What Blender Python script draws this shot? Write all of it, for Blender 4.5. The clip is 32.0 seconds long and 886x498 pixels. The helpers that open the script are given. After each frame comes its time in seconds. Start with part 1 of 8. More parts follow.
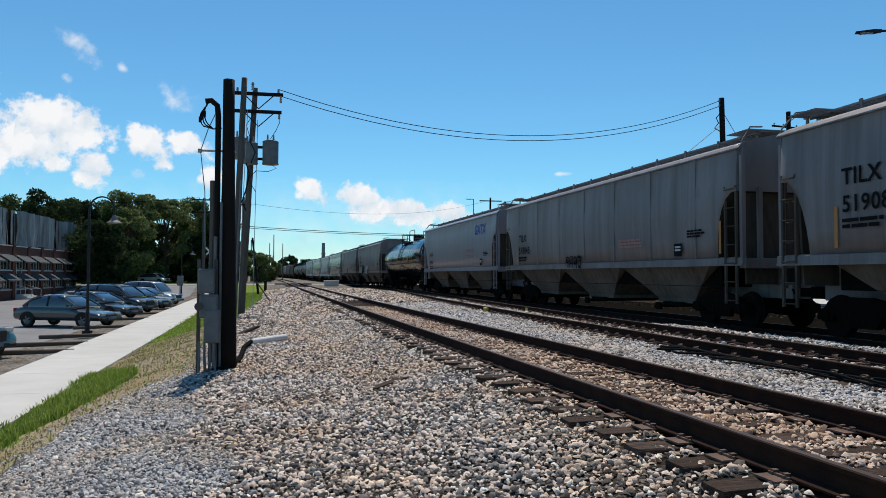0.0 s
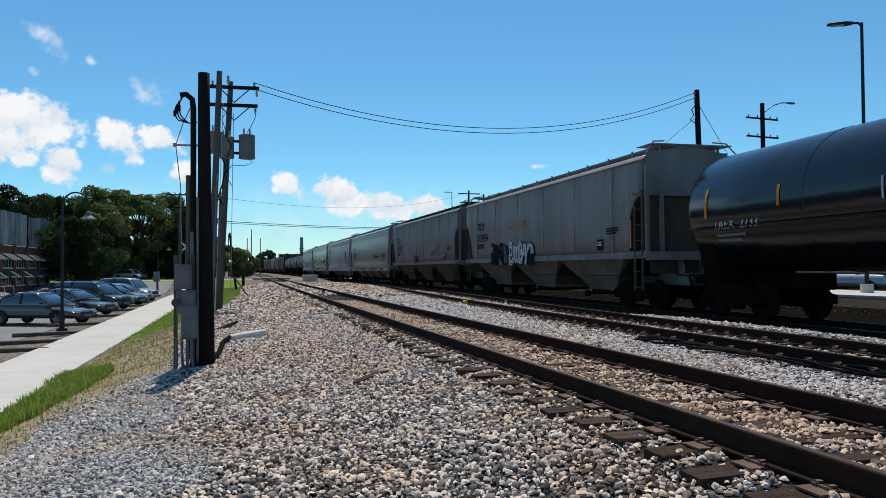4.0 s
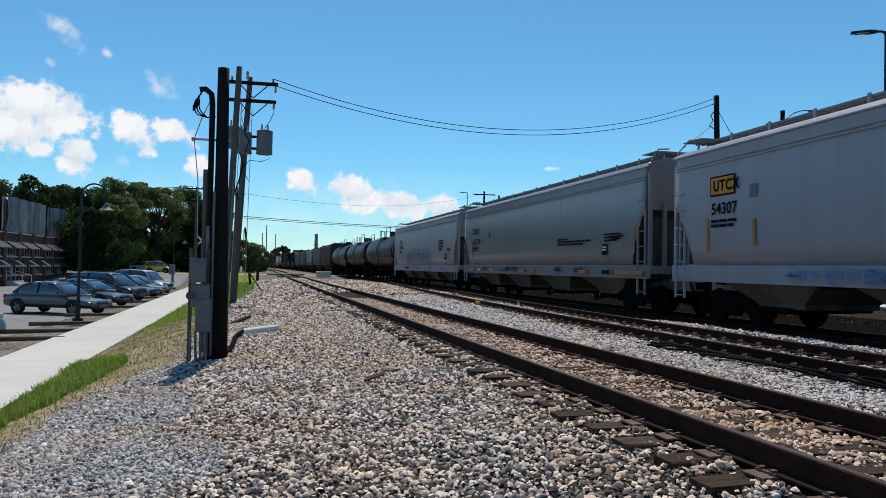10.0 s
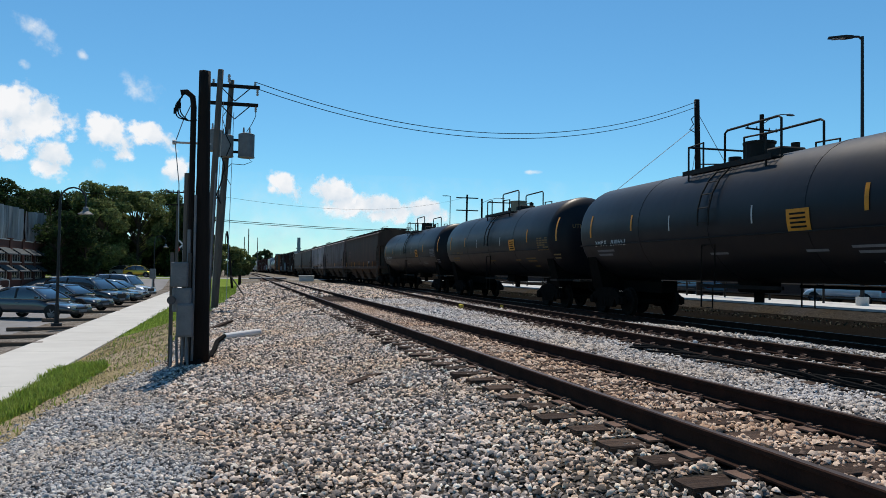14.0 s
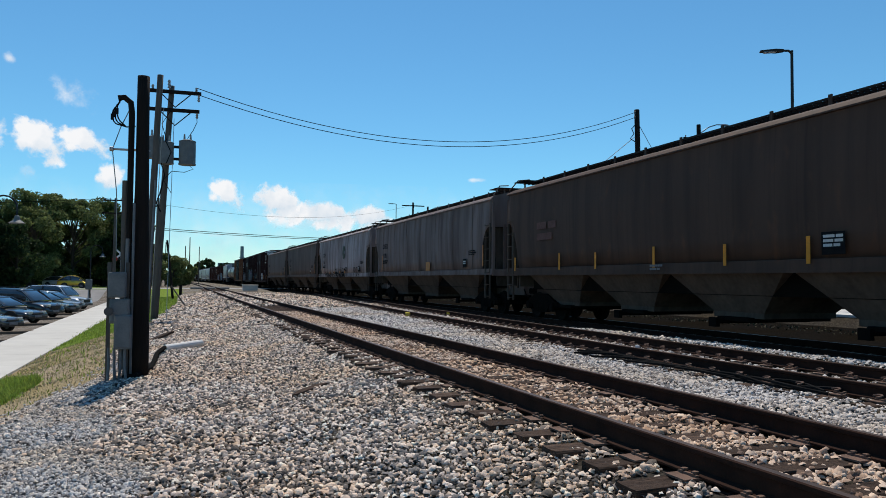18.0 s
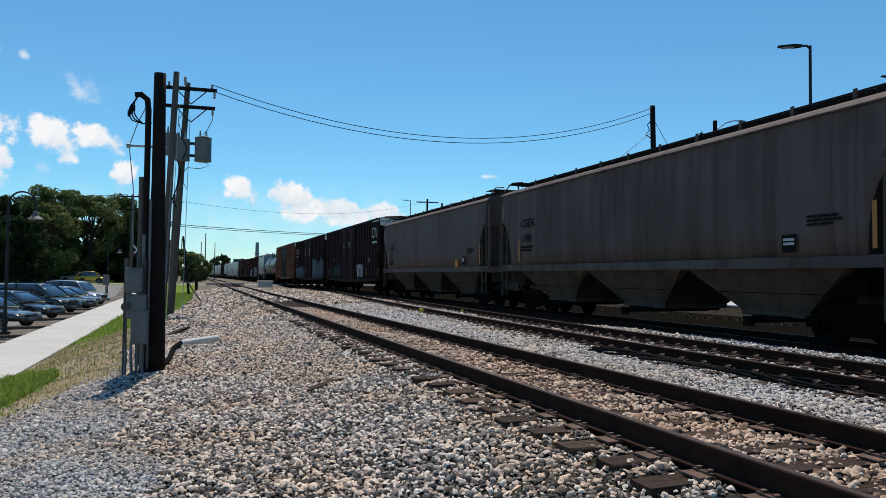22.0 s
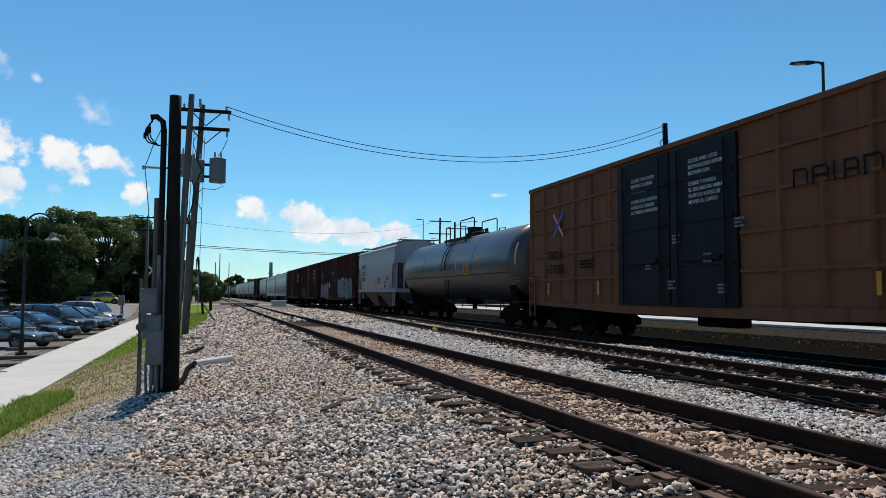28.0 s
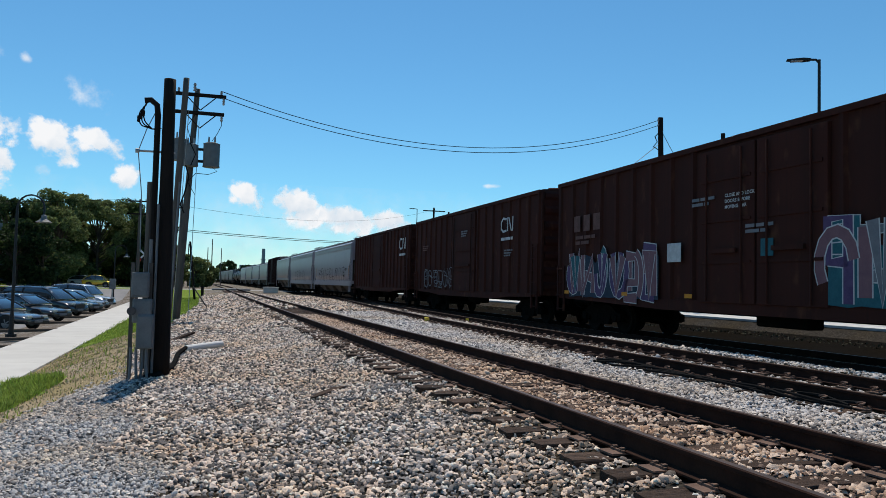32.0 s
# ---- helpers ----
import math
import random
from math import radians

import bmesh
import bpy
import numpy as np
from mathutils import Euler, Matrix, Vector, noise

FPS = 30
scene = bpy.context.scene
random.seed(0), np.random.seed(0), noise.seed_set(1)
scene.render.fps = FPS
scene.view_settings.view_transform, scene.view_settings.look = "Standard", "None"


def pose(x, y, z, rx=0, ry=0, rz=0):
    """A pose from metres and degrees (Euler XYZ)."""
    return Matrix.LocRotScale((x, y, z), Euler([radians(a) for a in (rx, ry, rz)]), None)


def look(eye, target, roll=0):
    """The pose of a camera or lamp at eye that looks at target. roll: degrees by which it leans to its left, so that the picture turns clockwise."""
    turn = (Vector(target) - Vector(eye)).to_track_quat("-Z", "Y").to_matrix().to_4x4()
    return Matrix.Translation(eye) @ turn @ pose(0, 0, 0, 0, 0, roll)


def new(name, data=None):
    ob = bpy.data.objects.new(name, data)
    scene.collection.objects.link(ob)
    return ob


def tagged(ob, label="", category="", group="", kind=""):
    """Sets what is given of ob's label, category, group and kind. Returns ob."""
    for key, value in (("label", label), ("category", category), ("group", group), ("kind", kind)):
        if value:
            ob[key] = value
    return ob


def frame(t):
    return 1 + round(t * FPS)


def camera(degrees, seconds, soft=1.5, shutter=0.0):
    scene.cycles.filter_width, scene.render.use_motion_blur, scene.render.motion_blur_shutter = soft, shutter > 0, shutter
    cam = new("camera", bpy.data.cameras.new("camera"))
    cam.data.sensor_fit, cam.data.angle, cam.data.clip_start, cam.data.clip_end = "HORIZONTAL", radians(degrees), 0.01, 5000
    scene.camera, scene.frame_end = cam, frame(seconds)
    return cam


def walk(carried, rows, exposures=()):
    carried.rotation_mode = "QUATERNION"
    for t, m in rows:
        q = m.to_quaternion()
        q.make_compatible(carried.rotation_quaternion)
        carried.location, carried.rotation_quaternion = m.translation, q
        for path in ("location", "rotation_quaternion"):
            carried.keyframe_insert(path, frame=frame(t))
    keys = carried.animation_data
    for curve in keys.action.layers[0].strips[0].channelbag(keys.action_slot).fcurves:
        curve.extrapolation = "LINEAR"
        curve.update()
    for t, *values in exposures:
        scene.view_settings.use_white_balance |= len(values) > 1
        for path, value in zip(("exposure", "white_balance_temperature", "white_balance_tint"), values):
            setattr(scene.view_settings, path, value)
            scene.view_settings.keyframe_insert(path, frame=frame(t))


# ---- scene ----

# ---- camera: held by hand at one spot, turning a little ----
EYE = (0.0, 0.0, 1.6)
cam = camera(61.8, 32.0, soft=0.42)
# seconds, yaw, pitch, roll
PATH = [
    (0, -11.59, 2.01, -0.10),
    (0.5, -11.07, 1.72, 0.75),
    (1, -10.23, 2.11, -0.07),
    (1.5, -9.99, 1.26, -0.66),
    (2, -10.35, 1.12, -0.44),
    (2.5, -12.02, 0.82, 0.49),
    (3, -12.50, 1.21, 0.36),
    (3.5, -13.28, 1.45, 0.47),
    (5.5, -12.84, 1.49, 0.55),
    (6, -13.49, 1.54, 0.21),
    (6.5, -13.60, 1.71, 0.05),
    (7, -14.00, 1.31, -0.15),
    (7.5, -13.62, 1.40, -0.09),
    (8, -12.64, 1.95, -0.08),
    (8.5, -12.11, 1.95, 0.30),
    (9, -12.63, 2.31, -0.03),
    (9.5, -12.78, 1.99, -0.81),
    (10, -12.16, 1.47, -1.01),
    (10.5, -11.58, 1.75, -1.23),
    (11, -11.87, 1.63, -0.38),
    (11.5, -13.66, 1.08, -0.67),
    (12, -13.63, 1.59, -0.49),
    (12.5, -13.57, 1.65, -0.10),
    (13, -13.00, 1.80, 0.00),
    (13.5, -13.05, 1.53, -0.25),
    (14, -13.46, 1.75, -0.81),
    (14.5, -14.85, 1.99, -1.28),
    (15, -16.96, 2.29, -1.71),
    (15.5, -17.06, 2.43, -0.87),
    (17.5, -17.84, 2.30, -0.39),
    (18, -17.61, 2.40, -0.34),
    (18.5, -16.95, 2.19, -0.26),
    (19, -16.68, 2.25, 0.03),
    (19.5, -16.25, 2.43, -0.29),
    (20, -16.54, 2.43, 0.18),
    (20.5, -16.89, 2.24, 0.09),
    (21, -17.12, 2.04, -0.35),
    (21.5, -16.72, 2.15, -0.35),
    (22, -16.52, 2.12, -0.50),
    (22.5, -16.17, 2.55, 0.00),
    (23, -16.29, 2.88, -0.10),
    (23.5, -15.72, 3.24, 0.26),
    (24, -15.74, 3.30, 0.31),
    (24.5, -15.07, 3.66, 0.90),
    (26.5, -14.98, 3.77, -0.20),
    (27, -15.00, 3.46, -0.14),
    (27.5, -14.66, 3.79, -0.10),
    (28, -15.50, 3.58, -0.23),
    (28.5, -15.57, 3.59, -0.20),
    (29, -15.37, 3.86, -0.04),
    (29.5, -15.25, 3.53, -0.01),
    (30, -14.36, 3.78, -0.11),
    (30.5, -15.25, 3.96, -0.28),
    (31, -15.28, 3.67, -0.94),
    (31.5, -15.61, 3.17, -1.35),
    (32, -16.09, 2.80, -1.33),
]
walk(cam, [(t, pose(*EYE, 90 + pitch, roll, yaw)) for t, yaw, pitch, roll in PATH])

# ---- daylight ----
SUN_AZ, SUN_EL = 9.0, 62.0      # degrees east of the track's direction, and up
world = bpy.data.worlds.new("sky")
scene.world = world
world.use_nodes = True
wn = world.node_tree
sky = wn.nodes.new("ShaderNodeTexSky")
sky.sky_type, sky.sun_disc = "NISHITA", False
sky.sun_elevation, sky.sun_rotation = radians(SUN_EL), radians(SUN_AZ)
sky.air_density, sky.dust_density, sky.ozone_density = 1.0, 0.0, 5.0
tint = wn.nodes.new("ShaderNodeMix")      # the clear blue of the day
tint.data_type, tint.blend_type = "RGBA", "MULTIPLY"
tint.inputs[0].default_value, tint.inputs[7].default_value = 1.0, (0.60, 1.0, 1.06, 1)
wn.links.new(sky.outputs[0], tint.inputs[6])
wn.links.new(tint.outputs[2], wn.nodes["Background"].inputs[0])
wn.nodes["Background"].inputs[1].default_value = 0.110
sun = new("sun", bpy.data.lights.new("sun", "SUN"))
sun.data.energy, sun.data.angle, sun.data.color = 3.9, radians(0.53), (1.0, 0.90, 0.77)
sun.matrix_world = look((0, 0, 60), (-math.sin(radians(SUN_AZ)) * math.cos(radians(SUN_EL)) * 60, -math.cos(radians(SUN_AZ)) * math.cos(radians(SUN_EL)) * 60, 60 - 60 * math.sin(radians(SUN_EL))))
scene.view_settings.exposure = 0.0

# ---- small builders ----
def link_mesh(name, verts, faces, mats, parent=None, idx=None, smooth=False):
    me = bpy.data.meshes.new(name)
    me.from_pydata([tuple(v) for v in verts], [], [tuple(f) for f in faces])
    for m in mats if isinstance(mats, (list, tuple)) else [mats]:
        me.materials.append(m)
    if idx is not None:
        me.polygons.foreach_set("material_index", idx)
    if smooth:
        me.polygons.foreach_set("use_smooth", [True] * len(me.polygons))
    me.update()
    ob = new(name, me)
    ob.parent = parent
    return ob


def part(name, bm, material, parent, label="", smooth=False):
    """One bmesh as one mesh object under a thing or a part."""
    me = bpy.data.meshes.new(name)
    if smooth:
        for f in bm.faces:
            f.smooth = True
    bmesh.ops.recalc_face_normals(bm, faces=bm.faces)
    bm.to_mesh(me)
    bm.free()
    me.materials.append(material)
    ob = new(name, me)
    ob.parent = parent
    if label:
        ob["label"] = label
    return ob


def thing(name, label, category, group="", kind="", m=None):
    ob = new(name)
    ob.empty_display_size = 0.2
    tagged(ob, label, category, group, kind)
    if m is not None:
        ob.matrix_basis = m
    return ob


def box(bm, x0, x1, y0, y1, z0, z1, bevel=0.0, m=None):
    vs = [bm.verts.new(Vector((x, y, z))) for z in (z0, z1) for y in (y0, y1) for x in (x0, x1)]
    fs = [bm.faces.new([vs[i] for i in q]) for q in ((0, 2, 3, 1), (4, 5, 7, 6), (0, 1, 5, 4), (2, 6, 7, 3), (0, 4, 6, 2), (1, 3, 7, 5))]
    if bevel:
        es = list({e for f in fs for e in f.edges})
        got = bmesh.ops.bevel(bm, geom=es, offset=bevel, segments=1, affect="EDGES")
        vs = list({v for f in got["faces"] for v in f.verts} | {v for v in vs if v.is_valid})
    if m is not None:
        for v in vs:
            v.co = m @ v.co
    return vs


def rod(bm, a, b, r, r2=None, n=8, cap=True):
    """A round bar from a to b."""
    a, b = Vector(a), Vector(b)
    r2 = r if r2 is None else r2
    q = (b - a).to_track_quat("Z", "Y")
    rings = []
    for c, rr in ((a, r), (b, r2)):
        rings.append([bm.verts.new(c + q @ Vector((rr * math.cos(2 * math.pi * i / n), rr * math.sin(2 * math.pi * i / n), 0))) for i in range(n)])
    for i in range(n):
        bm.faces.new((rings[0][i], rings[0][(i + 1) % n], rings[1][(i + 1) % n], rings[1][i]))
    if cap:
        bm.faces.new(rings[0][::-1])
        bm.faces.new(rings[1])


def tube(bm, pts, r, n=6):
    """A round bar through points, with mitred joints."""
    pts = [Vector(p) for p in pts]
    rings = []
    for i, p in enumerate(pts):
        d = (pts[min(i + 1, len(pts) - 1)] - pts[max(i - 1, 0)]).normalized()
        q = d.to_track_quat("Z", "Y")
        rings.append([bm.verts.new(p + q @ Vector((r * math.cos(2 * math.pi * k / n), r * math.sin(2 * math.pi * k / n), 0))) for k in range(n)])
    for a, b in zip(rings, rings[1:]):
        best = min(range(n), key=lambda s: sum((a[k].co - b[(k + s) % n].co).length for k in range(n)))
        for k in range(n):
            bm.faces.new((a[k], a[(k + 1) % n], b[(k + 1 + best) % n], b[(k + best) % n]))
    bm.faces.new(rings[0][::-1])
    bm.faces.new(rings[-1])


def loft(bm, rings, closed=True, caps=True):
    """Skin rows of points, each row a loop."""
    vr = [[bm.verts.new(p) for p in r] for r in rings]
    n = len(vr[0])
    for a, b in zip(vr, vr[1:]):
        for i in range(n if closed else n - 1):
            j = (i + 1) % n
            try:
                bm.faces.new((a[i], a[j], b[j], b[i]))
            except ValueError:
                pass
    if caps:
        bm.faces.new(vr[0][::-1])
        bm.faces.new(vr[-1])
    return vr


# ---- materials ----
def mat(name, c1, c2=None, rough=0.8, metal=0.0, scale=3.0, fine=40.0, bump=0.15, stretch=(1, 1, 1), coat=0.0, rnd=0.0, island=False, spec=0.18, fine_mix=0.35):
    """Two scales of variation between two colours, fine bump, and a change from piece to piece."""
    m = bpy.data.materials.new(name)
    m.use_nodes = True
    nt = m.node_tree
    N, L = nt.nodes, nt.links
    b = N["Principled BSDF"]
    c2 = c2 or tuple(v * 0.7 for v in c1)
    co = N.new("ShaderNodeTexCoord")
    mp = N.new("ShaderNodeMapping")
    mp.inputs["Scale"].default_value = stretch
    L.new(co.outputs["Object"], mp.inputs[0])
    n1, n2 = N.new("ShaderNodeTexNoise"), N.new("ShaderNodeTexNoise")
    for nd, s, d in ((n1, scale, 5), (n2, fine, 4)):
        nd.inputs["Scale"].default_value, nd.inputs["Detail"].default_value = s, d
        L.new(mp.outputs[0], nd.inputs["Vector"])
    rm = N.new("ShaderNodeMapRange")
    rm.inputs[1].default_value, rm.inputs[2].default_value = 0.32, 0.68
    L.new(n1.outputs[0], rm.inputs[0])
    rf = N.new("ShaderNodeMapRange")
    rf.inputs[1].default_value, rf.inputs[2].default_value = 0.3, 0.7
    L.new(n2.outputs[0], rf.inputs[0])
    mx = N.new("ShaderNodeMix")
    mx.data_type = "FLOAT"
    mx.inputs[0].default_value = fine_mix
    L.new(rm.outputs[0], mx.inputs[2])
    L.new(rf.outputs[0], mx.inputs[3])
    col = N.new("ShaderNodeMix")
    col.data_type = "RGBA"
    col.inputs[6].default_value, col.inputs[7].default_value = (*c1, 1), (*c2, 1)
    L.new(mx.outputs[0], col.inputs[0])
    out = col.outputs[2]
    if rnd:
        if island:
            oi = N.new("ShaderNodeNewGeometry")
            src = oi.outputs["Random Per Island"]
        else:
            oi = N.new("ShaderNodeObjectInfo")
            src = oi.outputs["Random"]
        mr = N.new("ShaderNodeMapRange")
        mr.inputs[3].default_value, mr.inputs[4].default_value = 1 - rnd, 1 + rnd
        L.new(src, mr.inputs[0])
        hs = N.new("ShaderNodeHueSaturation")
        L.new(mr.outputs[0], hs.inputs["Value"])
        L.new(out, hs.inputs["Color"])
        out = hs.outputs[0]
    L.new(out, b.inputs["Base Color"])
    b.inputs["Roughness"].default_value, b.inputs["Metallic"].default_value = rough, metal
    b.inputs["Specular IOR Level"].default_value = spec
    b.inputs["Coat Weight"].default_value = coat
    if bump:
        bp = N.new("ShaderNodeBump")
        bp.inputs["Strength"].default_value, bp.inputs["Distance"].default_value = bump, 0.02
        L.new(n2.outputs[0], bp.inputs["Height"])
        L.new(bp.outputs[0], b.inputs["Normal"])
    return m


def car_paint(name, c, dirt, amount=0.45, rough=0.45, spec=0.4, rust=(0.16, 0.07, 0.035), rust_amount=0.15):
    """Weathered freight-car paint: a base coat, long streaks of grime running down, blotches and rust."""
    m = bpy.data.materials.new(name)
    m.use_nodes = True
    nt = m.node_tree
    N, L = nt.nodes, nt.links
    b = N["Principled BSDF"]
    co, oi = N.new("ShaderNodeTexCoord"), N.new("ShaderNodeObjectInfo")
    off = N.new("ShaderNodeVectorMath")
    off.operation = "ADD"
    sc = N.new("ShaderNodeMath")
    sc.operation, sc.inputs[1].default_value = "MULTIPLY", 37.0
    L.new(oi.outputs["Random"], sc.inputs[0])
    L.new(co.outputs["Object"], off.inputs[0])
    L.new(sc.outputs[0], off.inputs[1])

    def field(stretch, scale, lo, hi, detail=5):
        mp, nz, mr = N.new("ShaderNodeMapping"), N.new("ShaderNodeTexNoise"), N.new("ShaderNodeMapRange")
        mp.inputs["Scale"].default_value = stretch
        nz.inputs["Scale"].default_value, nz.inputs["Detail"].default_value = scale, detail
        mr.inputs[1].default_value, mr.inputs[2].default_value = lo, hi
        L.new(off.outputs[0], mp.inputs[0])
        L.new(mp.outputs[0], nz.inputs["Vector"])
        L.new(nz.outputs[0], mr.inputs[0])
        return mr.outputs[0]

    def over(base, colour, fac, k):
        mu, mx = N.new("ShaderNodeMath"), N.new("ShaderNodeMix")
        mu.operation, mu.inputs[1].default_value = "MULTIPLY", k
        mx.data_type = "RGBA"
        L.new(fac, mu.inputs[0])
        L.new(mu.outputs[0], mx.inputs[0])
        if isinstance(base, tuple):
            mx.inputs[6].default_value = (*base, 1)
        else:
            L.new(base, mx.inputs[6])
        mx.inputs[7].default_value = (*colour, 1)
        return mx.outputs[2]

    o = over(c, dirt, field((1, 1.6, 0.12), 1.6, 0.42, 0.72), amount)
    o = over(o, dirt, field((1, 1, 0.8), 0.45, 0.4, 0.75), amount * 0.8)
    o = over(o, tuple(min(1, v * 1.25) for v in c), field((1, 3.5, 0.1), 2.0, 0.6, 0.8), 0.35)
    o = over(o, dirt, field((1, 7.0, 0.05), 1.7, 0.54, 0.74, 3), amount * 0.75)
    o = over(o, rust, field((1, 1, 0.45), 3.2, 0.6, 0.72, 8), rust_amount)
    L.new(o, b.inputs["Base Color"])
    b.inputs["Roughness"].default_value = rough
    b.inputs["Specular IOR Level"].default_value = spec
    bp, nz = N.new("ShaderNodeBump"), N.new("ShaderNodeTexNoise")
    nz.inputs["Scale"].default_value = 1.1
    L.new(off.outputs[0], nz.inputs["Vector"])
    bp.inputs["Strength"].default_value, bp.inputs["Distance"].default_value = 0.25, 0.05
    L.new(nz.outputs[0], bp.inputs["Height"])
    L.new(bp.outputs[0], b.inputs["Normal"])
    return m


def stone_mat(name, ramp, rough=0.9, wide=0.5):
    """Broken stone: each piece takes one of several colours; patches of the bed lean warm or cool."""
    m = bpy.data.materials.new(name)
    m.use_nodes = True
    N, L = m.node_tree.nodes, m.node_tree.links
    b = N["Principled BSDF"]
    ge, rp = N.new("ShaderNodeNewGeometry"), N.new("ShaderNodeValToRGB")
    L.new(ge.outputs["Random Per Island"], rp.inputs[0])
    rp.color_ramp.interpolation = "CONSTANT"
    while len(rp.color_ramp.elements) < len(ramp):
        rp.color_ramp.elements.new(0.5)
    for i, (e, c) in enumerate(zip(rp.color_ramp.elements, ramp)):
        e.position, e.color = i / len(ramp), (*c, 1)
    co, nz, mr, mx = N.new("ShaderNodeTexCoord"), N.new("ShaderNodeTexNoise"), N.new("ShaderNodeMapRange"), N.new("ShaderNodeMix")
    nz.inputs["Scale"].default_value, nz.inputs["Detail"].default_value = wide, 4
    L.new(co.outputs["Object"], nz.inputs["Vector"])
    mr.inputs[1].default_value, mr.inputs[2].default_value = 0.42, 0.62
    mr.inputs[4].default_value = 0.8
    L.new(nz.outputs[0], mr.inputs[0])
    mx.data_type, mx.blend_type = "RGBA", "MULTIPLY"
    L.new(mr.outputs[0], mx.inputs[0])
    L.new(rp.outputs[0], mx.inputs[6])
    mx.inputs[7].default_value = (1.0, 0.86, 0.70, 1)
    n2, bp = N.new("ShaderNodeTexNoise"), N.new("ShaderNodeBump")
    n2.inputs["Scale"].default_value = 60
    L.new(co.outputs["Object"], n2.inputs["Vector"])
    bp.inputs["Strength"].default_value, bp.inputs["Distance"].default_value = 0.5, 0.01
    L.new(n2.outputs[0], bp.inputs["Height"])
    L.new(bp.outputs[0], b.inputs["Normal"])
    L.new(mx.outputs[2], b.inputs["Base Color"])
    b.inputs["Roughness"].default_value = rough
    return m


def ground_mat(name, ramp, scale, wide=0.4, tint=(1, 0.9, 0.72), bump=0.6):
    """Loose stony or earthy ground: cells of several colours with relief."""
    m = bpy.data.materials.new(name)
    m.use_nodes = True
    N, L = m.node_tree.nodes, m.node_tree.links
    b = N["Principled BSDF"]
    co, vo, rp = N.new("ShaderNodeTexCoord"), N.new("ShaderNodeTexVoronoi"), N.new("ShaderNodeValToRGB")
    vo.inputs["Scale"].default_value = scale
    L.new(co.outputs["Object"], vo.inputs["Vector"])
    sp = N.new("ShaderNodeSeparateColor")
    L.new(vo.outputs["Color"], sp.inputs[0])
    L.new(sp.outputs[0], rp.inputs[0])
    while len(rp.color_ramp.elements) < len(ramp):
        rp.color_ramp.elements.new(0.5)
    for i, (e, c) in enumerate(zip(rp.color_ramp.elements, ramp)):
        e.position, e.color = i / max(1, len(ramp) - 1), (*c, 1)
    nz, mr, mx = N.new("ShaderNodeTexNoise"), N.new("ShaderNodeMapRange"), N.new("ShaderNodeMix")
    nz.inputs["Scale"].default_value, nz.inputs["Detail"].default_value = wide, 5
    L.new(co.outputs["Object"], nz.inputs["Vector"])
    mr.inputs[1].default_value, mr.inputs[2].default_value = 0.4, 0.62
    L.new(nz.outputs[0], mr.inputs[0])
    mx.data_type, mx.blend_type = "RGBA", "MULTIPLY"
    L.new(mr.outputs[0], mx.inputs[0])
    L.new(rp.outputs[0], mx.inputs[6])
    mx.inputs[7].default_value = (*tint, 1)
    bp = N.new("ShaderNodeBump")
    bp.inputs["Strength"].default_value, bp.inputs["Distance"].default_value = bump, 0.5 / scale
    L.new(vo.outputs["Distance"], bp.inputs["Height"])
    bp.invert = True
    L.new(bp.outputs[0], b.inputs["Normal"])
    L.new(mx.outputs[2], b.inputs["Base Color"])
    b.inputs["Roughness"].default_value = 1.0
    b.inputs["Specular IOR Level"].default_value = 0.0
    return m


STONES = [(0.718, 0.622, 0.552), (0.061, 0.058, 0.057), (0.566, 0.463, 0.398), (0.780, 0.755, 0.683), (0.231, 0.209, 0.203), (0.641, 0.536, 0.464), (0.204, 0.186, 0.177), (0.728, 0.618, 0.539), (0.285, 0.262, 0.252), (0.529, 0.409, 0.324), (0.103, 0.093, 0.088), (0.780, 0.699, 0.631), (0.177, 0.164, 0.161), (0.623, 0.491, 0.385), (0.680, 0.590, 0.526), (0.135, 0.125, 0.116), (0.047, 0.042, 0.041)]
STONES_PALE = [(0.563, 0.544, 0.537), (0.467, 0.447, 0.433), (0.660, 0.632, 0.619), (0.322, 0.312, 0.316), (0.532, 0.502, 0.476), (0.603, 0.580, 0.567), (0.161, 0.156, 0.162), (0.499, 0.477, 0.465), (0.225, 0.213, 0.213)]
M_STONE = stone_mat("ballast_stone", STONES)
M_STONE_PALE = stone_mat("pale_ballast_stone", STONES_PALE, wide=0.3)
# colours lowered to include the shade that stones cast on each other
M_BED = ground_mat("ballast_bed", [(0.04, 0.037, 0.034), (0.27, 0.25, 0.225), (0.09, 0.083, 0.075), (0.36, 0.335, 0.305), (0.15, 0.138, 0.12)], 20, bump=1.0)
# bed coloured very dark to paint the shade in gaps between loose stones
M_GAP_SHADE = ground_mat("ballast_gap_shade", [(0.02, 0.018, 0.016), (0.06, 0.055, 0.048), (0.03, 0.027, 0.024), (0.09, 0.08, 0.07)], 24, bump=1.0)
M_STONE_RUST = stone_mat("rust_stained_stone", [(0.555, 0.411, 0.312), (0.647, 0.524, 0.430), (0.408, 0.288, 0.211), (0.240, 0.157, 0.114), (0.500, 0.375, 0.278), (0.130, 0.087, 0.067), (0.370, 0.254, 0.186), (0.555, 0.445, 0.355), (0.703, 0.559, 0.447), (0.610, 0.472, 0.372)])
M_FINE = ground_mat("fine_gravel", [(0.05, 0.05, 0.052), (0.17, 0.17, 0.175), (0.09, 0.09, 0.093), (0.24, 0.24, 0.245)], 70, tint=(0.85, 0.83, 0.8), bump=1.0)
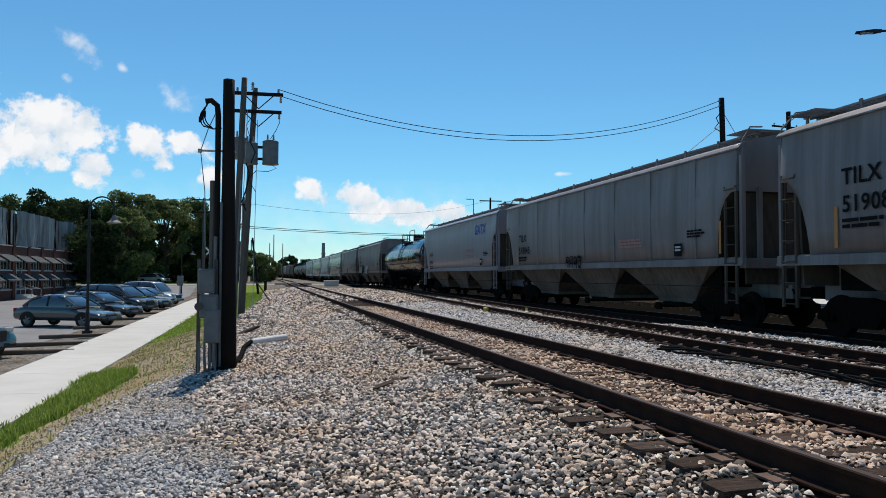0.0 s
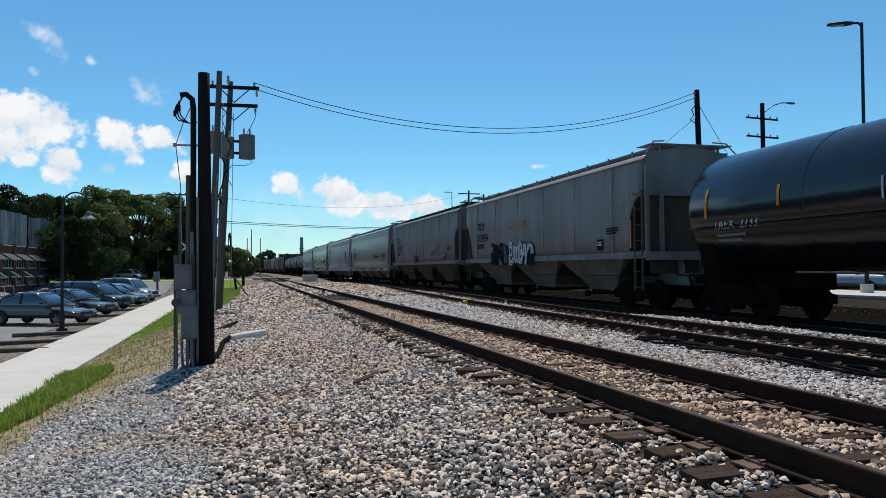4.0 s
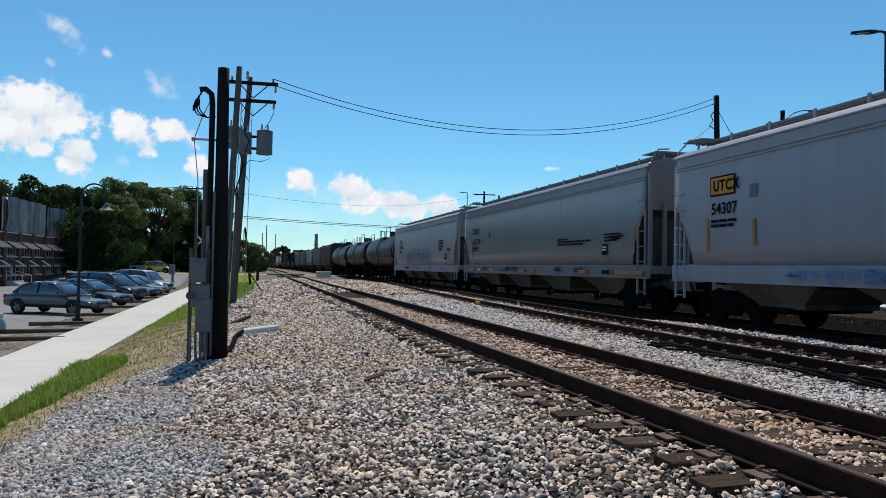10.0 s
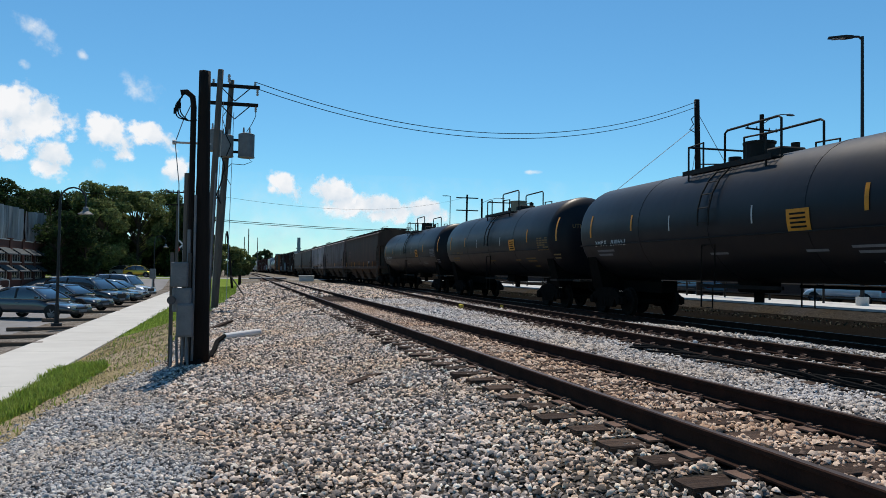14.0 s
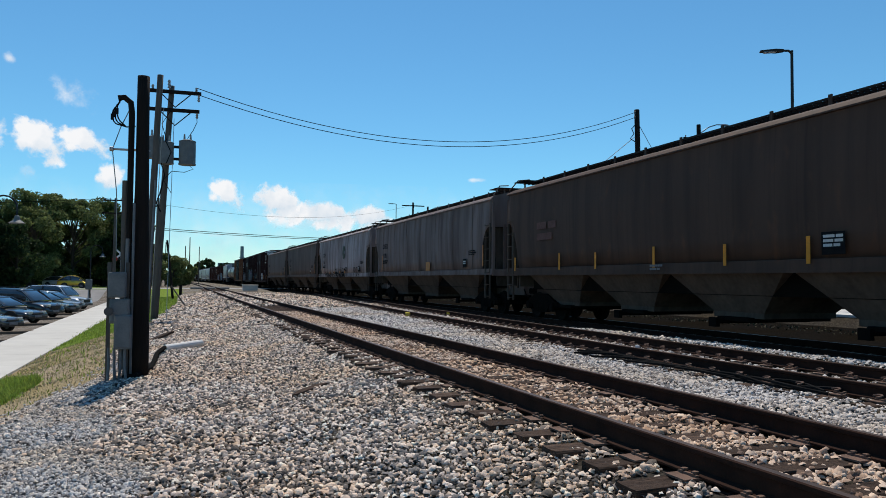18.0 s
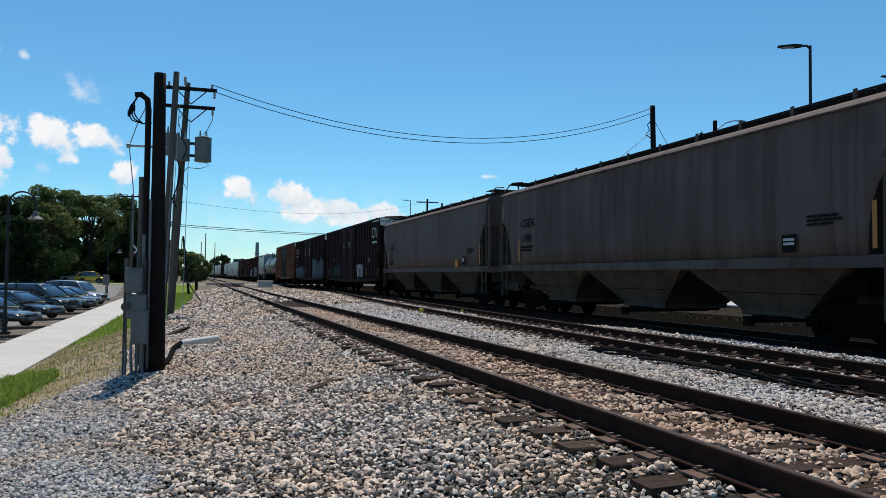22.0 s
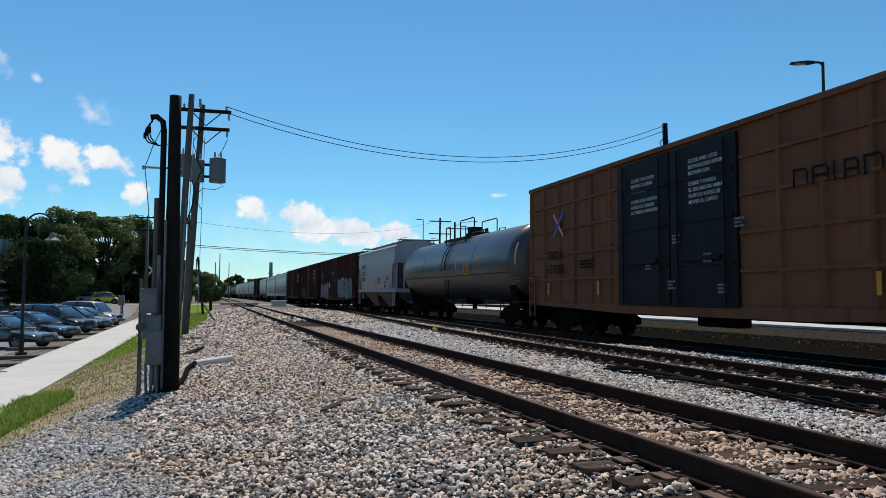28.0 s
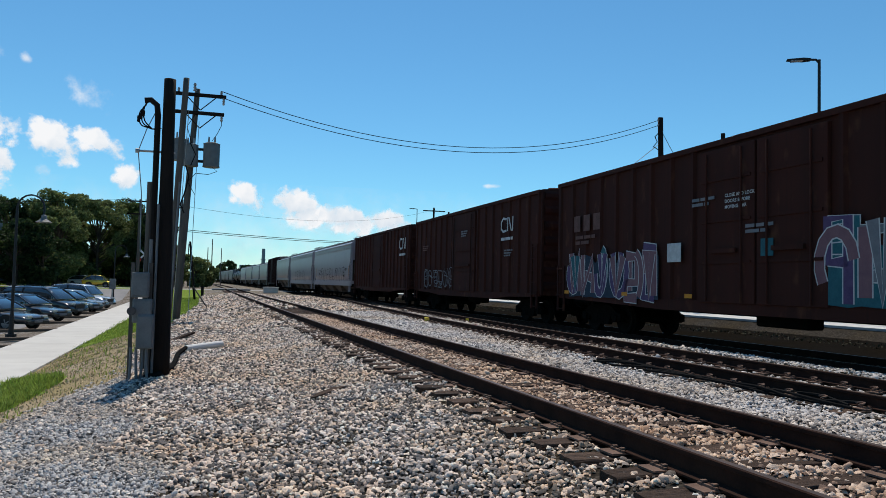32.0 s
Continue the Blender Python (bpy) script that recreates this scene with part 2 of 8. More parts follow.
# near black: the train's shade on the ground is put into the colour
M_BED_SHADE = ground_mat("shade_dark_bed", [(0.005, 0.0045, 0.004), (0.012, 0.011, 0.010), (0.007, 0.0065, 0.006), (0.017, 0.015, 0.013)], 22)
# grime, darkened further with the shade under the car ends
M_SLOPE = mat("grimy_shaded_slope_sheet", (0.02, 0.017, 0.014), (0.045, 0.036, 0.028), 0.9, scale=1.5, fine=12, spec=0.05)
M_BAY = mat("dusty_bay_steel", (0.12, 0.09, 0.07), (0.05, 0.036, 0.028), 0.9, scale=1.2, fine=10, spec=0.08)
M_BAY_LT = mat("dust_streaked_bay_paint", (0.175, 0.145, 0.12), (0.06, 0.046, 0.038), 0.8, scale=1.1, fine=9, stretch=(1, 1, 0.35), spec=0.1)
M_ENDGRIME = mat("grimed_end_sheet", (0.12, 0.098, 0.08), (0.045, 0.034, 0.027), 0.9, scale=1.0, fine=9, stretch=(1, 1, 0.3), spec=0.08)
M_DRY = ground_mat("dry_grass", [(0.30, 0.235, 0.165), (0.42, 0.34, 0.24), (0.36, 0.285, 0.2), (0.26, 0.22, 0.14)], 45, tint=(0.8, 0.8, 0.6))
M_GRASS = ground_mat("grass_ground", [(0.11, 0.18, 0.035), (0.17, 0.24, 0.05), (0.22, 0.27, 0.07)], 25, tint=(0.9, 0.92, 0.7))
M_ASPHALT = mat("asphalt", (0.27, 0.265, 0.265), (0.18, 0.178, 0.178), 0.9, scale=0.6, fine=60, bump=0.3)
M_STREET = mat("street_asphalt", (0.36, 0.355, 0.345), (0.28, 0.277, 0.27), 0.9, scale=0.5, fine=40)
M_EARTH = ground_mat("stony_earth", [(0.09, 0.08, 0.07), (0.24, 0.215, 0.19), (0.14, 0.125, 0.11), (0.33, 0.305, 0.275), (0.18, 0.16, 0.14)], 13, wide=0.7, tint=(0.72, 0.68, 0.62), bump=1.0)
M_CONC = mat("concrete", (0.62, 0.60, 0.55), (0.52, 0.50, 0.46), 0.9, scale=1.2, fine=35, bump=0.12)
M_RAIL = mat("rail_steel", (0.045, 0.022, 0.015), (0.02, 0.011, 0.009), 0.9, 0.0, scale=4, fine=50, spec=0.08)
M_RAILTOP = mat("rail_running_face", (0.10, 0.072, 0.06), (0.06, 0.045, 0.038), 0.5, 0.5, scale=5, fine=60, bump=0.02)
M_TIE = mat("tie_wood", (0.13, 0.085, 0.062), (0.016, 0.012, 0.01), 0.95, scale=2, fine=14, stretch=(0.5, 9, 9), bump=1.0, rnd=0.4, fine_mix=0.6)
M_PLATE = mat("tie_plate", (0.2, 0.13, 0.1), (0.11, 0.07, 0.055), 0.85, 0.2, scale=6, fine=60)
M_DARK = mat("black_steel", (0.014, 0.013, 0.012), (0.022, 0.018, 0.014), 0.7, 0.0, scale=3)
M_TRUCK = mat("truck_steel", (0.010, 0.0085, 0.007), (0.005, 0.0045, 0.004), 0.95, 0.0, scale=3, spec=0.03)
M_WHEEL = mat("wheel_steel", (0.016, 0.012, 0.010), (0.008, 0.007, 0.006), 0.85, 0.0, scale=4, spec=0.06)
M_WOOD_DK = mat("creosote_wood", (0.022, 0.016, 0.013), (0.010, 0.008, 0.007), 0.9, scale=1.5, fine=14, stretch=(5, 5, 0.5), bump=0.5)
M_WOOD_GR = mat("weathered_pole_wood", (0.135, 0.115, 0.10), (0.075, 0.064, 0.055), 0.95, scale=1.5, fine=14, stretch=(5, 5, 0.4), bump=0.5)
M_GALV = mat("galvanised", (0.42, 0.43, 0.44), (0.30, 0.31, 0.32), 0.5, 0.6, scale=5)
M_GREYBOX = mat("grey_painted_steel", (0.19, 0.195, 0.2), (0.12, 0.125, 0.125), 0.6, 0.0, scale=4)
M_BLACKPAINT = mat("black_paint", (0.02, 0.02, 0.022), (0.03, 0.03, 0.03), 0.45, scale=4, bump=0.03)
M_WHITE = mat("white_paint", (0.78, 0.78, 0.76), (0.62, 0.61, 0.58), 0.6, scale=5)
M_PVC = mat("white_pvc", (0.75, 0.74, 0.72), (0.62, 0.6, 0.56), 0.5, scale=6)
M_CABLE = mat("black_cable", (0.012, 0.012, 0.012), (0.02, 0.02, 0.02), 0.95, spec=0.0)
M_YELLOW = mat("yellow_marking", (0.75, 0.55, 0.05), (0.5, 0.36, 0.05), 0.7, scale=6)
M_INK = mat("black_lettering", (0.008, 0.008, 0.009), (0.016, 0.016, 0.016), 0.8, scale=8, bump=0, spec=0.05)
M_CHALK = mat("white_lettering", (0.62, 0.62, 0.6), (0.45, 0.44, 0.42), 0.7, scale=8, bump=0)
M_ORANGE = mat("orange_reflector", (0.55, 0.22, 0.05), (0.4, 0.18, 0.07), 0.5, scale=8, bump=0)
M_OLDYELLOW = mat("dim_yellow_lettering", (0.24, 0.16, 0.07), (0.15, 0.1, 0.05), 0.8, scale=8, bump=0)
M_AMBER = mat("yellow_reflector", (0.72, 0.29, 0.025), (0.52, 0.2, 0.025), 0.5, scale=8, bump=0)
M_BLUE = mat("blue_lettering", (0.05, 0.12, 0.42), (0.05, 0.1, 0.3), 0.6, scale=8, bump=0)
M_REDINK = mat("faded_red_lettering", (0.42, 0.16, 0.12), (0.5, 0.3, 0.25), 0.7, scale=8, bump=0)

# ---- plan: lines run beside the tracks, so the ground is laid out in u = x + DRIFT * y ----
DRIFT = 0.042
SIDE = [(-460, 10.4), (-60, 10.4), (0, 10.36), (10, 10.32), (18, 10.16), (28, 9.86), (42, 9.39), (65, 8.5), (100, 7.19), (160, 5.05), (260, -0.57), (400, -11.0), (560, -26.0)]
RAIL_1, RAIL_2, RAIL_3 = 0.50, 0.40, 0.33      # rail-head heights


def smooth_line(knots):
    """A smooth curve through knots (cubic Hermite), as a function."""
    ys = [k[0] for k in knots]
    vs = [k[1] for k in knots]
    sl = [(vs[min(i + 1, len(vs) - 1)] - vs[max(i - 1, 0)]) / (ys[min(i + 1, len(ys) - 1)] - ys[max(i - 1, 0)]) for i in range(len(vs))]

    def at(y):
        i = max(0, min(len(ys) - 2, int(np.searchsorted(ys, y)) - 1))
        h = ys[i + 1] - ys[i]
        s = (y - ys[i]) / h
        a, b = s * s * (3 - 2 * s), s * (1 - s)
        return vs[i] * (1 - a) + vs[i + 1] * a + h * (sl[i] * b * (1 - s) - sl[i + 1] * b * s)
    return at


side_line = smooth_line(SIDE)


def track_3(y):
    return side_line(y) + 1.6


def track_1(y):
    yy = min(y, 110.0)
    base = 4.07 - 0.0463 * yy + 0.00009 * yy * yy
    return base + (track_3(y) - track_3(110.0) if y > 110 else 0)


def track_2(y):
    k = min(1.0, max(0.0, (y - 8.0) / 62.0))
    return 8.6 + 4.3 * k ** 1.65 - DRIFT * y


Z_U = [-2000, -7.4, -5.6, -3.7, -2.9, -1.6, 0.0, 1.5, 2.3, 2.75, 3.15, 5.05, 5.5, 6.2, 7.0, 10.2, 11.0, 14.0, 17.0, 2000]
Z_V = [-0.78, -0.78, -0.74, -0.74, -0.52, -0.14, -0.02, 0.03, 0.16, 0.245, 0.288, 0.29, 0.225, 0.18, 0.17, 0.18, 0.1, 0.06, 0.04, 0.04]


def ramp01(v, a, b):
    k = min(1.0, max(0.0, (v - a) / (b - a)))
    return k * k * (3 - 2 * k)


def ground_z(x, y, rough=True):
    u = x + DRIFT * y
    z = float(np.interp(u, Z_U, Z_V))
    k = ramp01(y, 84, 98)
    z = z * (1 - k) + max(z, 0.31) * k
    z += 0.15 * ramp01(u, 9.88, 10.12) * (1 - ramp01(u, 10.75, 11.0)) * (1 - ramp01(y, 15, 23))      # shoulder of ballast beside the siding
    if rough and -3.6 < u < 14 and y < 60:
        z += 0.035 * noise.noise((x * 0.9, y * 0.9, 0)) * (0.35 if 2.4 < u < 5.6 or 7.0 < u < 10.2 else 1.0)
    return z


def ground_kind(x, y):
    """0 earth, 1 ballast, 2 fine gravel, 3 dry grass, 4 grass, 5 asphalt, 6 street, 7 bed under and beyond the train
    with shade in its colour, 8 bed beneath loose stone
    """
    u = x + DRIFT * y
    j = 0.5 * noise.noise((x * 0.8, y * 0.8, 5)) + 0.25 * noise.noise((x * 3, y * 3, 9))
    if 98 < y < 107:
        return 6
    if u < -7.4:
        return 5 if 4 < y < 96 and u > -23 else (0 if y < 96 else 4)
    if u < -5.6:
        return 0
    if u < -3.7:
        return 0
    if 26 + 2 * j < y < 98 and u < float(np.interp(y, (26, 30, 48, 96), (-1.2, -0.7, 0.3, 1.0))) + 0.4 * j:
        return 4
    edge = float(np.interp(y, (4, 10, 11, 12, 12.6, 14, 17, 30), (-2.4, -2.35, -2.2, -1.85, -1.35, -1.1, -1.2, -1.25))) + 0.35 * j
    if u < edge and -30 < y < 98:
        green = float(np.interp(y, (4, 8, 11, 12.5, 13.5, 15, 17, 18.4), (-3.1, -3.1, -3.05, -2.75, -2.4, -2.2, -2.7, -3.6))) + 0.4 * j
        return 4 if 3 < y < 18.4 and u < green else 3
    if u < float(np.interp(y, (7, 9.5, 11.8, 14, 16), (-0.5, -0.65, -0.85, -1.0, -1.1))) + j * 1.3 and y < 17:
        return 2
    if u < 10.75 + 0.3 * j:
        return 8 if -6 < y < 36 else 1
    # bed with the train's shade in its colour
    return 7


def axis(parts):
    out = []
    for a, b, s in parts:
        out += list(np.arange(a, b - 1e-6, s))
    return out + [parts[-1][1]]


gu = axis([(-2500, -300, 550), (-300, -60, 60), (-60, -24, 6), (-24, -8, 2), (-8, 0.5, 0.22), (0.5, 14.5, 0.3), (14.5, 30, 1.2), (30, 90, 10), (90, 300, 70), (300, 2500, 550)])
gy = axis([(-2000, -100, 475), (-100, -10, 15), (-10, 2, 2), (2, 34, 0.3), (34, 60, 0.8), (60, 120, 2), (120, 300, 15), (300, 900, 100), (900, 3900, 600)])
verts, faces, idx = [], [], []
for y in gy:
    for u in gu:
        x = u - DRIFT * min(y, 300)
        verts.append((x, y, ground_z(x, y)))
nu = len(gu)
for i in range(len(gy) - 1):
    for j in range(nu - 1):
        a = i * nu + j
        faces.append((a, a + 1, a + 1 + nu, a + nu))
        cx = (gu[j] + gu[j + 1]) / 2 - DRIFT * min((gy[i] + gy[i + 1]) / 2, 300)
        idx.append(ground_kind(cx, (gy[i] + gy[i + 1]) / 2))
ground = link_mesh("ground", verts, faces, [M_EARTH, M_BED, M_FINE, M_DRY, M_GRASS, M_ASPHALT, M_STREET, M_BED_SHADE, M_GAP_SHADE], idx=idx, smooth=True)
tagged(ground, "ground of ballast, gravel, grass, parking asphalt and a crossing street", "ground", kind="structure")


# ---- tracks ----
RAIL_PROFILE = [(-0.075, -0.172), (0.075, -0.172), (0.075, -0.158), (0.012, -0.14), (0.01, -0.045), (0.036, -0.035), (0.036, -0.008), (0.026, 0.0), (-0.026, 0.0), (-0.036, -0.008), (-0.036, -0.035), (-0.01, -0.045), (-0.012, -0.14), (-0.075, -0.158)]


def rail(parent, line, off, head, ys):
    verts, faces, idx = [], [], []
    n = len(RAIL_PROFILE)
    for y in ys:
        s = (line(y + 0.2) - line(y - 0.2)) / 0.4
        k = 1 / math.hypot(1, s)
        nx, ny = k, -s * k
        for px, pz in RAIL_PROFILE:
            verts.append((line(y) + (off + px) * nx, y + (off + px) * ny, head + pz))
    for i in range(len(ys) - 1):
        for j in range(n):
            a, b = i * n + j, i * n + (j + 1) % n
            faces.append((a, b, b + n, a + n))
            idx.append(1 if j == 7 else 0)
    faces += [tuple(range(n - 1, -1, -1)), tuple(range((len(ys) - 1) * n, len(ys) * n))]
    idx += [0, 0]
    return link_mesh("rail", verts, faces, [M_RAIL, M_RAILTOP], parent, idx)


def tie_mesh(seed, length=2.6, w=0.23, h=0.17):
    rng = random.Random(seed)
    bm = bmesh.new()
    rings = []
    for i in range(7):
        x = -length / 2 + length * i / 6
        e = 0.012
        j = lambda s: rng.uniform(-s, s)
        rings.append([(x, -w / 2 + j(.008), -h), (x, w / 2 + j(.008), -h), (x, w / 2 + j(.008), -e + j(.006)), (x, w / 2 - e + j(.006), j(.006)), (x, 0.02 + j(.02), -abs(j(.012))), (x, -w / 2 + e + j(.006), j(.006)), (x, -w / 2 + j(.008), -e + j(.006))])
    loft(bm, rings)
    bmesh.ops.recalc_face_normals(bm, faces=bm.faces)
    me = bpy.data.meshes.new("tie")
    bm.to_mesh(me)
    bm.free()
    me.materials.append(M_TIE)
    return me


def plate_mesh():
    bm = bmesh.new()
    box(bm, -0.2, 0.2, -0.1, 0.1, 0, 0.014)
    box(bm, -0.1, -0.078, -0.09, 0.09, 0.012, 0.03)
    box(bm, 0.078, 0.1, -0.09, 0.09, 0.012, 0.03)
    for sx, sy in ((-1, -0.05), (-1, 0.055), (1, 0.05), (1, -0.055)):
        box(bm, sx * 0.092 - 0.014, sx * 0.092 + 0.014, sy - 0.012, sy + 0.012, 0.012, 0.034)
        box(bm, sx * 0.075 - 0.02, sx * 0.075 + 0.02, sy - 0.016, sy + 0.016, 0.032, 0.046)
    bmesh.ops.recalc_face_normals(bm, faces=bm.faces)
    me = bpy.data.meshes.new("tie_plate")
    bm.to_mesh(me)
    bm.free()
    me.materials.append(M_PLATE)
    return me


TIE_ROWS = {}
TIES = [tie_mesh(s) for s in range(5)]
PLATE = plate_mesh()


def clip_mesh():
    bm = bmesh.new()
    pts = [(0.16 + 0.05 * math.cos(a), 0.05 * math.sin(a), 0.05 + 0.03 * math.sin(a / 2)) for a in [0.3 + 4.6 * i / 9 for i in range(10)]]
    tube(bm, pts, 0.012, 5)
    tube(bm, [(-p[0], -p[1], p[2]) for p in pts], 0.012, 5)
    me = bpy.data.meshes.new("rail_clip")
    bm.to_mesh(me)
    bm.free()
    me.materials.append(M_PLATE)
    return me


CLIP = clip_mesh()


def lay_track(name, line, head, y_rail, tie_from, tie_to, plates_to, label, step=0.55, seed=1, clips=False):
    t = thing(name, label, "railway track", kind="structure")
    for off in (-0.7525, 0.7525):
        rail(t, line, off, head, y_rail)
    rng = random.Random(seed)
    y = tie_from
    top = head - 0.186
    while y < tie_to:
        s = (line(y + 0.2) - line(y - 0.2)) / 0.4
        ang = -math.degrees(math.atan(s)) + rng.uniform(-1.5, 1.5)
        TIE_ROWS.setdefault(name, []).append(y)
        o = new("tie", TIES[rng.randrange(5)])
        o.parent = t
        o.matrix_local = pose(line(y) + rng.uniform(-0.07, 0.07), y, top + rng.uniform(-0.008, 0.004), 0, 0, ang)
        if y < plates_to:
            for off in (-0.7525, 0.7525):
                p = new("tie_plate", PLATE)
                p.parent = t
                p.matrix_local = pose(line(y) + off, y + off * -s, top + 0.003, 0, 0, ang)
                if clips:
                    c = new("rail_clip", CLIP)
                    c.parent = t
                    c.matrix_local = pose(line(y) + off, y + off * -s, top + 0.006, 0, 0, ang)
        y += step + rng.uniform(-0.03, 0.03)
    return t


near_ys = axis([(-40, 0, 8), (0, 40, 1.0), (40, 120, 3), (120, 400, 12)])
lay_track("track_1", track_1, RAIL_1, near_ys, -14, 96, 74, "rusty single railway track on weathered wooden ties in ballast", seed=2)
lay_track("track_2", track_2, RAIL_2, axis([(-40, 0, 8), (0, 66, 1.5)]), -14, 56, 50, "rusty siding track turning out beside the train", seed=3, clips=True)
lay_track("track_3", track_3, RAIL_3, axis([(-450, -40, 30), (-40, 0, 8), (0, 60, 2), (60, 550, 12)]), -4, 100, 40, "shaded railway track under the freight train", seed=4)


# ---- loose ballast: broken stone as real pieces ----
def scatter_stones(name, pitch, u0, u1, y0, y1, size, seed, material=None, keep=None, extra=0.3):
    """Five-sided broken stones, narrower above than below, tilted this way and that, side by side with gaps."""
    rng = np.random.default_rng(seed)
    gu_, gy_ = np.meshgrid(np.arange(u0, u1, pitch), np.arange(y0, y1, pitch))
    gu_ = gu_ + (np.arange(gu_.shape[0]) % 2)[:, None] * pitch / 2
    us, ys = gu_.ravel() + rng.uniform(-0.38, 0.38, gu_.size) * pitch, gy_.ravel() + rng.uniform(-0.38, 0.38, gu_.size) * pitch
    m = int(len(us) * extra)
    us, ys = np.concatenate([us, rng.uniform(u0, u1, m)]), np.concatenate([ys, rng.uniform(y0, y1, m)])
    lift = np.concatenate([np.zeros(len(us) - m), np.full(m, 0.32)])
    pts, up = [], []
    for u, y, lf in zip(us, ys, lift):
        x = u - DRIFT * y
        if keep and not keep(x, y):
            continue
        d1, d2 = min(abs(x - track_1(y) - 0.7525), abs(x - track_1(y) + 0.7525)), min(abs(x - track_2(y) - 0.7525), abs(x - track_2(y) + 0.7525))
        if d1 < 0.1 or d2 < 0.1:
            continue
        lost = False                       # ties mostly stand clear of the stone
        for nm, ln in (("track_1", track_1), ("track_2", track_2)):
            if abs(x - ln(y)) < 1.32:
                row = TIE_ROWS[nm]
                i = int(np.searchsorted(row, y + 0.05 * (x - ln(y))))
                lost = lost or any(abs(row[q] - y - 0.05 * (x - ln(y))) < 0.135 for q in (i - 1, i) if 0 <= q < len(row))
        if lost and rng.random() < (0.82 if abs(x - track_1(y)) < 0.7 else 0.93):
            continue
        pts.append((x, y, ground_z(x, y)))
        up.append(lf)
    pts, up = np.array(pts), np.array(up)
    k = len(pts)
    ang = np.arange(5) * 2 * math.pi / 5 + rng.uniform(-0.45, 0.45, (k, 5))
    rad = rng.uniform(0.62, 1.2, (k, 5))
    cap = rad * rng.uniform(0.45, 0.88, (k, 5))
    top = np.stack([cap * np.cos(ang), cap * np.sin(ang), rng.uniform(0.3, 0.75, (k, 5))], -1)
    low = np.stack([rad * np.cos(ang), rad * np.sin(ang), rng.uniform(-0.5, -0.1, (k, 5))], -1)
    v = np.concatenate([low, top], 1)
    v *= size / 2 * rng.lognormal(-0.1, 0.27, (k, 1, 1)) * rng.uniform((0.95, 0.65, 0.5), (1.55, 1.05, 1.05), (k, 1, 3))
    yaw, tilt, dirn = rng.uniform(0, 6.283, k), rng.normal(0, 0.52, k), rng.uniform(0, 6.283, k)
    c, s_ = np.cos(yaw)[:, None], np.sin(yaw)[:, None]
    v = np.stack([v[..., 0] * c - v[..., 1] * s_, v[..., 0] * s_ + v[..., 1] * c, v[..., 2]], -1)
    ax = np.stack([np.cos(dirn), np.sin(dirn), np.zeros(k)], -1)[:, None]
    ct, st = np.cos(tilt)[:, None, None], np.sin(tilt)[:, None, None]
    v = v * ct + np.cross(np.broadcast_to(ax, v.shape), v) * st + ax * (v * ax).sum(-1, keepdims=True) * (1 - ct)
    pts[:, 2] += size * (0.22 + up + rng.uniform(-0.12, 0.2, k))
    v += pts[:, None]
    bf = [(5, 6, 7, 8, 9)] + [(i, (i + 1) % 5, 5 + (i + 1) % 5, 5 + i) for i in range(5)]
    sizes = np.array([len(f) for f in bf])
    flat = np.concatenate([np.array(f) for f in bf])
    f = (flat[None] + (np.arange(k) * 10)[:, None]).reshape(-1)
    me = bpy.data.meshes.new(name)
    me.vertices.add(k * 10)
    me.vertices.foreach_set("co", v.reshape(-1))
    tot = np.tile(sizes, k)
    me.loops.add(len(f))
    me.polygons.add(len(tot))
    me.loops.foreach_set("vertex_index", f.astype(np.int32))
    me.polygons.foreach_set("loop_start", (np.cumsum(tot) - tot).astype(np.int32))
    me.materials.append(material or M_STONE)
    me.update(calc_edges=True)
    return new(name, me)

# ---- freight cars: shared pieces ----
def truck_meshes():
    bm = bmesh.new()                      # cast side frame, seen from the side as an arch over two axle boxes
    prof = [(-1.12, 0.36), (-1.12, 0.56), (-0.95, 0.6), (-0.62, 0.78), (-0.3, 0.84), (0.3, 0.84), (0.62, 0.78), (0.95, 0.6), (1.12, 0.56), (1.12, 0.36), (0.7, 0.36), (0.62, 0.5), (0.45, 0.24), (-0.45, 0.24), (-0.62, 0.5), (-0.7, 0.36)]
    loft(bm, [[(x, y, z) for y, z in prof] for x in (-0.07, 0.07)])
    bmesh.ops.triangulate(bm, faces=[f for f in bm.faces if len(f.verts) > 4])
    for y in (-0.875, 0.875):
        rod(bm, (-0.12, y, 0.44), (0.1, y, 0.44), 0.12, n=10)
    for y in (-0.18, 0, 0.18):
        rod(bm, (-0.02, y, 0.28), (-0.02, y, 0.56), 0.075, n=8)
    frame = bm
    bm = bmesh.new()
    prof = [(0.30, -0.07), (0.455, -0.07), (0.46, -0.04), (0.42, -0.035), (0.42, 0.06), (0.36, 0.065), (0.3, 0.03), (0.12, 0.01), (0.1, 0.07), (0.0, 0.07)]
    rings = [[(x, r * math.cos(a), r * math.sin(a)) for r, x in prof] for a in [2 * math.pi * i / 24 for i in range(25)]]
    loft(bm, rings, closed=False, caps=False)
    wheel = bm
    bm = bmesh.new()
    rod(bm, (-0.95, 0, 0), (0.95, 0, 0), 0.08, n=10)
    axle = bm
    bm = bmesh.new()
    box(bm, -1.05, 1.05, -0.2, 0.2, 0.42, 0.72, 0.03)
    bolster = bm
    out = []
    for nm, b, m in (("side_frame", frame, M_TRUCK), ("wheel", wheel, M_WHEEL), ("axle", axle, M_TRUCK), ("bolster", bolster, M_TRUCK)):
        bmesh.ops.recalc_face_normals(b, faces=b.faces)
        me = bpy.data.meshes.new(nm)
        b.to_mesh(me)
        b.free()
        me.materials.append(m)
        out.append(me)
    return out


SIDE_FRAME, WHEEL, AXLE, BOLSTER = truck_meshes()


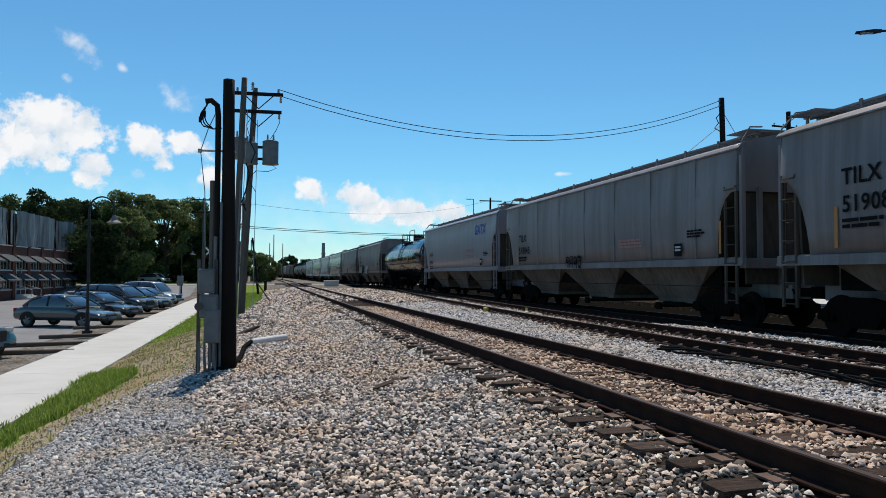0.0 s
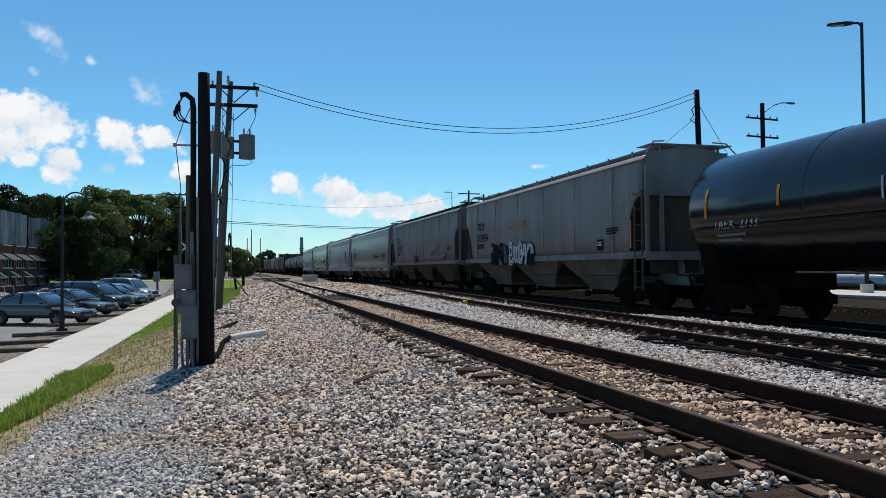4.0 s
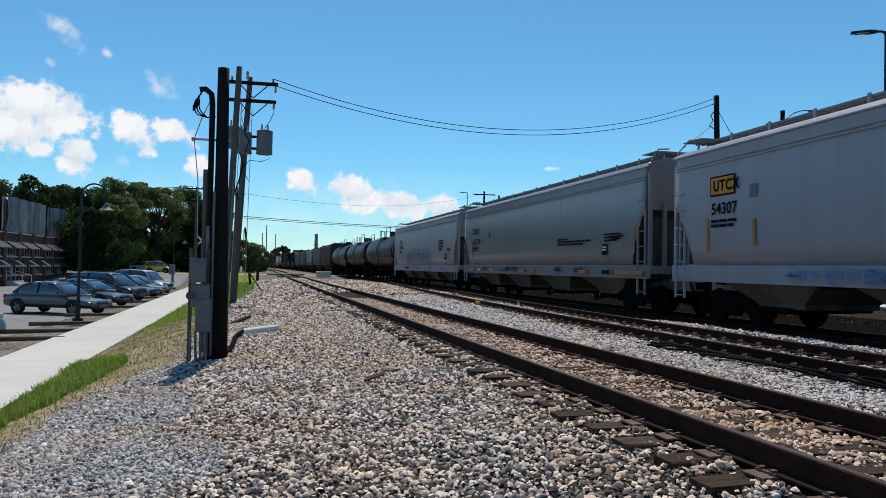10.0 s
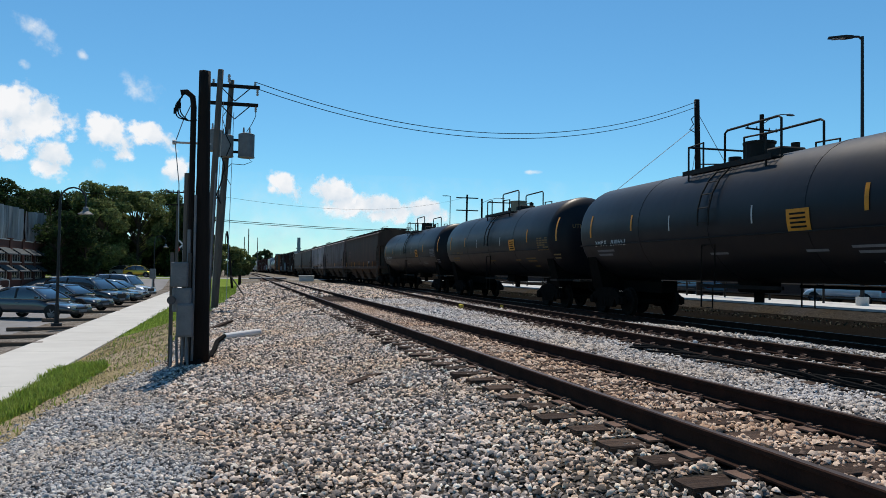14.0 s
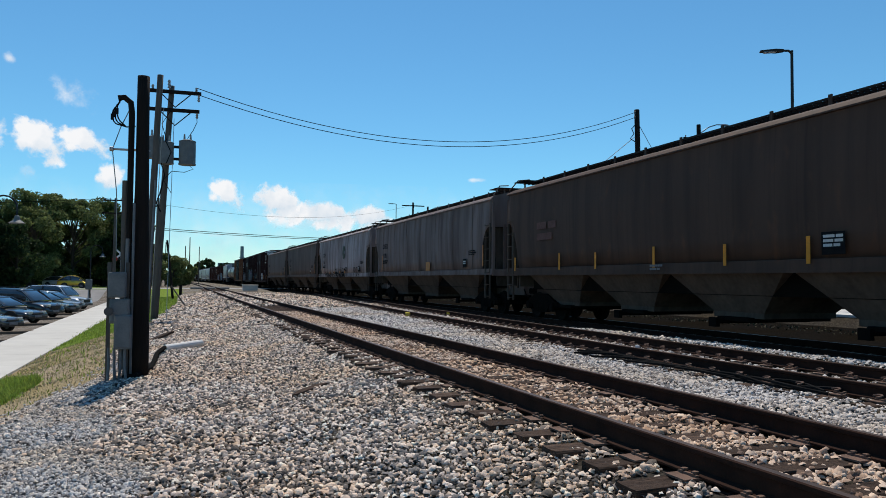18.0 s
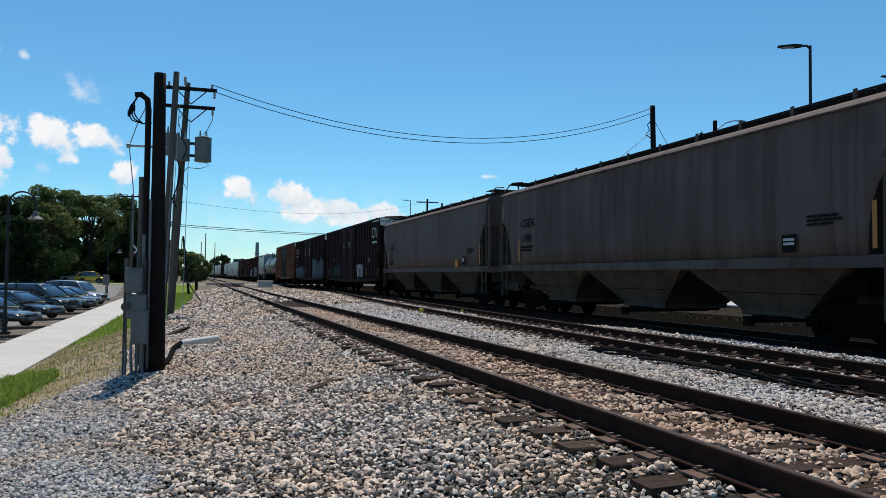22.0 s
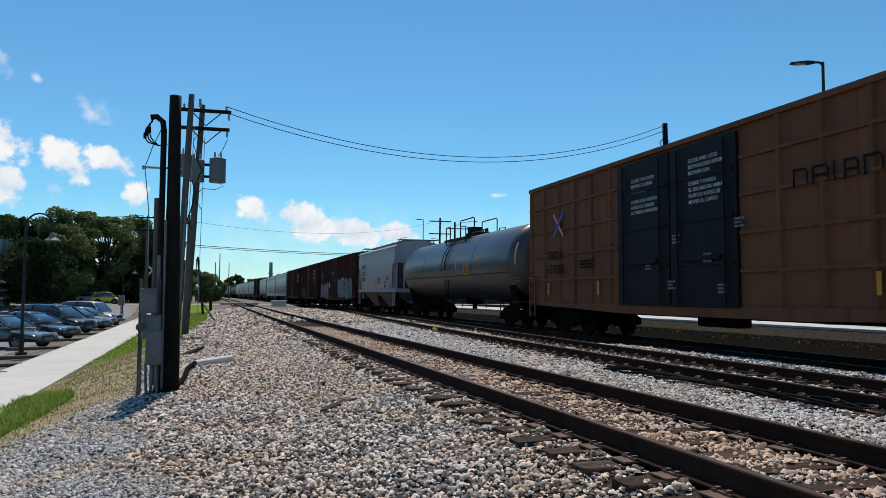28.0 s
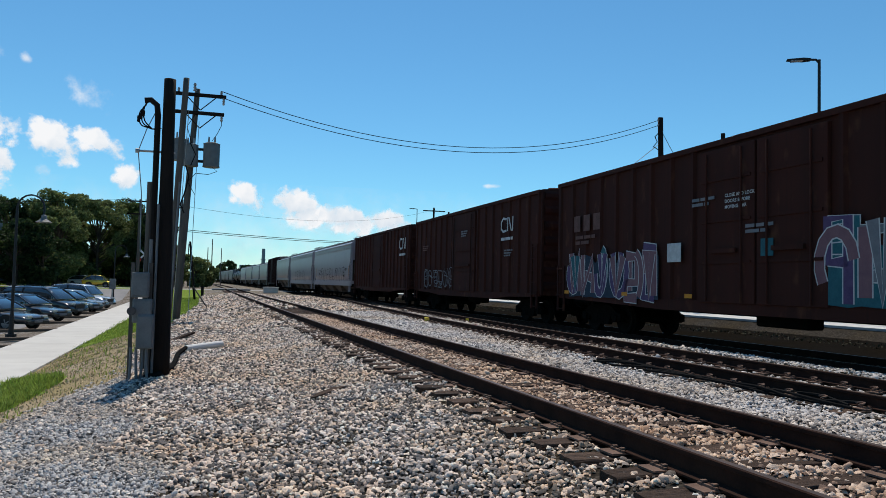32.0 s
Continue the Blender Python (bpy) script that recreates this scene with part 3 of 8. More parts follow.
def add_truck(car, y):
    t = new("truck", BOLSTER)
    t.parent = car
    t.matrix_local = pose(0, y, 0)
    for sx in (-1, 1):
        o = new("side_frame", SIDE_FRAME)
        o.parent = t
        o.matrix_local = pose(sx * 1.0, 0, 0, 0, 0, 0 if sx < 0 else 180)
    for ay in (-0.875, 0.875):
        o = new("axle", AXLE)
        o.parent = t
        o.matrix_local = pose(0, ay, 0.42)
        for sx in (-1, 1):
            o = new("wheel", WHEEL)
            o.parent = t
            o.matrix_local = pose(sx * 0.72, ay, 0.42, 0, 0, 0 if sx > 0 else 180)


def simple_mesh(name, fill, material):
    bm = bmesh.new()
    fill(bm)
    bmesh.ops.recalc_face_normals(bm, faces=bm.faces)
    me = bpy.data.meshes.new(name)
    bm.to_mesh(me)
    bm.free()
    me.materials.append(material)
    return me


def fill_coupler(bm):
    box(bm, -0.09, 0.09, -0.5, 0.45, 0.78, 0.98, 0.02)
    box(bm, -0.16, 0.12, 0.4, 0.66, 0.74, 1.02, 0.05)
    tube(bm, [(0.3, 0.1, 0.95), (0.32, 0.35, 0.7), (0.25, 0.6, 0.62)], 0.025)


COUPLER = simple_mesh("coupler", fill_coupler, M_TRUCK)
LADDERS = {}


def ladder_mesh(h, w, material):
    key = (round(h, 2), round(w, 2), material.name)
    if key not in LADDERS:
        def fill(bm):
            for y in (-w / 2, w / 2):
                box(bm, -0.025, 0.025, y - 0.03, y + 0.03, 0, h)
            n = int(h / 0.42)
            for i in range(n + 1):
                z = 0.08 + (h - 0.16) * i / n
                rod(bm, (-0.05, -w / 2, z), (-0.05, w / 2, z), 0.014, n=5)
        LADDERS[key] = simple_mesh("ladder", fill, material)
    return LADDERS[key]


def attach(name, mesh, parent, m=None, label=""):
    o = new(name, mesh)
    o.parent = parent
    if m is not None:
        o.matrix_local = m
    if label:
        o["label"] = label
    return o


NEAR_SIDE = Matrix(((0, 0, -1, 0), (-1, 0, 0, 0), (0, 1, 0, 0), (0, 0, 0, 1)))
TEXTS = {}
MARK = -0.65           # marks are laid out from the couplers, set back to the body


def lettering(parent, text, h, x, y, z, material, name="lettering", bold=0.0, shear=0.0):
    """Words on a car's near side; x: the side's plane, y: where the line begins."""
    key = (text, h, material.name, bold, shear)
    if key not in TEXTS:
        cu = bpy.data.curves.new("lettering", "FONT")
        cu.body, cu.size, cu.offset, cu.shear, cu.space_character = text, h * 1.38, bold, shear, 1.08
        cu.resolution_u = 3
        ob = new("lettering", cu)
        dg = bpy.context.evaluated_depsgraph_get()
        me = bpy.data.meshes.new_from_object(ob.evaluated_get(dg))
        bpy.data.objects.remove(ob)
        me.materials.clear()
        me.materials.append(material)
        TEXTS[key] = me
    return attach(name, TEXTS[key], parent, Matrix.Translation((x, y + MARK, z)) @ NEAR_SIDE)


def bars(parent, rows, x, y, z, h, material, gap=0.6, seed=0, name="stencil", blocks=True):
    """Lines of small lettering too fine to read: rows of bars, row by row downwards."""
    rng = random.Random(seed)
    h = min(h, 0.06) if len(rows) > 2 else h
    for i, w in enumerate(rows):
        zz = z - i * h * (1 + gap)
        yy = y
        while yy > y - w + 0.02 and w:
            ww = min(rng.uniform(2.5, 6) * h if blocks else w, yy - (y - w))
            bm = bmesh.new()
            box(bm, x - 0.002, x + 0.002, yy - ww + MARK, yy + MARK, zz, zz + h)
            part(name, bm, material, parent)
            yy -= ww + h * 0.6


def patch(parent, x, y0, y1, z0, z1, material, name="panel", label=""):
    bm = bmesh.new()
    box(bm, x - 0.003, x + 0.003, min(y0, y1) + MARK, max(y0, y1) + MARK, z0, z1)
    return part(name, bm, material, parent, label)


def ribbon(bm, pts, w, x):
    """A flat stroke in a car's side plane through (y, z) points."""
    n = len(pts)
    ring = []
    for i, (y, z) in enumerate(pts):
        a, b = pts[max(0, i - 1)], pts[min(n - 1, i + 1)]
        y += MARK
        d = Vector((b[0] - a[0], b[1] - a[1]))
        d = d.normalized() if d.length > 1e-6 else Vector((1, 0))
        ring.append((bm.verts.new((x, y - d.y * w / 2, z + d.x * w / 2)), bm.verts.new((x, y + d.y * w / 2, z - d.x * w / 2))))
    for a, b in zip(ring, ring[1:]):
        bm.faces.new((a[0], a[1], b[1], b[0]))


def spray(parent, x, y0, y1, z0, z1, letters, fills, outline, seed, thin=False, ground=None):
    """Spray-painted lettering of no readable word: fat interlocked strokes with an outline."""
    rng = random.Random(seed)
    layers = {}
    cell = (y1 - y0) / letters
    if not thin:                           # uneven ground sprayed first
        bm = bmesh.new()
        n = letters * 3
        top = [(y0 + (y1 - y0) * k / n, z0 + (z1 - z0) * rng.uniform(0.55, 0.9)) for k in range(n + 1)]
        low = [(y, z0 - rng.uniform(0.0, 0.05)) for y, z in top]
        vt = [[bm.verts.new((x - 0.003, y + MARK, z)) for y, z in row] for row in (top, low)]
        for k in range(n):
            bm.faces.new((vt[0][k], vt[0][k + 1], vt[1][k + 1], vt[1][k]))
        part("graffiti", bm, ground or M_INK, parent, "dark sprayed ground of the graffiti")
    for i in range(letters):
        cy = y0 + cell * (i + 0.5)
        for s in range(4 if thin else 3):
            pts = []
            a, r1, r2 = rng.uniform(0, 6.3), cell * rng.uniform(0.25, 0.5), (z1 - z0) * rng.uniform(0.3, 0.48)
            sweep = rng.uniform(2.0, 4.6) * rng.choice((-1, 1))
            ox, oz = rng.uniform(-0.2, 0.2) * cell, (z0 + z1) / 2 + rng.uniform(-0.1, 0.1) * (z1 - z0)
            if rng.random() < 0.3:
                for k in range(9):
                    b = a + sweep * k / 8
                    pts.append((cy + ox + r1 * math.cos(b), min(z1, max(z0, oz + r2 * math.sin(b)))))
            else:                          # angular strokes: stems, slants and bars
                lo, hi, e = z0 + rng.uniform(0, 0.15) * (z1 - z0), z1 - rng.uniform(0, 0.2) * (z1 - z0), cell * 0.45
                p, q = cy - e * rng.uniform(0.3, 1), cy + e * rng.uniform(0.3, 1)
                mid_z = lo + (hi - lo) * rng.uniform(0.3, 0.7)
                pts = rng.choice(([(p, lo), (p + 0.1 * e, hi), (q, lo), (q + 0.1 * e, hi)], [(q, hi), (p, hi * 0.98), (p, mid_z), (q, mid_z), (q, lo), (p, lo)], [(p, lo), (p, hi), (q, hi), (q, mid_z), (p, mid_z)], [(p, hi), (cy, lo), (q, hi)], [(q, lo), (q, hi)], [(p, mid_z), (q, mid_z + 0.1 * (hi - lo))]))
            w = rng.uniform(0.24, 0.34) * cell if not thin else 0.045
            if not thin:
                layers.setdefault(outline.name, []).append((pts, w + 0.055, 0.005 + 0.004 * s, outline))
                f = rng.choice(fills)
                layers.setdefault(f.name, []).append((pts, w, 0.007 + 0.004 * s, f))
            else:
                layers.setdefault(outline.name, []).append((pts, w, 0.004, outline))
        for k, strokes in layers.items():
            bm = bmesh.new()
            for pts, w, d, mt in strokes:
                ribbon(bm, pts, w, x - d)
            part("graffiti", bm, strokes[0][3], parent)
        layers = {}


def add_ends(car, L, ladders, material):
    for s in (1, -1):
        attach("coupler", COUPLER, car, pose(0, s * (L / 2 - 0.62), 0, 0, 0, 0 if s > 0 else 180))
    for sx, sy, h, z, inset in ladders:
        attach("ladder", ladder_mesh(h, 0.42, material), car, pose(sx, sy, z, 0, 0, 0 if sx < 0 else 180))


# ---- covered hopper ----
HOPPER = {}


def hopper_parts(L, bays, tall, sill, paint, top=4.4):
    """The meshes of one make of covered hopper, built once for each length and paint."""
    key = (round(L, 1), bays, tall, paint.name)
    if key in HOPPER:
        return HOPPER[key]
    a = L / 2 - 0.62
    cut = [(0.0, 0.64), (0.2, 0.54), (0.4, 0.41), (0.58, 0.28), (0.7, 0.18), (0.76, 0.1), (0.79, 0.05), (0.8, 0.0)] if sill > 0.3 else [(0.0, 0.7), (0.2, 0.69), (0.4, 0.63), (0.56, 0.53), (0.68, 0.4), (0.76, 0.25), (0.8, 0.12), (0.81, 0.0)]
    floor_z = 1.42 if sill > 0.3 else 1.66
    out = {}
    bm = bmesh.new()
    rings = []

    def ring(y, zb):
        w0 = 1.52
        pr = []
        for i in range(6):
            z = zb + (top - 0.2 - zb) * i / 5
            f = (z - floor_z) / (top - floor_z)
            pr.append((w0 + 0.07 * math.sin(math.pi * min(1, f)), z))
        pr += [(1.55, top - 0.12), (1.52, top - 0.05), (1.38, top + 0.02), (1.2, top + 0.08), (0.9, top + 0.16), (0.5, top + 0.24)]
        return [(-p, y, z) for p, z in pr] + [(0, y, top + 0.27)] + [(p, y, z) for p, z in pr[::-1]]
    H = top - 0.45 - floor_z
    ys = [(-a + 0.18 + d, floor_z + H * c) for d, c in cut]
    for y, zb in ys:
        rings.append(ring(y, zb))
    for k in range(1, 8):
        y0 = -a + 0.18 + cut[-1][0]
        rings.append(ring(y0 + (-2 * y0) * k / 8, floor_z))
    for y, zb in ys[::-1]:
        rings.append(ring(-y, zb))
    loft(bm, rings)
    bm.verts.ensure_lookup_table()
    # slope sheets and floor take the grimy colour with shade painted in
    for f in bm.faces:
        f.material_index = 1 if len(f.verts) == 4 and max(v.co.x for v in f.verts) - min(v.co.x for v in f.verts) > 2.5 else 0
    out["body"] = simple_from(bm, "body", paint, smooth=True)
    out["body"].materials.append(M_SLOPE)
    # side sills
    def fill_sill(b):
        box(b, -0.035, 0.06, -a, a, floor_z - sill, floor_z + 0.03, 0.012)
        box(b, -0.06, 0.02, -a, a, floor_z - sill - 0.02, floor_z - sill + 0.02)
    out["side_sill"] = simple_mesh("side_sill", fill_sill, paint)
    # discharge bays

    def fill_bay(b):
        n = bays
        lt = (2 * a - 2.9) / n * 0.96
        lb = lt * 0.42
        top_z, bot = floor_z - 0.02, 0.5
        loft(b, [[(-1.46, -lt / 2, top_z), (1.46, -lt / 2, top_z), (1.46, lt / 2, top_z), (-1.46, lt / 2, top_z)], [(-1.42, -lt / 2, top_z - 0.14), (1.42, -lt / 2, top_z - 0.14), (1.42, lt / 2, top_z - 0.14), (-1.42, lt / 2, top_z - 0.14)], [(-0.95, -lb / 2, bot + 0.12), (0.95, -lb / 2, bot + 0.12), (0.95, lb / 2, bot + 0.12), (-0.95, lb / 2, bot + 0.12)], [(-0.95, -lb / 2, bot), (0.95, -lb / 2, bot), (0.95, lb / 2, bot), (-0.95, lb / 2, bot)]])
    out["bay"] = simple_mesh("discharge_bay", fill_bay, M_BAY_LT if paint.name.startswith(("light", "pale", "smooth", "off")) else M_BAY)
    # black box added between the bays to stand for the shade there
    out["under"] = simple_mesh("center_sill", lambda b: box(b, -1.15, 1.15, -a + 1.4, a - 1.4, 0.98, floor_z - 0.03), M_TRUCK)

    def fill_gate(b):
        box(b, -1.1, 1.1, -0.5, 0.5, 0.42, 0.52, 0.02)
        rod(b, (-1.3, 0.3, 0.4), (1.3, 0.3, 0.4), 0.04)
        box(b, -1.38, -1.28, 0.18, 0.42, 0.3, 0.5)
    out["gate"] = simple_mesh("discharge_gate", fill_gate, M_TRUCK)

    out["end"] = [("end_platform", simple_mesh("end_platform", lambda b: box(b, -1.5, 1.5, -0.2, 0.02, floor_z - 0.22, floor_z + 0.02, 0.01), paint)),
                  ("draft_sill", simple_mesh("draft_sill", lambda b: box(b, -0.3, 0.3, -2.4, 0.1, 0.72, 1.06, 0.01), paint))]
    for x in (-0.32, 0.32):
        out["end"].append(("gusset", simple_mesh("gusset", lambda b: loft(b, [[(x + d, -1.5, 1.06), (x + d, -0.1, 1.06), (x + d, -0.1, 1.3), (x + d, -1.0, floor_z + H * 0.5)] for d in (-0.03, 0.03)]), paint)))
    for x in (-1.0, 1.0):
        out["end"].append(("end_post", simple_mesh("end_post", lambda b: box(b, x - 0.05, x + 0.05, -0.16, -0.06, floor_z, floor_z + H * 0.74), paint)))

    def fill_eave(b):                     # sloping roof edge that catches the sun
        loft(b, [[(0.02, y, top - 0.16), (-0.03, y, top - 0.15), (-0.03, y, top - 0.12), (0.04, y, top - 0.05), (0.1, y, top - 0.06)] for y in (-a + 0.06, a - 0.06)])
    out["eave"] = simple_mesh("roof_edge", fill_eave, paint)

    def fill_ridge(b):
        for z in (top - 0.42, top - 0.5):
            box(b, -0.012, 0.02, -a + 0.2, a - 0.2, z, z + 0.025)
    out["ridge"] = simple_mesh("side_ridge", fill_ridge, paint)

    def fill_post(b):
        box(b, -0.05, 0.05, -0.05, 0.05, floor_z - 0.1, top - 0.3)
        tube(b, [(0.0, 0.0, top - 0.35), (0.02, 0.0, top + 0.05), (0.3, -0.1, top + 0.4), (0.7, -0.2, top + 0.44)], 0.022, 5)
        box(b, -0.02, 0.06, -1.3, 0.05, floor_z - 0.06, floor_z + 0.05)
    out["corner"] = simple_mesh("corner_post", fill_post, paint)

    def fill_walk(b):
        z = top + 0.27
        for s in (-1, 1):
            for x in (0.44, 0.6, 0.76, 0.92):
                box(b, s * x - 0.012, s * x + 0.012, -a + 0.1, a - 0.1, z, z + 0.04)
            n = int(2 * a / 0.13)
            for i in range(n):
                y = -a + 0.12 + (2 * a - 0.24) * i / n
                box(b, s * 0.68 - 0.24, s * 0.68 + 0.24, y - 0.02, y + 0.02, z + 0.012, z + 0.034)
        for e in (-1, 1):                # broader end gratings
            for k in range(9):
                y = e * (a - 0.1 - 0.1 * k)
                box(b, -1.3, 1.3, y - 0.025, y + 0.025, z + 0.042, z + 0.066)
    out["walk"] = simple_mesh("running_board", fill_walk, M_DARK if "grime" in paint.name or "dusty" in paint.name else M_GALVDK)

    out["post"] = simple_mesh("walkway_post", lambda b: box(b, -0.015, 0.015, -0.04, 0.04, top + 0.08, top + 0.35), paint)
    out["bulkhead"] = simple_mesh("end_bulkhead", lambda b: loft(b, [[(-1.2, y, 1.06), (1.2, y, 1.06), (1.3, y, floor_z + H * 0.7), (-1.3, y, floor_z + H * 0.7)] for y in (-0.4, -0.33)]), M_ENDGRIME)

    def fill_hatch(b):
        n = 4
        for i in range(n):
            y0 = -a + 1.0 + (2 * a - 2.0) * i / n
            y1 = y0 + (2 * a - 2.0) / n - 0.12
            loft(b, [[(-0.24, y0, top + 0.24), (0.24, y0, top + 0.24), (0.24, y1, top + 0.24), (-0.24, y1, top + 0.24)], [(-0.2, y0 + 0.05, top + 0.36), (0.2, y0 + 0.05, top + 0.36), (0.2, y1 - 0.05, top + 0.36), (-0.2, y1 - 0.05, top + 0.36)]])
    out["hatch"] = simple_mesh("roof_hatch", fill_hatch, paint)

    def fill_seam(b):
        box(b, -0.006, 0.01, -0.02, 0.02, floor_z, top - 0.15)
    out["seam"] = simple_mesh("side_seam", fill_seam, paint)
    HOPPER[key] = out
    return out


def simple_from(bm, name, material, smooth=False):
    bmesh.ops.recalc_face_normals(bm, faces=bm.faces)
    if smooth:
        for f in bm.faces:
            f.smooth = len(f.verts) == 4
    me = bpy.data.meshes.new(name)
    bm.to_mesh(me)
    bm.free()
    me.materials.append(material)
    return me


M_GALVDK = mat("walkway_steel", (0.2, 0.2, 0.2), (0.3, 0.29, 0.28), 0.7, 0.2, scale=6)


def hopper_car(L, paint, label, bays=3, sill=0.14, seams=0, top=4.4):
    car = thing("covered_hopper_car", label, "freight car", "freight train cars")
    pt = hopper_parts(L, bays, sill, sill, paint, top)
    a = L / 2 - 0.62
    attach("body", pt["body"], car)
    for sx in (-1, 1):
        attach("side_sill", pt["side_sill"], car, pose(sx * 1.53, 0, 0, 0, 0, 0 if sx < 0 else 180))
        attach("roof_edge", pt["eave"], car, pose(sx * 1.56, 0, 0, 0, 0, 0 if sx < 0 else 180))
        if sill > 0.3:
            attach("side_ridge", pt["ridge"], car, pose(sx * 1.585, 0, 0, 0, 0, 0 if sx < 0 else 180))
        for sy in (-1, 1):
            attach("corner_post", pt["corner"], car, pose(sx * 1.48, sy * (a - 0.08), 0) @ Matrix.Diagonal((-sx, sy, 1, 1)))
    lt = (2 * a - 2.9) / bays
    for i in range(bays):
        y = (i - (bays - 1) / 2) * lt
        attach("discharge_bay", pt["bay"], car, pose(0, y, 0))
        attach("discharge_gate", pt["gate"], car, pose(0, y, 0))
    for sy in (1, -1):
        for nm, me in pt["end"]:
            attach(nm, me, car, pose(0, sy * a, 0, 0, 0, 0 if sy > 0 else 180))
    # added box that blacks out the view between the bays
    attach("center_sill", pt["under"], car)
    attach("running_board", pt["walk"], car)
    n = int(2 * a / 1.5)
    for i in range(n + 1):
        for sx in (-1, 1):
            attach("walkway_post", pt["post"], car, pose(sx * 0.95, -a + 0.25 + (2 * a - 0.5) * i / n, 0))
    for sy in (1, -1):
        attach("end_bulkhead", pt["bulkhead"], car, pose(0, sy * a, 0, 0, 0, 0 if sy > 0 else 180))
    attach("roof_hatch", pt["hatch"], car)
    for i in range(seams):
        y = -a + 1.9 + (2 * a - 3.8) * i / max(1, seams - 1)
        for sx in (-1, 1):
            attach("side_seam", pt["seam"], car, pose(sx * 1.585, y, 0, 0, 0, 0 if sx < 0 else 180))
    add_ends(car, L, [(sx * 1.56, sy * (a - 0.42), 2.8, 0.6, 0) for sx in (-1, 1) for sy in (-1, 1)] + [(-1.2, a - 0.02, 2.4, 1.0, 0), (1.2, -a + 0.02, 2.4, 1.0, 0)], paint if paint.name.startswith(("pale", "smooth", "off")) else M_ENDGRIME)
    for sy in (-1, 1):
        add_truck(car, sy * (L / 2 - 2.35))
    return car, a


# ---- tank car ----
def tank_car(L, paint, label, R=1.5, white_top=None):
    car = thing("tank_car", label, "freight car", "freight train cars")
    cz = 2.62
    h = L / 2 - 0.8
    bm = bmesh.new()
    prof = [(0.0, -h)] + [(R * math.sin(k), -h + 0.62 * (1 - math.cos(k))) for k in (0.2, 0.45, 0.7, 0.95, 1.2, 1.4, math.pi / 2)]
    prof += [(R, -h + 0.62 + (2 * h - 1.24) * k / 6) for k in range(1, 6)]
    prof += [(r, -y) for r, y in prof[7::-1]]
    n = 40
    rings = [[(r * math.cos(2 * math.pi * i / n), y, cz + r * math.sin(2 * math.pi * i / n)) for i in range(n)] for r, y in prof[1:-1]]
    loft(bm, rings)
    part("tank", bm, paint, car, smooth=True)
    for k in range(-2, 3):
        if abs(k) == 1 or k == 0:
            bm = bmesh.new()
            y = k * (h - 1.6) * 0.55
            loft(bm, [[((R + d) * math.cos(2 * math.pi * i / n), y + dy, cz + (R + d) * math.sin(2 * math.pi * i / n)) for i in range(n)] for dy, d in ((-0.04, -0.01), (-0.03, 0.008), (0.03, 0.008), (0.04, -0.01))], caps=False)
            part("weld_band", bm, paint, car)
    for s in (-1, 1):
        bm = bmesh.new()                  # stub sill and saddle
        box(bm, -0.28, 0.28, -2.6, 0.9, 0.72, 1.08, 0.02)
        loft(bm, [[(-1.0, -0.35, 0.75), (1.0, -0.35, 0.75), (1.0, 0.35, 0.75), (-1.0, 0.35, 0.75)], [(-1.28, -0.3, 1.9), (1.28, -0.3, 1.9), (1.28, 0.3, 1.9), (-1.28, 0.3, 1.9)]])
        o = part("saddle", bm, M_TRUCK, car)
        o.matrix_local = pose(0, s * (L / 2 - 1.7), 0, 0, 0, 0 if s > 0 else 180)
        bm = bmesh.new()                  # end platform with its rail
        box(bm, -1.45, 1.45, -0.3, 0.28, 1.0, 1.06)
        o = part("end_platform", bm, M_DARK, car)
        o.matrix_local = pose(0, s * (L / 2 - 0.95), 0, 0, 0, 0 if s > 0 else 180)
        for x in (-1.45, 1.45):
            bm = bmesh.new()
            tube(bm, [(x, -1.2, 1.06), (x, -0.28, 1.06), (x, -0.28, 2.0), (x, 0.25, 2.0), (x, 0.25, 0.5), (x, -0.2, 0.5), (x, -0.2, 1.0)], 0.022)
            q = part("handrail", bm, M_DARK, car)
            q.matrix_local = o.matrix_local
            bm = bmesh.new()
            box(bm, x - 0.03, x + 0.03, -2.6, 0.28, 0.98, 1.06)
            q = part("side_bracket", bm, M_DARK, car)
            q.matrix_local = o.matrix_local
        bm = bmesh.new()
        tube(bm, [(-1.45, 0.25, 2.0), (1.45, 0.25, 2.0)], 0.022)
        q = part("handrail", bm, M_DARK, car)
        q.matrix_local = o.matrix_local
        add_truck(car, s * (L / 2 - 2.3))
    z = cz + R
    bm = bmesh.new()
    for x in (-0.75, 0.75):
        for k in range(5):
            box(bm, x - 0.28 + 0.13 * k, x - 0.24 + 0.13 * k, -1.7, 1.7, z - 0.2, z - 0.16)
        for k in range(18):
            box(bm, x - 0.28, x + 0.28, -1.7 + 0.2 * k - 0.012, -1.7 + 0.2 * k + 0.012, z - 0.205, z - 0.17)
        box(bm, x * 1.37 - 0.015, x * 1.37 + 0.015, -1.72, 1.72, z - 0.24, z - 0.12)
    part("top_platform", bm, M_DARK, car)
    bm = bmesh.new()
    for x in (-1.0, 1.0):
        tube(bm, [(x, 1.5, z - 0.4), (x, 1.5, z + 0.5), (x, 0.85, z + 0.52), (x, 0.85, z - 0.2)], 0.028)
        tube(bm, [(x, -1.5, z - 0.4), (x, -1.5, z + 0.35), (x, -0.75, z + 0.38), (x, -0.75, z - 0.2)], 0.028)
    tube(bm, [(-1.0, 1.5, z + 0.5), (1.0, 1.5, z + 0.5)], 0.028)
    part("low_railing", bm, M_DARK, car)
    bm = bmesh.new()
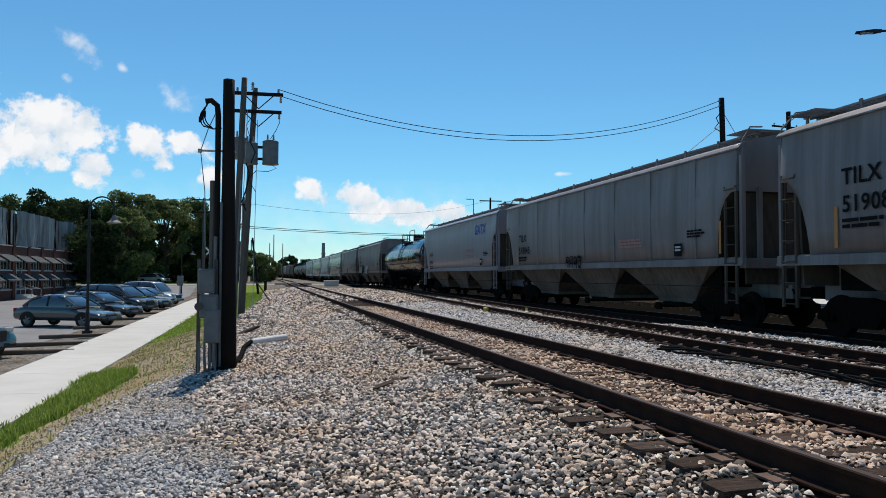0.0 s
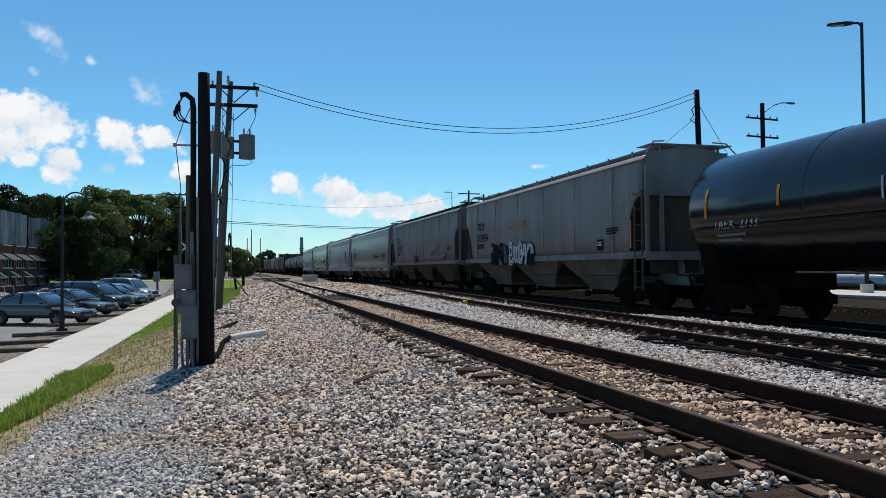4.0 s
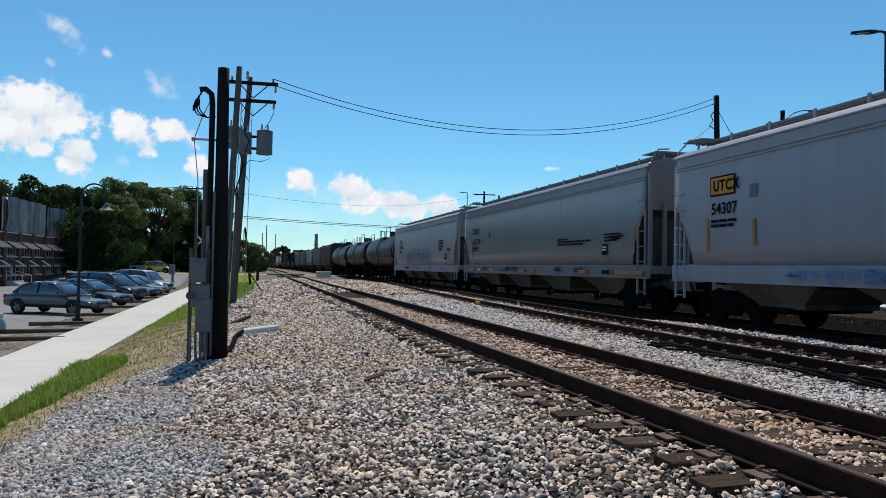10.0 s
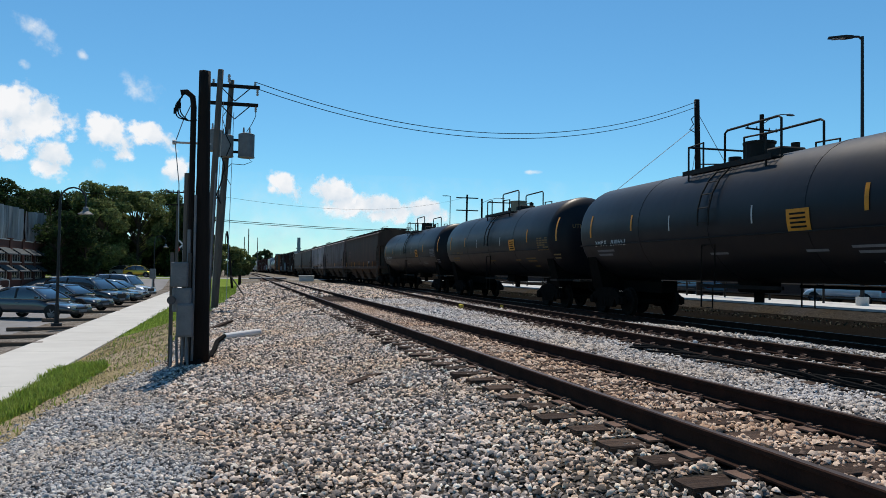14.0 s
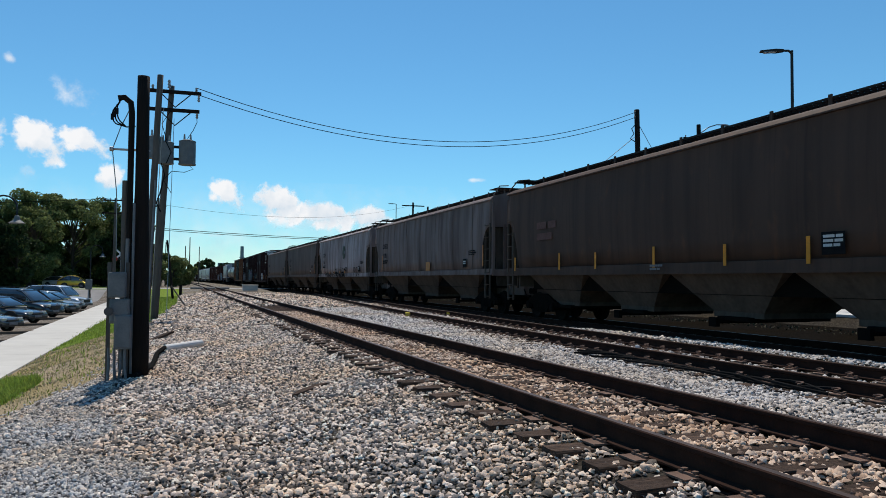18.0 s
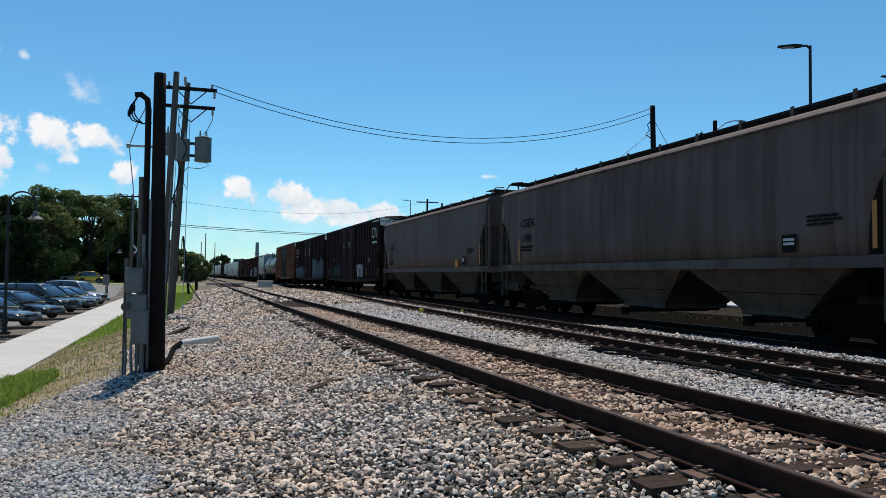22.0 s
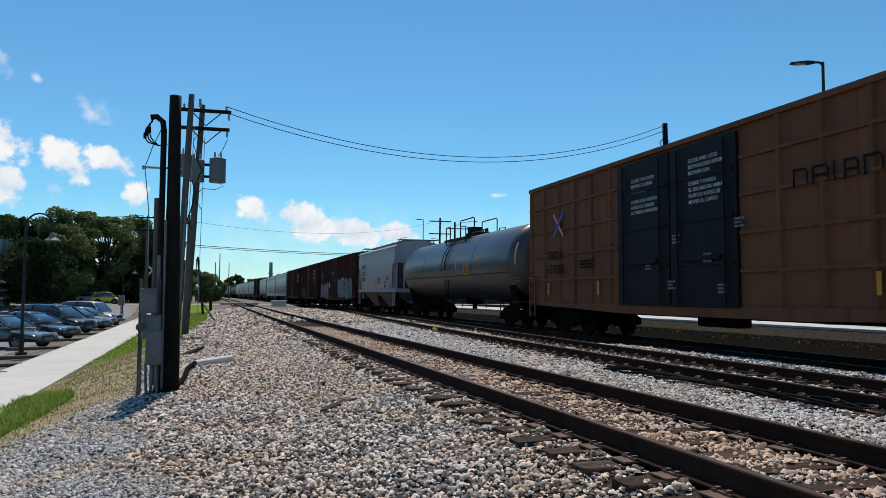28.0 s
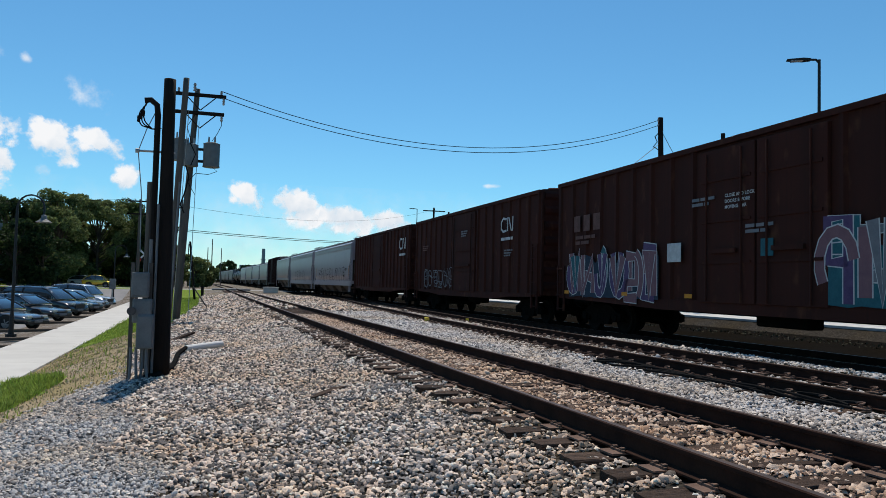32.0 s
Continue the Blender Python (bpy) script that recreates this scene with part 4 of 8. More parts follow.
    for x in (-0.55, 0.6):
        tube(bm, [(x, 0.6, z - 0.1), (x, 0.6, z + 0.74), (x, 0.5, z + 0.8), (x, -1.35, z + 0.8), (x, -1.45, z + 0.74), (x, -1.45, z - 0.1)], 0.03)
    part("safety_hoop", bm, M_DARK, car)
    bm = bmesh.new()
    box(bm, -0.36, 0.36, -1.2, -0.62, z - 0.1, z + 0.16, 0.04)
    part("relief_valve", bm, M_DARK, car)
    bm = bmesh.new()
    rod(bm, (0, 0, z - 0.1), (0, 0, z + 0.4), 0.36, n=18)
    rod(bm, (0, 0, z + 0.4), (0, 0, z + 0.45), 0.39, n=18)
    part("valve_housing", bm, white_top or M_DARK, car)
    bm = bmesh.new()
    rod(bm, (0, 0.95, z - 0.1), (0, 0.95, z + 0.22), 0.16, n=10)
    rod(bm, (0.25, -0.95, z - 0.1), (0.25, -0.95, z + 0.3), 0.1, n=8)
    part("manway", bm, M_DARK, car)
    bm = bmesh.new()                      # ladder that follows the shell
    for y in (-0.22, 0.22):
        tube(bm, [(-(R + 0.1) * math.cos(a), y, cz + (R + 0.1) * math.sin(a)) for a in (-0.1, 0.15, 0.4, 0.65, 0.9, 1.1)], 0.022)
    for k in range(6):
        a = -0.05 + 1.1 * k / 5
        p = (-(R + 0.1) * math.cos(a), cz + (R + 0.1) * math.sin(a))
        rod(bm, (p[0], -0.22, p[1]), (p[0], 0.22, p[1]), 0.016, n=5)
    part("ladder", bm, M_DARK, car)
    bm = bmesh.new()
    for x in (-1.0, 1.0):
        tube(bm, [(x * 1.5, -h + 0.6, cz - 0.45), (x * 1.5, h - 0.6, cz - 0.45)], 0.02)
    part("grab_rail", bm, M_DARK, car)
    bm = bmesh.new()
    box(bm, -0.35, 0.35, -0.4, 0.4, 0.86, 1.25, 0.05)
    rod(bm, (0, 0, 0.62), (0, 0, 0.9), 0.12)
    part("bottom_outlet", bm, M_TRUCK, car)
    for s in (1, -1):
        attach("coupler", COUPLER, car, pose(0, s * (L / 2 - 0.62), 0, 0, 0, 0 if s > 0 else 180))
    return car, h, cz, R


# ---- boxcar ----
BOXP = {}


def box_car(L, paint, label, top=4.9, posts=22, doors=None, door_at=(-1.5, 1.5), trim=None, rails=False, plug=True):
    car = thing("boxcar", label, "freight car", "freight train cars")
    a = L / 2 - 0.7
    w, zb = 1.5, 1.0
    key = (round(L, 1), top, paint.name)
    if key not in BOXP:
        bm = bmesh.new()
        pr = [(-w, zb), (-w, top - 0.06), (-w + 0.05, top), (0, top + 0.12), (w - 0.05, top), (w, top - 0.06), (w, zb)]
        loft(bm, [[(x, y, z) for x, z in pr] for y in (-a, a)])
        body = simple_from(bm, "body", paint)
        post = simple_mesh("side_post", lambda b: loft(b, [[(0.0, -0.09, z), (-0.07, -0.045, z), (-0.07, 0.045, z), (0.0, 0.09, z)] for z in (zb + 0.06, top - 0.12)]), paint)

        def fill_end(b):
            loft(b, [[(x, 0, -0.16), (x, 0.07, -0.06), (x, 0.07, 0.06), (x, 0, 0.16)] for x in (-w + 0.12, w - 0.12)])
        end = (simple_mesh("end_rib", fill_end, paint), simple_mesh("corner_post", lambda b: box(b, -0.04, 0.04, 0, 0.09, zb, top - 0.05), paint))

        def fill_sill(b):
            loft(b, [[(x, -a, zb + 0.06), (x, -a, zb - 0.04), (x, -a + 2.6, zb - 0.1), (x, -3.4, zb - 0.2), (x, 3.4, zb - 0.2), (x, a - 2.6, zb - 0.1), (x, a, zb - 0.04), (x, a, zb + 0.06)] for x in (-0.05, 0.03)])
            box(b, -0.09, 0.05, -a, a, top - 0.14, top - 0.02)
        sill = simple_mesh("side_sill", fill_sill, paint)

        def fill_floor(b):
            box(b, -0.35, 0.35, -a + 0.2, a - 0.2, 0.72, 1.0)
            for y in np.linspace(-a + 2, a - 2, 9):
                box(b, -1.4, 1.4, y - 0.06, y + 0.06, 0.82, 1.0)
            box(b, -1.0, -0.6, -0.8, 0.7, 0.55, 0.95, 0.04)
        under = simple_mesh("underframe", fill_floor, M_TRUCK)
        roofrib = simple_mesh("roof_panel", lambda b: [loft(b, [[(x, y - 0.05, top + 0.02 + 0.1 * (1 - abs(x) / w)), (x, y, top + 0.07 + 0.1 * (1 - abs(x) / w)), (x, y + 0.05, top + 0.02 + 0.1 * (1 - abs(x) / w))] for x in (-w + 0.4, 0, w - 0.4)]) for y in np.linspace(-a + 0.3, a - 0.3, 17)], paint)
        BOXP[key] = (body, post, end, sill, under, roofrib)
    body, post, end, sill, under, roofrib = BOXP[key]
    attach("body", body, car)
    attach("underframe", under, car)
    attach("roof_panel", roofrib, car)
    for sx in (-1, 1):
        m = pose(sx * w, 0, 0, 0, 0, 0 if sx < 0 else 180)
        attach("side_sill", sill, car, m)
        for i in range(posts):
            y = -a + 0.12 + (2 * a - 0.24) * i / (posts - 1)
            if door_at[0] - 0.1 < y * (1 if sx < 0 else -1) < door_at[1] + 0.1:
                continue
            attach("side_post", post, car, pose(sx * w, y, 0, 0, 0, 0 if sx < 0 else 180))
        d0, d1 = door_at
        nd = 2 if d1 - d0 > 3.3 else 1
        for k in range(nd):
            y0, y1 = d0 + (d1 - d0) * k / nd + 0.03, d0 + (d1 - d0) * (k + 1) / nd - 0.03
            bm = bmesh.new()
            box(bm, -0.09, 0.0, y0, y1, zb + 0.02, top - 0.22, 0.012)
            for j in range(1, 4):
                box(bm, -0.12, -0.07, y0 + 0.1, y1 - 0.1, zb + (top - zb) * j / 4 - 0.03, zb + (top - zb) * j / 4 + 0.03)
            box(bm, -0.17, -0.1, y0 + 0.5, y1 - 0.5, zb + 1.1, zb + 1.2)
            o = part("door", bm, doors or paint, car)
            o.matrix_local = m
            for yy in (y0 + 0.35, y1 - 0.35):
                bm = bmesh.new()
                rod(bm, (-0.14, yy, zb + 0.05), (-0.14, yy, top - 0.3), 0.025, n=6)
                part("lock_rod", bm, doors or paint, o)
    if rails:
        for sx in (-1, 1):
            for k in (1, 2, 3, 4):
                z = zb + (top - zb) * k / 5
                for y0, y1 in ((-a, door_at[0]), (door_at[1], a)):
                    bm = bmesh.new()
                    box(bm, -0.075, 0.0, y0 + 0.03, y1 - 0.03, z - 0.035, z + 0.035)
                    o = part("side_rail", bm, paint, car)
                    o.matrix_local = pose(sx * w, 0, 0, 0, 0, 0 if sx < 0 else 180)
    for s in (1, -1):
        for k in range(7):
            attach("end_rib", end[0], car, pose(0, s * a, zb + 0.3 + (top - zb - 0.5) * k / 6, 0, 0, 0 if s > 0 else 180))
        for x in (-w + 0.03, w - 0.03):
            attach("corner_post", end[1], car, pose(x, s * a, 0, 0, 0, 0 if s > 0 else 180))
        if trim:
            bm = bmesh.new()
            box(bm, -w + 0.02, w - 0.02, 0.02, 0.1, top - 0.5, top - 0.03)
            o = part("end_stripe", bm, trim, car, "white painted band")
            o.matrix_local = pose(0, s * a, 0, 0, 0, 0 if s > 0 else 180)
    add_ends(car, L, [(sx * 1.58, sy * (a - 0.3), 1.4 if sx * sy < 0 else 2.2, 0.55, 0) for sx in (-1, 1) for sy in (-1, 1)], paint)
    for sy in (-1, 1):
        add_truck(car, sy * (L / 2 - 2.6))
    return car, a

# ---- the freight train: cars listed from the front to the rear ----
P_TILX = car_paint("light_grey_grimy_paint", (0.225, 0.201, 0.197), (0.092, 0.071, 0.061), 0.6, rust_amount=0.3)
P_PALE = car_paint("pale_grey_paint", (0.257, 0.242, 0.268), (0.156, 0.138, 0.138), 0.4, rough=0.35, spec=0.6, rust_amount=0.08)
P_GREY = car_paint("dusty_grey_paint", (0.164, 0.150, 0.159), (0.086, 0.073, 0.071), 0.5, rust_amount=0.12)
P_SHINY = car_paint("smooth_grey_paint", (0.208, 0.193, 0.206), (0.156, 0.137, 0.137), 0.3, rough=0.27, spec=0.75, rust_amount=0.03)
P_WHITE = car_paint("off_white_paint", (0.312, 0.294, 0.331), (0.218, 0.201, 0.214), 0.3, rough=0.35, spec=0.6, rust_amount=0.05)
P_BROWN = car_paint("brown_grimed_paint", (0.085, 0.05, 0.036), (0.040, 0.025, 0.019), 0.65, spec=0.15, rough=0.7, rust_amount=0.3)
P_CGEX = car_paint("grey_paint_under_brown_grime", (0.208, 0.164, 0.152), (0.071, 0.045, 0.037), 0.75, spec=0.15, rough=0.7, rust_amount=0.25)
P_CGEX_W = car_paint("faded_white_paint_under_grime", (0.395, 0.347, 0.347), (0.088, 0.050, 0.037), 0.8, spec=0.15, rough=0.7, rust_amount=0.4)
P_CGEX_D = car_paint("dark_taupe_grimed_paint", (0.140, 0.104, 0.092), (0.057, 0.040, 0.034), 0.75, spec=0.15, rough=0.7, rust_amount=0.25)
P_TANK = car_paint("glossy_black_tank_paint", (0.005, 0.006, 0.008), (0.012, 0.011, 0.010), 0.35, rough=0.16, spec=0.55, rust_amount=0.02)
P_TANK_D = car_paint("dull_black_tank_paint", (0.007, 0.0075, 0.011), (0.012, 0.010, 0.010), 0.45, rough=0.44, spec=0.24, rust_amount=0.03)
P_TANK_G = car_paint("dark_slate_tank_paint", (0.034, 0.037, 0.043), (0.042, 0.043, 0.047), 0.5, rough=0.38, spec=0.7, rust_amount=0.02)
P_MAROON = car_paint("maroon_boxcar_paint", (0.026, 0.0095, 0.0095), (0.017, 0.009, 0.008), 0.55, rough=0.75, spec=0.1, rust_amount=0.2)
P_CGEX_T = car_paint("taupe_dusty_paint", (0.151, 0.112, 0.099), (0.078, 0.054, 0.046), 0.6, spec=0.15, rough=0.7, rust_amount=0.15)
P_RED = car_paint("oxide_red_boxcar_paint", (0.058, 0.018, 0.0125), (0.032, 0.014, 0.011), 0.6, rough=0.8, spec=0.1, rust_amount=0.3)
P_TAN = car_paint("ochre_boxcar_paint", (0.19, 0.074, 0.034), (0.09, 0.037, 0.021), 0.65, rough=0.7, spec=0.12, rust_amount=0.15)
P_DOOR = car_paint("black_door_paint", (0.006, 0.006, 0.008), (0.014, 0.012, 0.011), 0.4, rough=0.6, spec=0.15, rust_amount=0.05)
M_TEAL = mat("teal_spray", (0.018, 0.09, 0.11), (0.035, 0.14, 0.16), 0.7, scale=6, bump=0)
M_VIOLET = mat("violet_spray", (0.075, 0.045, 0.11), (0.125, 0.08, 0.16), 0.7, scale=6, bump=0)
M_DUSK = mat("dusky_blue_spray", (0.018, 0.03, 0.05), (0.03, 0.05, 0.075), 0.7, scale=6, bump=0)
M_PINK = mat("rose_spray", (0.17, 0.085, 0.10), (0.23, 0.12, 0.13), 0.7, scale=6, bump=0)
M_PALEBLUE = mat("pale_blue_spray", (0.15, 0.22, 0.29), (0.22, 0.27, 0.33), 0.7, scale=6, bump=0)
M_SPRAYGREY = mat("grey_spray", (0.14, 0.14, 0.15), (0.21, 0.21, 0.22), 0.7, scale=6, bump=0)
M_GREENLOGO = mat("faded_green_emblem", (0.035, 0.06, 0.04), (0.09, 0.10, 0.075), 0.7, scale=6, bump=0)
M_FADEDGREY = mat("ghost_lettering", (0.19, 0.15, 0.13), (0.15, 0.13, 0.12), 0.9, scale=5, bump=0)
M_TANDOME = mat("tan_dome_paint", (0.36, 0.29, 0.2), (0.25, 0.2, 0.14), 0.7, scale=4)
M_FADED = mat("faded_lettering", (0.17, 0.09, 0.075), (0.1, 0.05, 0.04), 0.8, scale=5, bump=0)
M_BLUESPRAY = mat("washed_blue_spray", (0.10, 0.20, 0.38), (0.2, 0.3, 0.45), 0.7, scale=6, bump=0)

HEAD_SIDE = Matrix(((1, 0, 0, 0), (0, 0, -1, 0), (0, 1, 0, 0), (0, 0, 0, 1)))
SPEED, GAIN = 13.2416, 0.0268       # metres a second at 16 s, and its slow change
ARC_Y = np.arange(-470.0, 561.0, 1.0)
ARC_X = np.array([track_3(y) for y in ARC_Y])
ARC_S = np.concatenate([[0], np.cumsum(np.hypot(np.diff(ARC_X), np.diff(ARC_Y)))])
ARC_S -= np.interp(0.0, ARC_Y, ARC_S)
TRAIN = []           # car, place of its middle along the track at 16 s, half the distance between its trucks


def couple(car, s0, s1):
    TRAIN.append((car, (s0 + s1) / 2 + 0.65, (s1 - s0) / 2 - 2.35))


def car_pose(s, half):
    a, b = [Vector((np.interp(v, ARC_S, ARC_X), np.interp(v, ARC_S, ARC_Y), 0)) for v in (s - half, s + half)]
    c, d = (a + b) / 2, b - a
    return pose(c.x, c.y, RAIL_3, 0, 0, math.degrees(math.atan2(-d.x, d.y)))


def hopper_marks(car, a, mark, number, seed, ink=None, big=0.32, y_in=1.35, z=3.0, stripes=M_ORANGE, w=1.6):
    """Reporting marks, weight lines, test panel and reflector stripes on the near side."""
    ink = ink or M_INK
    x = -w - 0.012
    if mark:
        lettering(car, mark, big, x, a - y_in, z, ink, "reporting_mark", 0.008)
    if number:
        lettering(car, number, big, x, a - y_in, z - 0.52, ink, "car_number", 0.008)
        bars(car, [1.0, 0.9], x, a - y_in, z - 0.72, 0.07, ink, seed=seed)
    bars(car, [0.7, 0.8, 0.6], x, -a + 2.9, 2.4, 0.045, ink, seed=seed + 1)
    patch(car, x, -a + 3.52, -a + 3.16, 1.78, 2.12, M_INK, "test_panel", "black test-record panel")
    bars(car, [0.28, 0.28], x - 0.006, -a + 3.48, 2.0, 0.05, M_CHALK, seed=seed + 2, blocks=False)
    for y in (a - y_in + 0.22, -a + 1.5):
        patch(car, x + 0.01, y, y - 0.09, 1.8, 2.6, stripes, "reflector_stripe", "orange reflective stripe")


def make_train():
    # dirty light-grey hopper leading, out of view, added for its shadow and reflection
    c, a = hopper_car(18.6, P_TILX, "grimy light grey covered hopper car at the front, unseen, added for its shadow")
    hopper_marks(c, a, "TILX", "", 1)
    couple(c, -231.4, -212.8)
    c, a = hopper_car(18.6, P_TILX, "grimy light grey covered hopper car with black lettering", sill=0.16)
    hopper_marks(c, a, "TILX", "519082", 2, big=0.32)
    couple(c, -212.8, -194.2)
    c, a = hopper_car(18.8, P_TILX, "streaked light grey covered hopper car with rust patches", seams=7)
    hopper_marks(c, a, "TILX", "518845", 3, big=0.3, z=2.7)
    bars(c, [1.5, 1.5, 1.5], -1.61, 0.2 - a * 0.25, 2.3, 0.08, M_REDINK, seed=3)
    spray(c, -1.6, a * 0.1, a * 0.1 + 1.4, 1.5, 1.95, 4, [M_INK], M_INK, 5, thin=True)
    couple(c, -194.2, -175.4)
    c, a = hopper_car(17.9, P_PALE, "pale grey covered hopper car with a blue company mark")
    hopper_marks(c, a, "GACX", "55408", 4, big=0.24, z=2.5)
    lettering(c, "GATX", 0.5, -1.585, -a + 4.6, 3.4, M_BLUE, "company_mark", 0.02, 0.2)
    bars(c, [1.7, 1.7, 0, 1.2, 1.5], -1.61, -a + 6.3, 2.6, 0.09, M_REDINK, seed=4)
    couple(c, -175.4, -157.5)
    c, h, cz, R = tank_car(18.0, P_TANK, "glossy black tank car with yellow and white labels")
    tank_marks(c, h, cz, R, "TAEX  2733", 5)
    couple(c, -157.5, -139.5)
    c, a = hopper_car(18.5, P_TILX, "light grey covered hopper car with black and white graffiti", seams=6)
    hopper_marks(c, a, "TILX", "518954", 6, big=0.36)
    spray(c, -1.6, 0.2, 3.0, 1.4, 2.3, 5, [M_CHALK], M_INK, 11)
    spray(c, -1.6, 3.1, 5.2, 1.4, 2.3, 4, [M_SPRAYGREY, M_INK], M_INK, 12)
    bars(c, [2.2, 2.2, 2.2, 2.2], -1.62, a - 5.4, 3.1, 0.13, M_REDINK, seed=7)
    couple(c, -139.5, -121.0)
    c, a = hopper_car(18.6, P_GREY, "dull grey covered hopper car with faded orange stripes", seams=8)
    hopper_marks(c, a, "TILX", "519189", 8, big=0.36)
    spray(c, -1.6, 1.0, 2.3, 1.55, 2.1, 4, [M_INK], M_INK, 13, thin=True)
    patch(c, -1.615, -a + 2.1, -a + 1.96, 2.05, 2.75, M_ORANGE, "reflector_patch", "faded orange reflector patch")
    bars(c, [1.6, 1.4, 1.6, 1.5, 1.2, 1.4], -1.615, -2.2, 2.5, 0.09, M_FADEDGREY, seed=63)
    bars(c, [1.4, 1.4, 1.4, 1.0], -1.62, -a + 6.6, 2.6, 0.1, M_REDINK, seed=9)
    couple(c, -121.0, -102.4)
    c, a = hopper_car(20.8, P_SHINY, "smooth grey covered hopper car with a deep side sill", bays=4, sill=0.34, top=4.42)
    hopper_marks(c, a, "SOXX", "620704", 10, big=0.31, y_in=1.1)
    lettering(c, "DO NOT HAMMER ON CAR", 0.085, -1.665, -1.2, 1.2, M_INK, "stencil", 0.004)
    for y, w, m in ((a - 0.9, 0.8, M_ORANGE), (a - 2.2, 0.5, M_CHALK), (a - 4.2, 0.6, M_ORANGE), (a - 8.4, 0.6, M_ORANGE), (0.2, 0.5, M_ORANGE), (-4.6, 0.6, M_ORANGE), (-a + 3.4, 0.5, M_INK), (-a + 2.5, 1.7, M_ORANGE)):
        patch(c, -1.665, y, y - w, 1.17, 1.29, m, "sill_label")
    for y in (a - 3.2, a - 6.6, 2.4, -2.4, -a + 5.6):
        bars(c, [0.7, 0.6, 0.7], -1.665, y, 1.33, 0.035, M_INK, seed=int(y * 7))
    bars(c, [0.9, 2.8, 2.2], -1.615, -2.6, 2.35, 0.07, M_INK, seed=61)
    bars(c, [0.9, 1.0, 0.8], -1.615, -6.4, 2.4, 0.06, M_INK, seed=62)
    patch(c, -1.614, a - 3.7, a - 4.0, 2.75, 3.05, M_SPRAYGREY, "class_mark")
    couple(c, -102.4, -81.6)
    c, a = hopper_car(20.8, P_WHITE, "off-white covered hopper car with a yellow logo panel", bays=4, sill=0.36, top=4.42)
    patch(c, -1.612, a - 1.2, a - 2.2, 3.12, 3.6, M_INK, "logo_panel", "yellow and black logo panel")
    patch(c, -1.618, a - 1.24, a - 2.16, 3.16, 3.56, M_AMBER, "logo_ground")
    lettering(c, "UTCX", 0.26, -1.624, a - 1.34, 3.24, M_INK, "reporting_mark", 0.012)
    patch(c, -1.614, a - 2.75, a - 3.0, 2.98, 3.28, M_SPRAYGREY, "class_mark")
    hopper_marks(c, a, "", "54307", 11, big=0.28, y_in=1.25, z=3.2)
    for y in (a - 2.85, a - 6.9, -1.2):
        patch(c, -1.612, y, y - 0.1, 1.9, 2.5, M_ORANGE, "reflector_stripe", "orange reflective stripe")
    bars(c, [1.3, 1.1, 1.3, 1.2, 1.2, 1.0, 1.0], -1.612, -a + 4.2, 3.0, 0.055, M_INK, seed=12)
    spray(c, -1.6, -3.0, 0.0, 1.4, 1.9, 5, [M_CHALK], M_BLUESPRAY, 14, thin=True)
    spray(c, -1.665, a - 8.0, a - 4.0, 1.12, 1.38, 8, [M_CHALK], M_BLUESPRAY, 15, thin=True)
    couple(c, -81.6, -60.8)
    c, a = hopper_car(20.8, P_SHINY, "smooth grey covered hopper car with deep side sill", bays=4, sill=0.34, top=4.42)
    hopper_marks(c, a, "SOXX", "620774", 13, big=0.31, y_in=1.1)
    lettering(c, "DO NOT HAMMER ON CAR", 0.085, -1.665, a - 5.6, 1.2, M_INK, "stencil", 0.004)
    for y, w, m in ((a - 0.9, 0.8, M_ORANGE), (a - 2.2, 0.5, M_CHALK), (a - 4.2, 0.6, M_ORANGE), (a - 8.4, 0.6, M_ORANGE), (0.2, 0.5, M_ORANGE), (-4.6, 0.6, M_ORANGE), (-a + 3.4, 0.5, M_INK), (-a + 2.5, 1.7, M_ORANGE)):
        patch(c, -1.665, y, y - w, 1.17, 1.29, m, "sill_label")
    for y in (a - 3.2, a - 6.6, 2.4, -2.4, -a + 5.6):
        bars(c, [0.7, 0.6, 0.7], -1.665, y, 1.33, 0.035, M_INK, seed=int(y * 7))
    bars(c, [0.9, 2.8, 2.2], -1.615, -2.6, 2.35, 0.07, M_INK, seed=61)
    bars(c, [0.9, 1.0, 0.8], -1.615, -6.4, 2.4, 0.06, M_INK, seed=62)
    patch(c, -1.614, a - 3.7, a - 4.0, 2.75, 3.05, M_SPRAYGREY, "class_mark")
    couple(c, -60.8, -40.0)
    c, a = hopper_car(20.5, P_WHITE, "off-white covered hopper car with pale blue graffiti", bays=4, sill=0.36, top=4.42)
    patch(c, -1.612, a - 1.9, a - 2.8, 3.05, 3.35, M_SPRAYGREY, "logo_panel")
    hopper_marks(c, a, "", "462581", 14, big=0.32, y_in=1.9, z=3.2)
    spray(c, -1.6, -2.5, 5.2, 1.5, 2.6, 9, [M_BLUESPRAY], M_BLUESPRAY, 16, thin=True)
    spray(c, -1.6, -2.2, 5.0, 1.5, 2.3, 8, [M_BLUESPRAY], M_PALEBLUE, 17, thin=True)
    bars(c, [1.4], -1.67, a - 4.4, 1.2, 0.1, M_INK, seed=15)
    for y in (5.2, 1.0, -2.2, -5.6):
        patch(c, -1.665, y, y - 0.55, 1.16, 1.32, M_BLUESPRAY, "sill_label", "blue-grey sill label")
    bars(c, [1.2, 1.0, 1.1, 0.9, 1.1, 0.8, 0.9], -1.612, -a + 5.0, 2.9, 0.07, M_INK, seed=18)
    for y in (-a + 2.6, -a + 1.2, a - 5.0, 0.3):
        patch(c, -1.612, y, y - 0.1, 1.5, 2.35, M_ORANGE, "reflector_stripe", "orange reflective stripe")
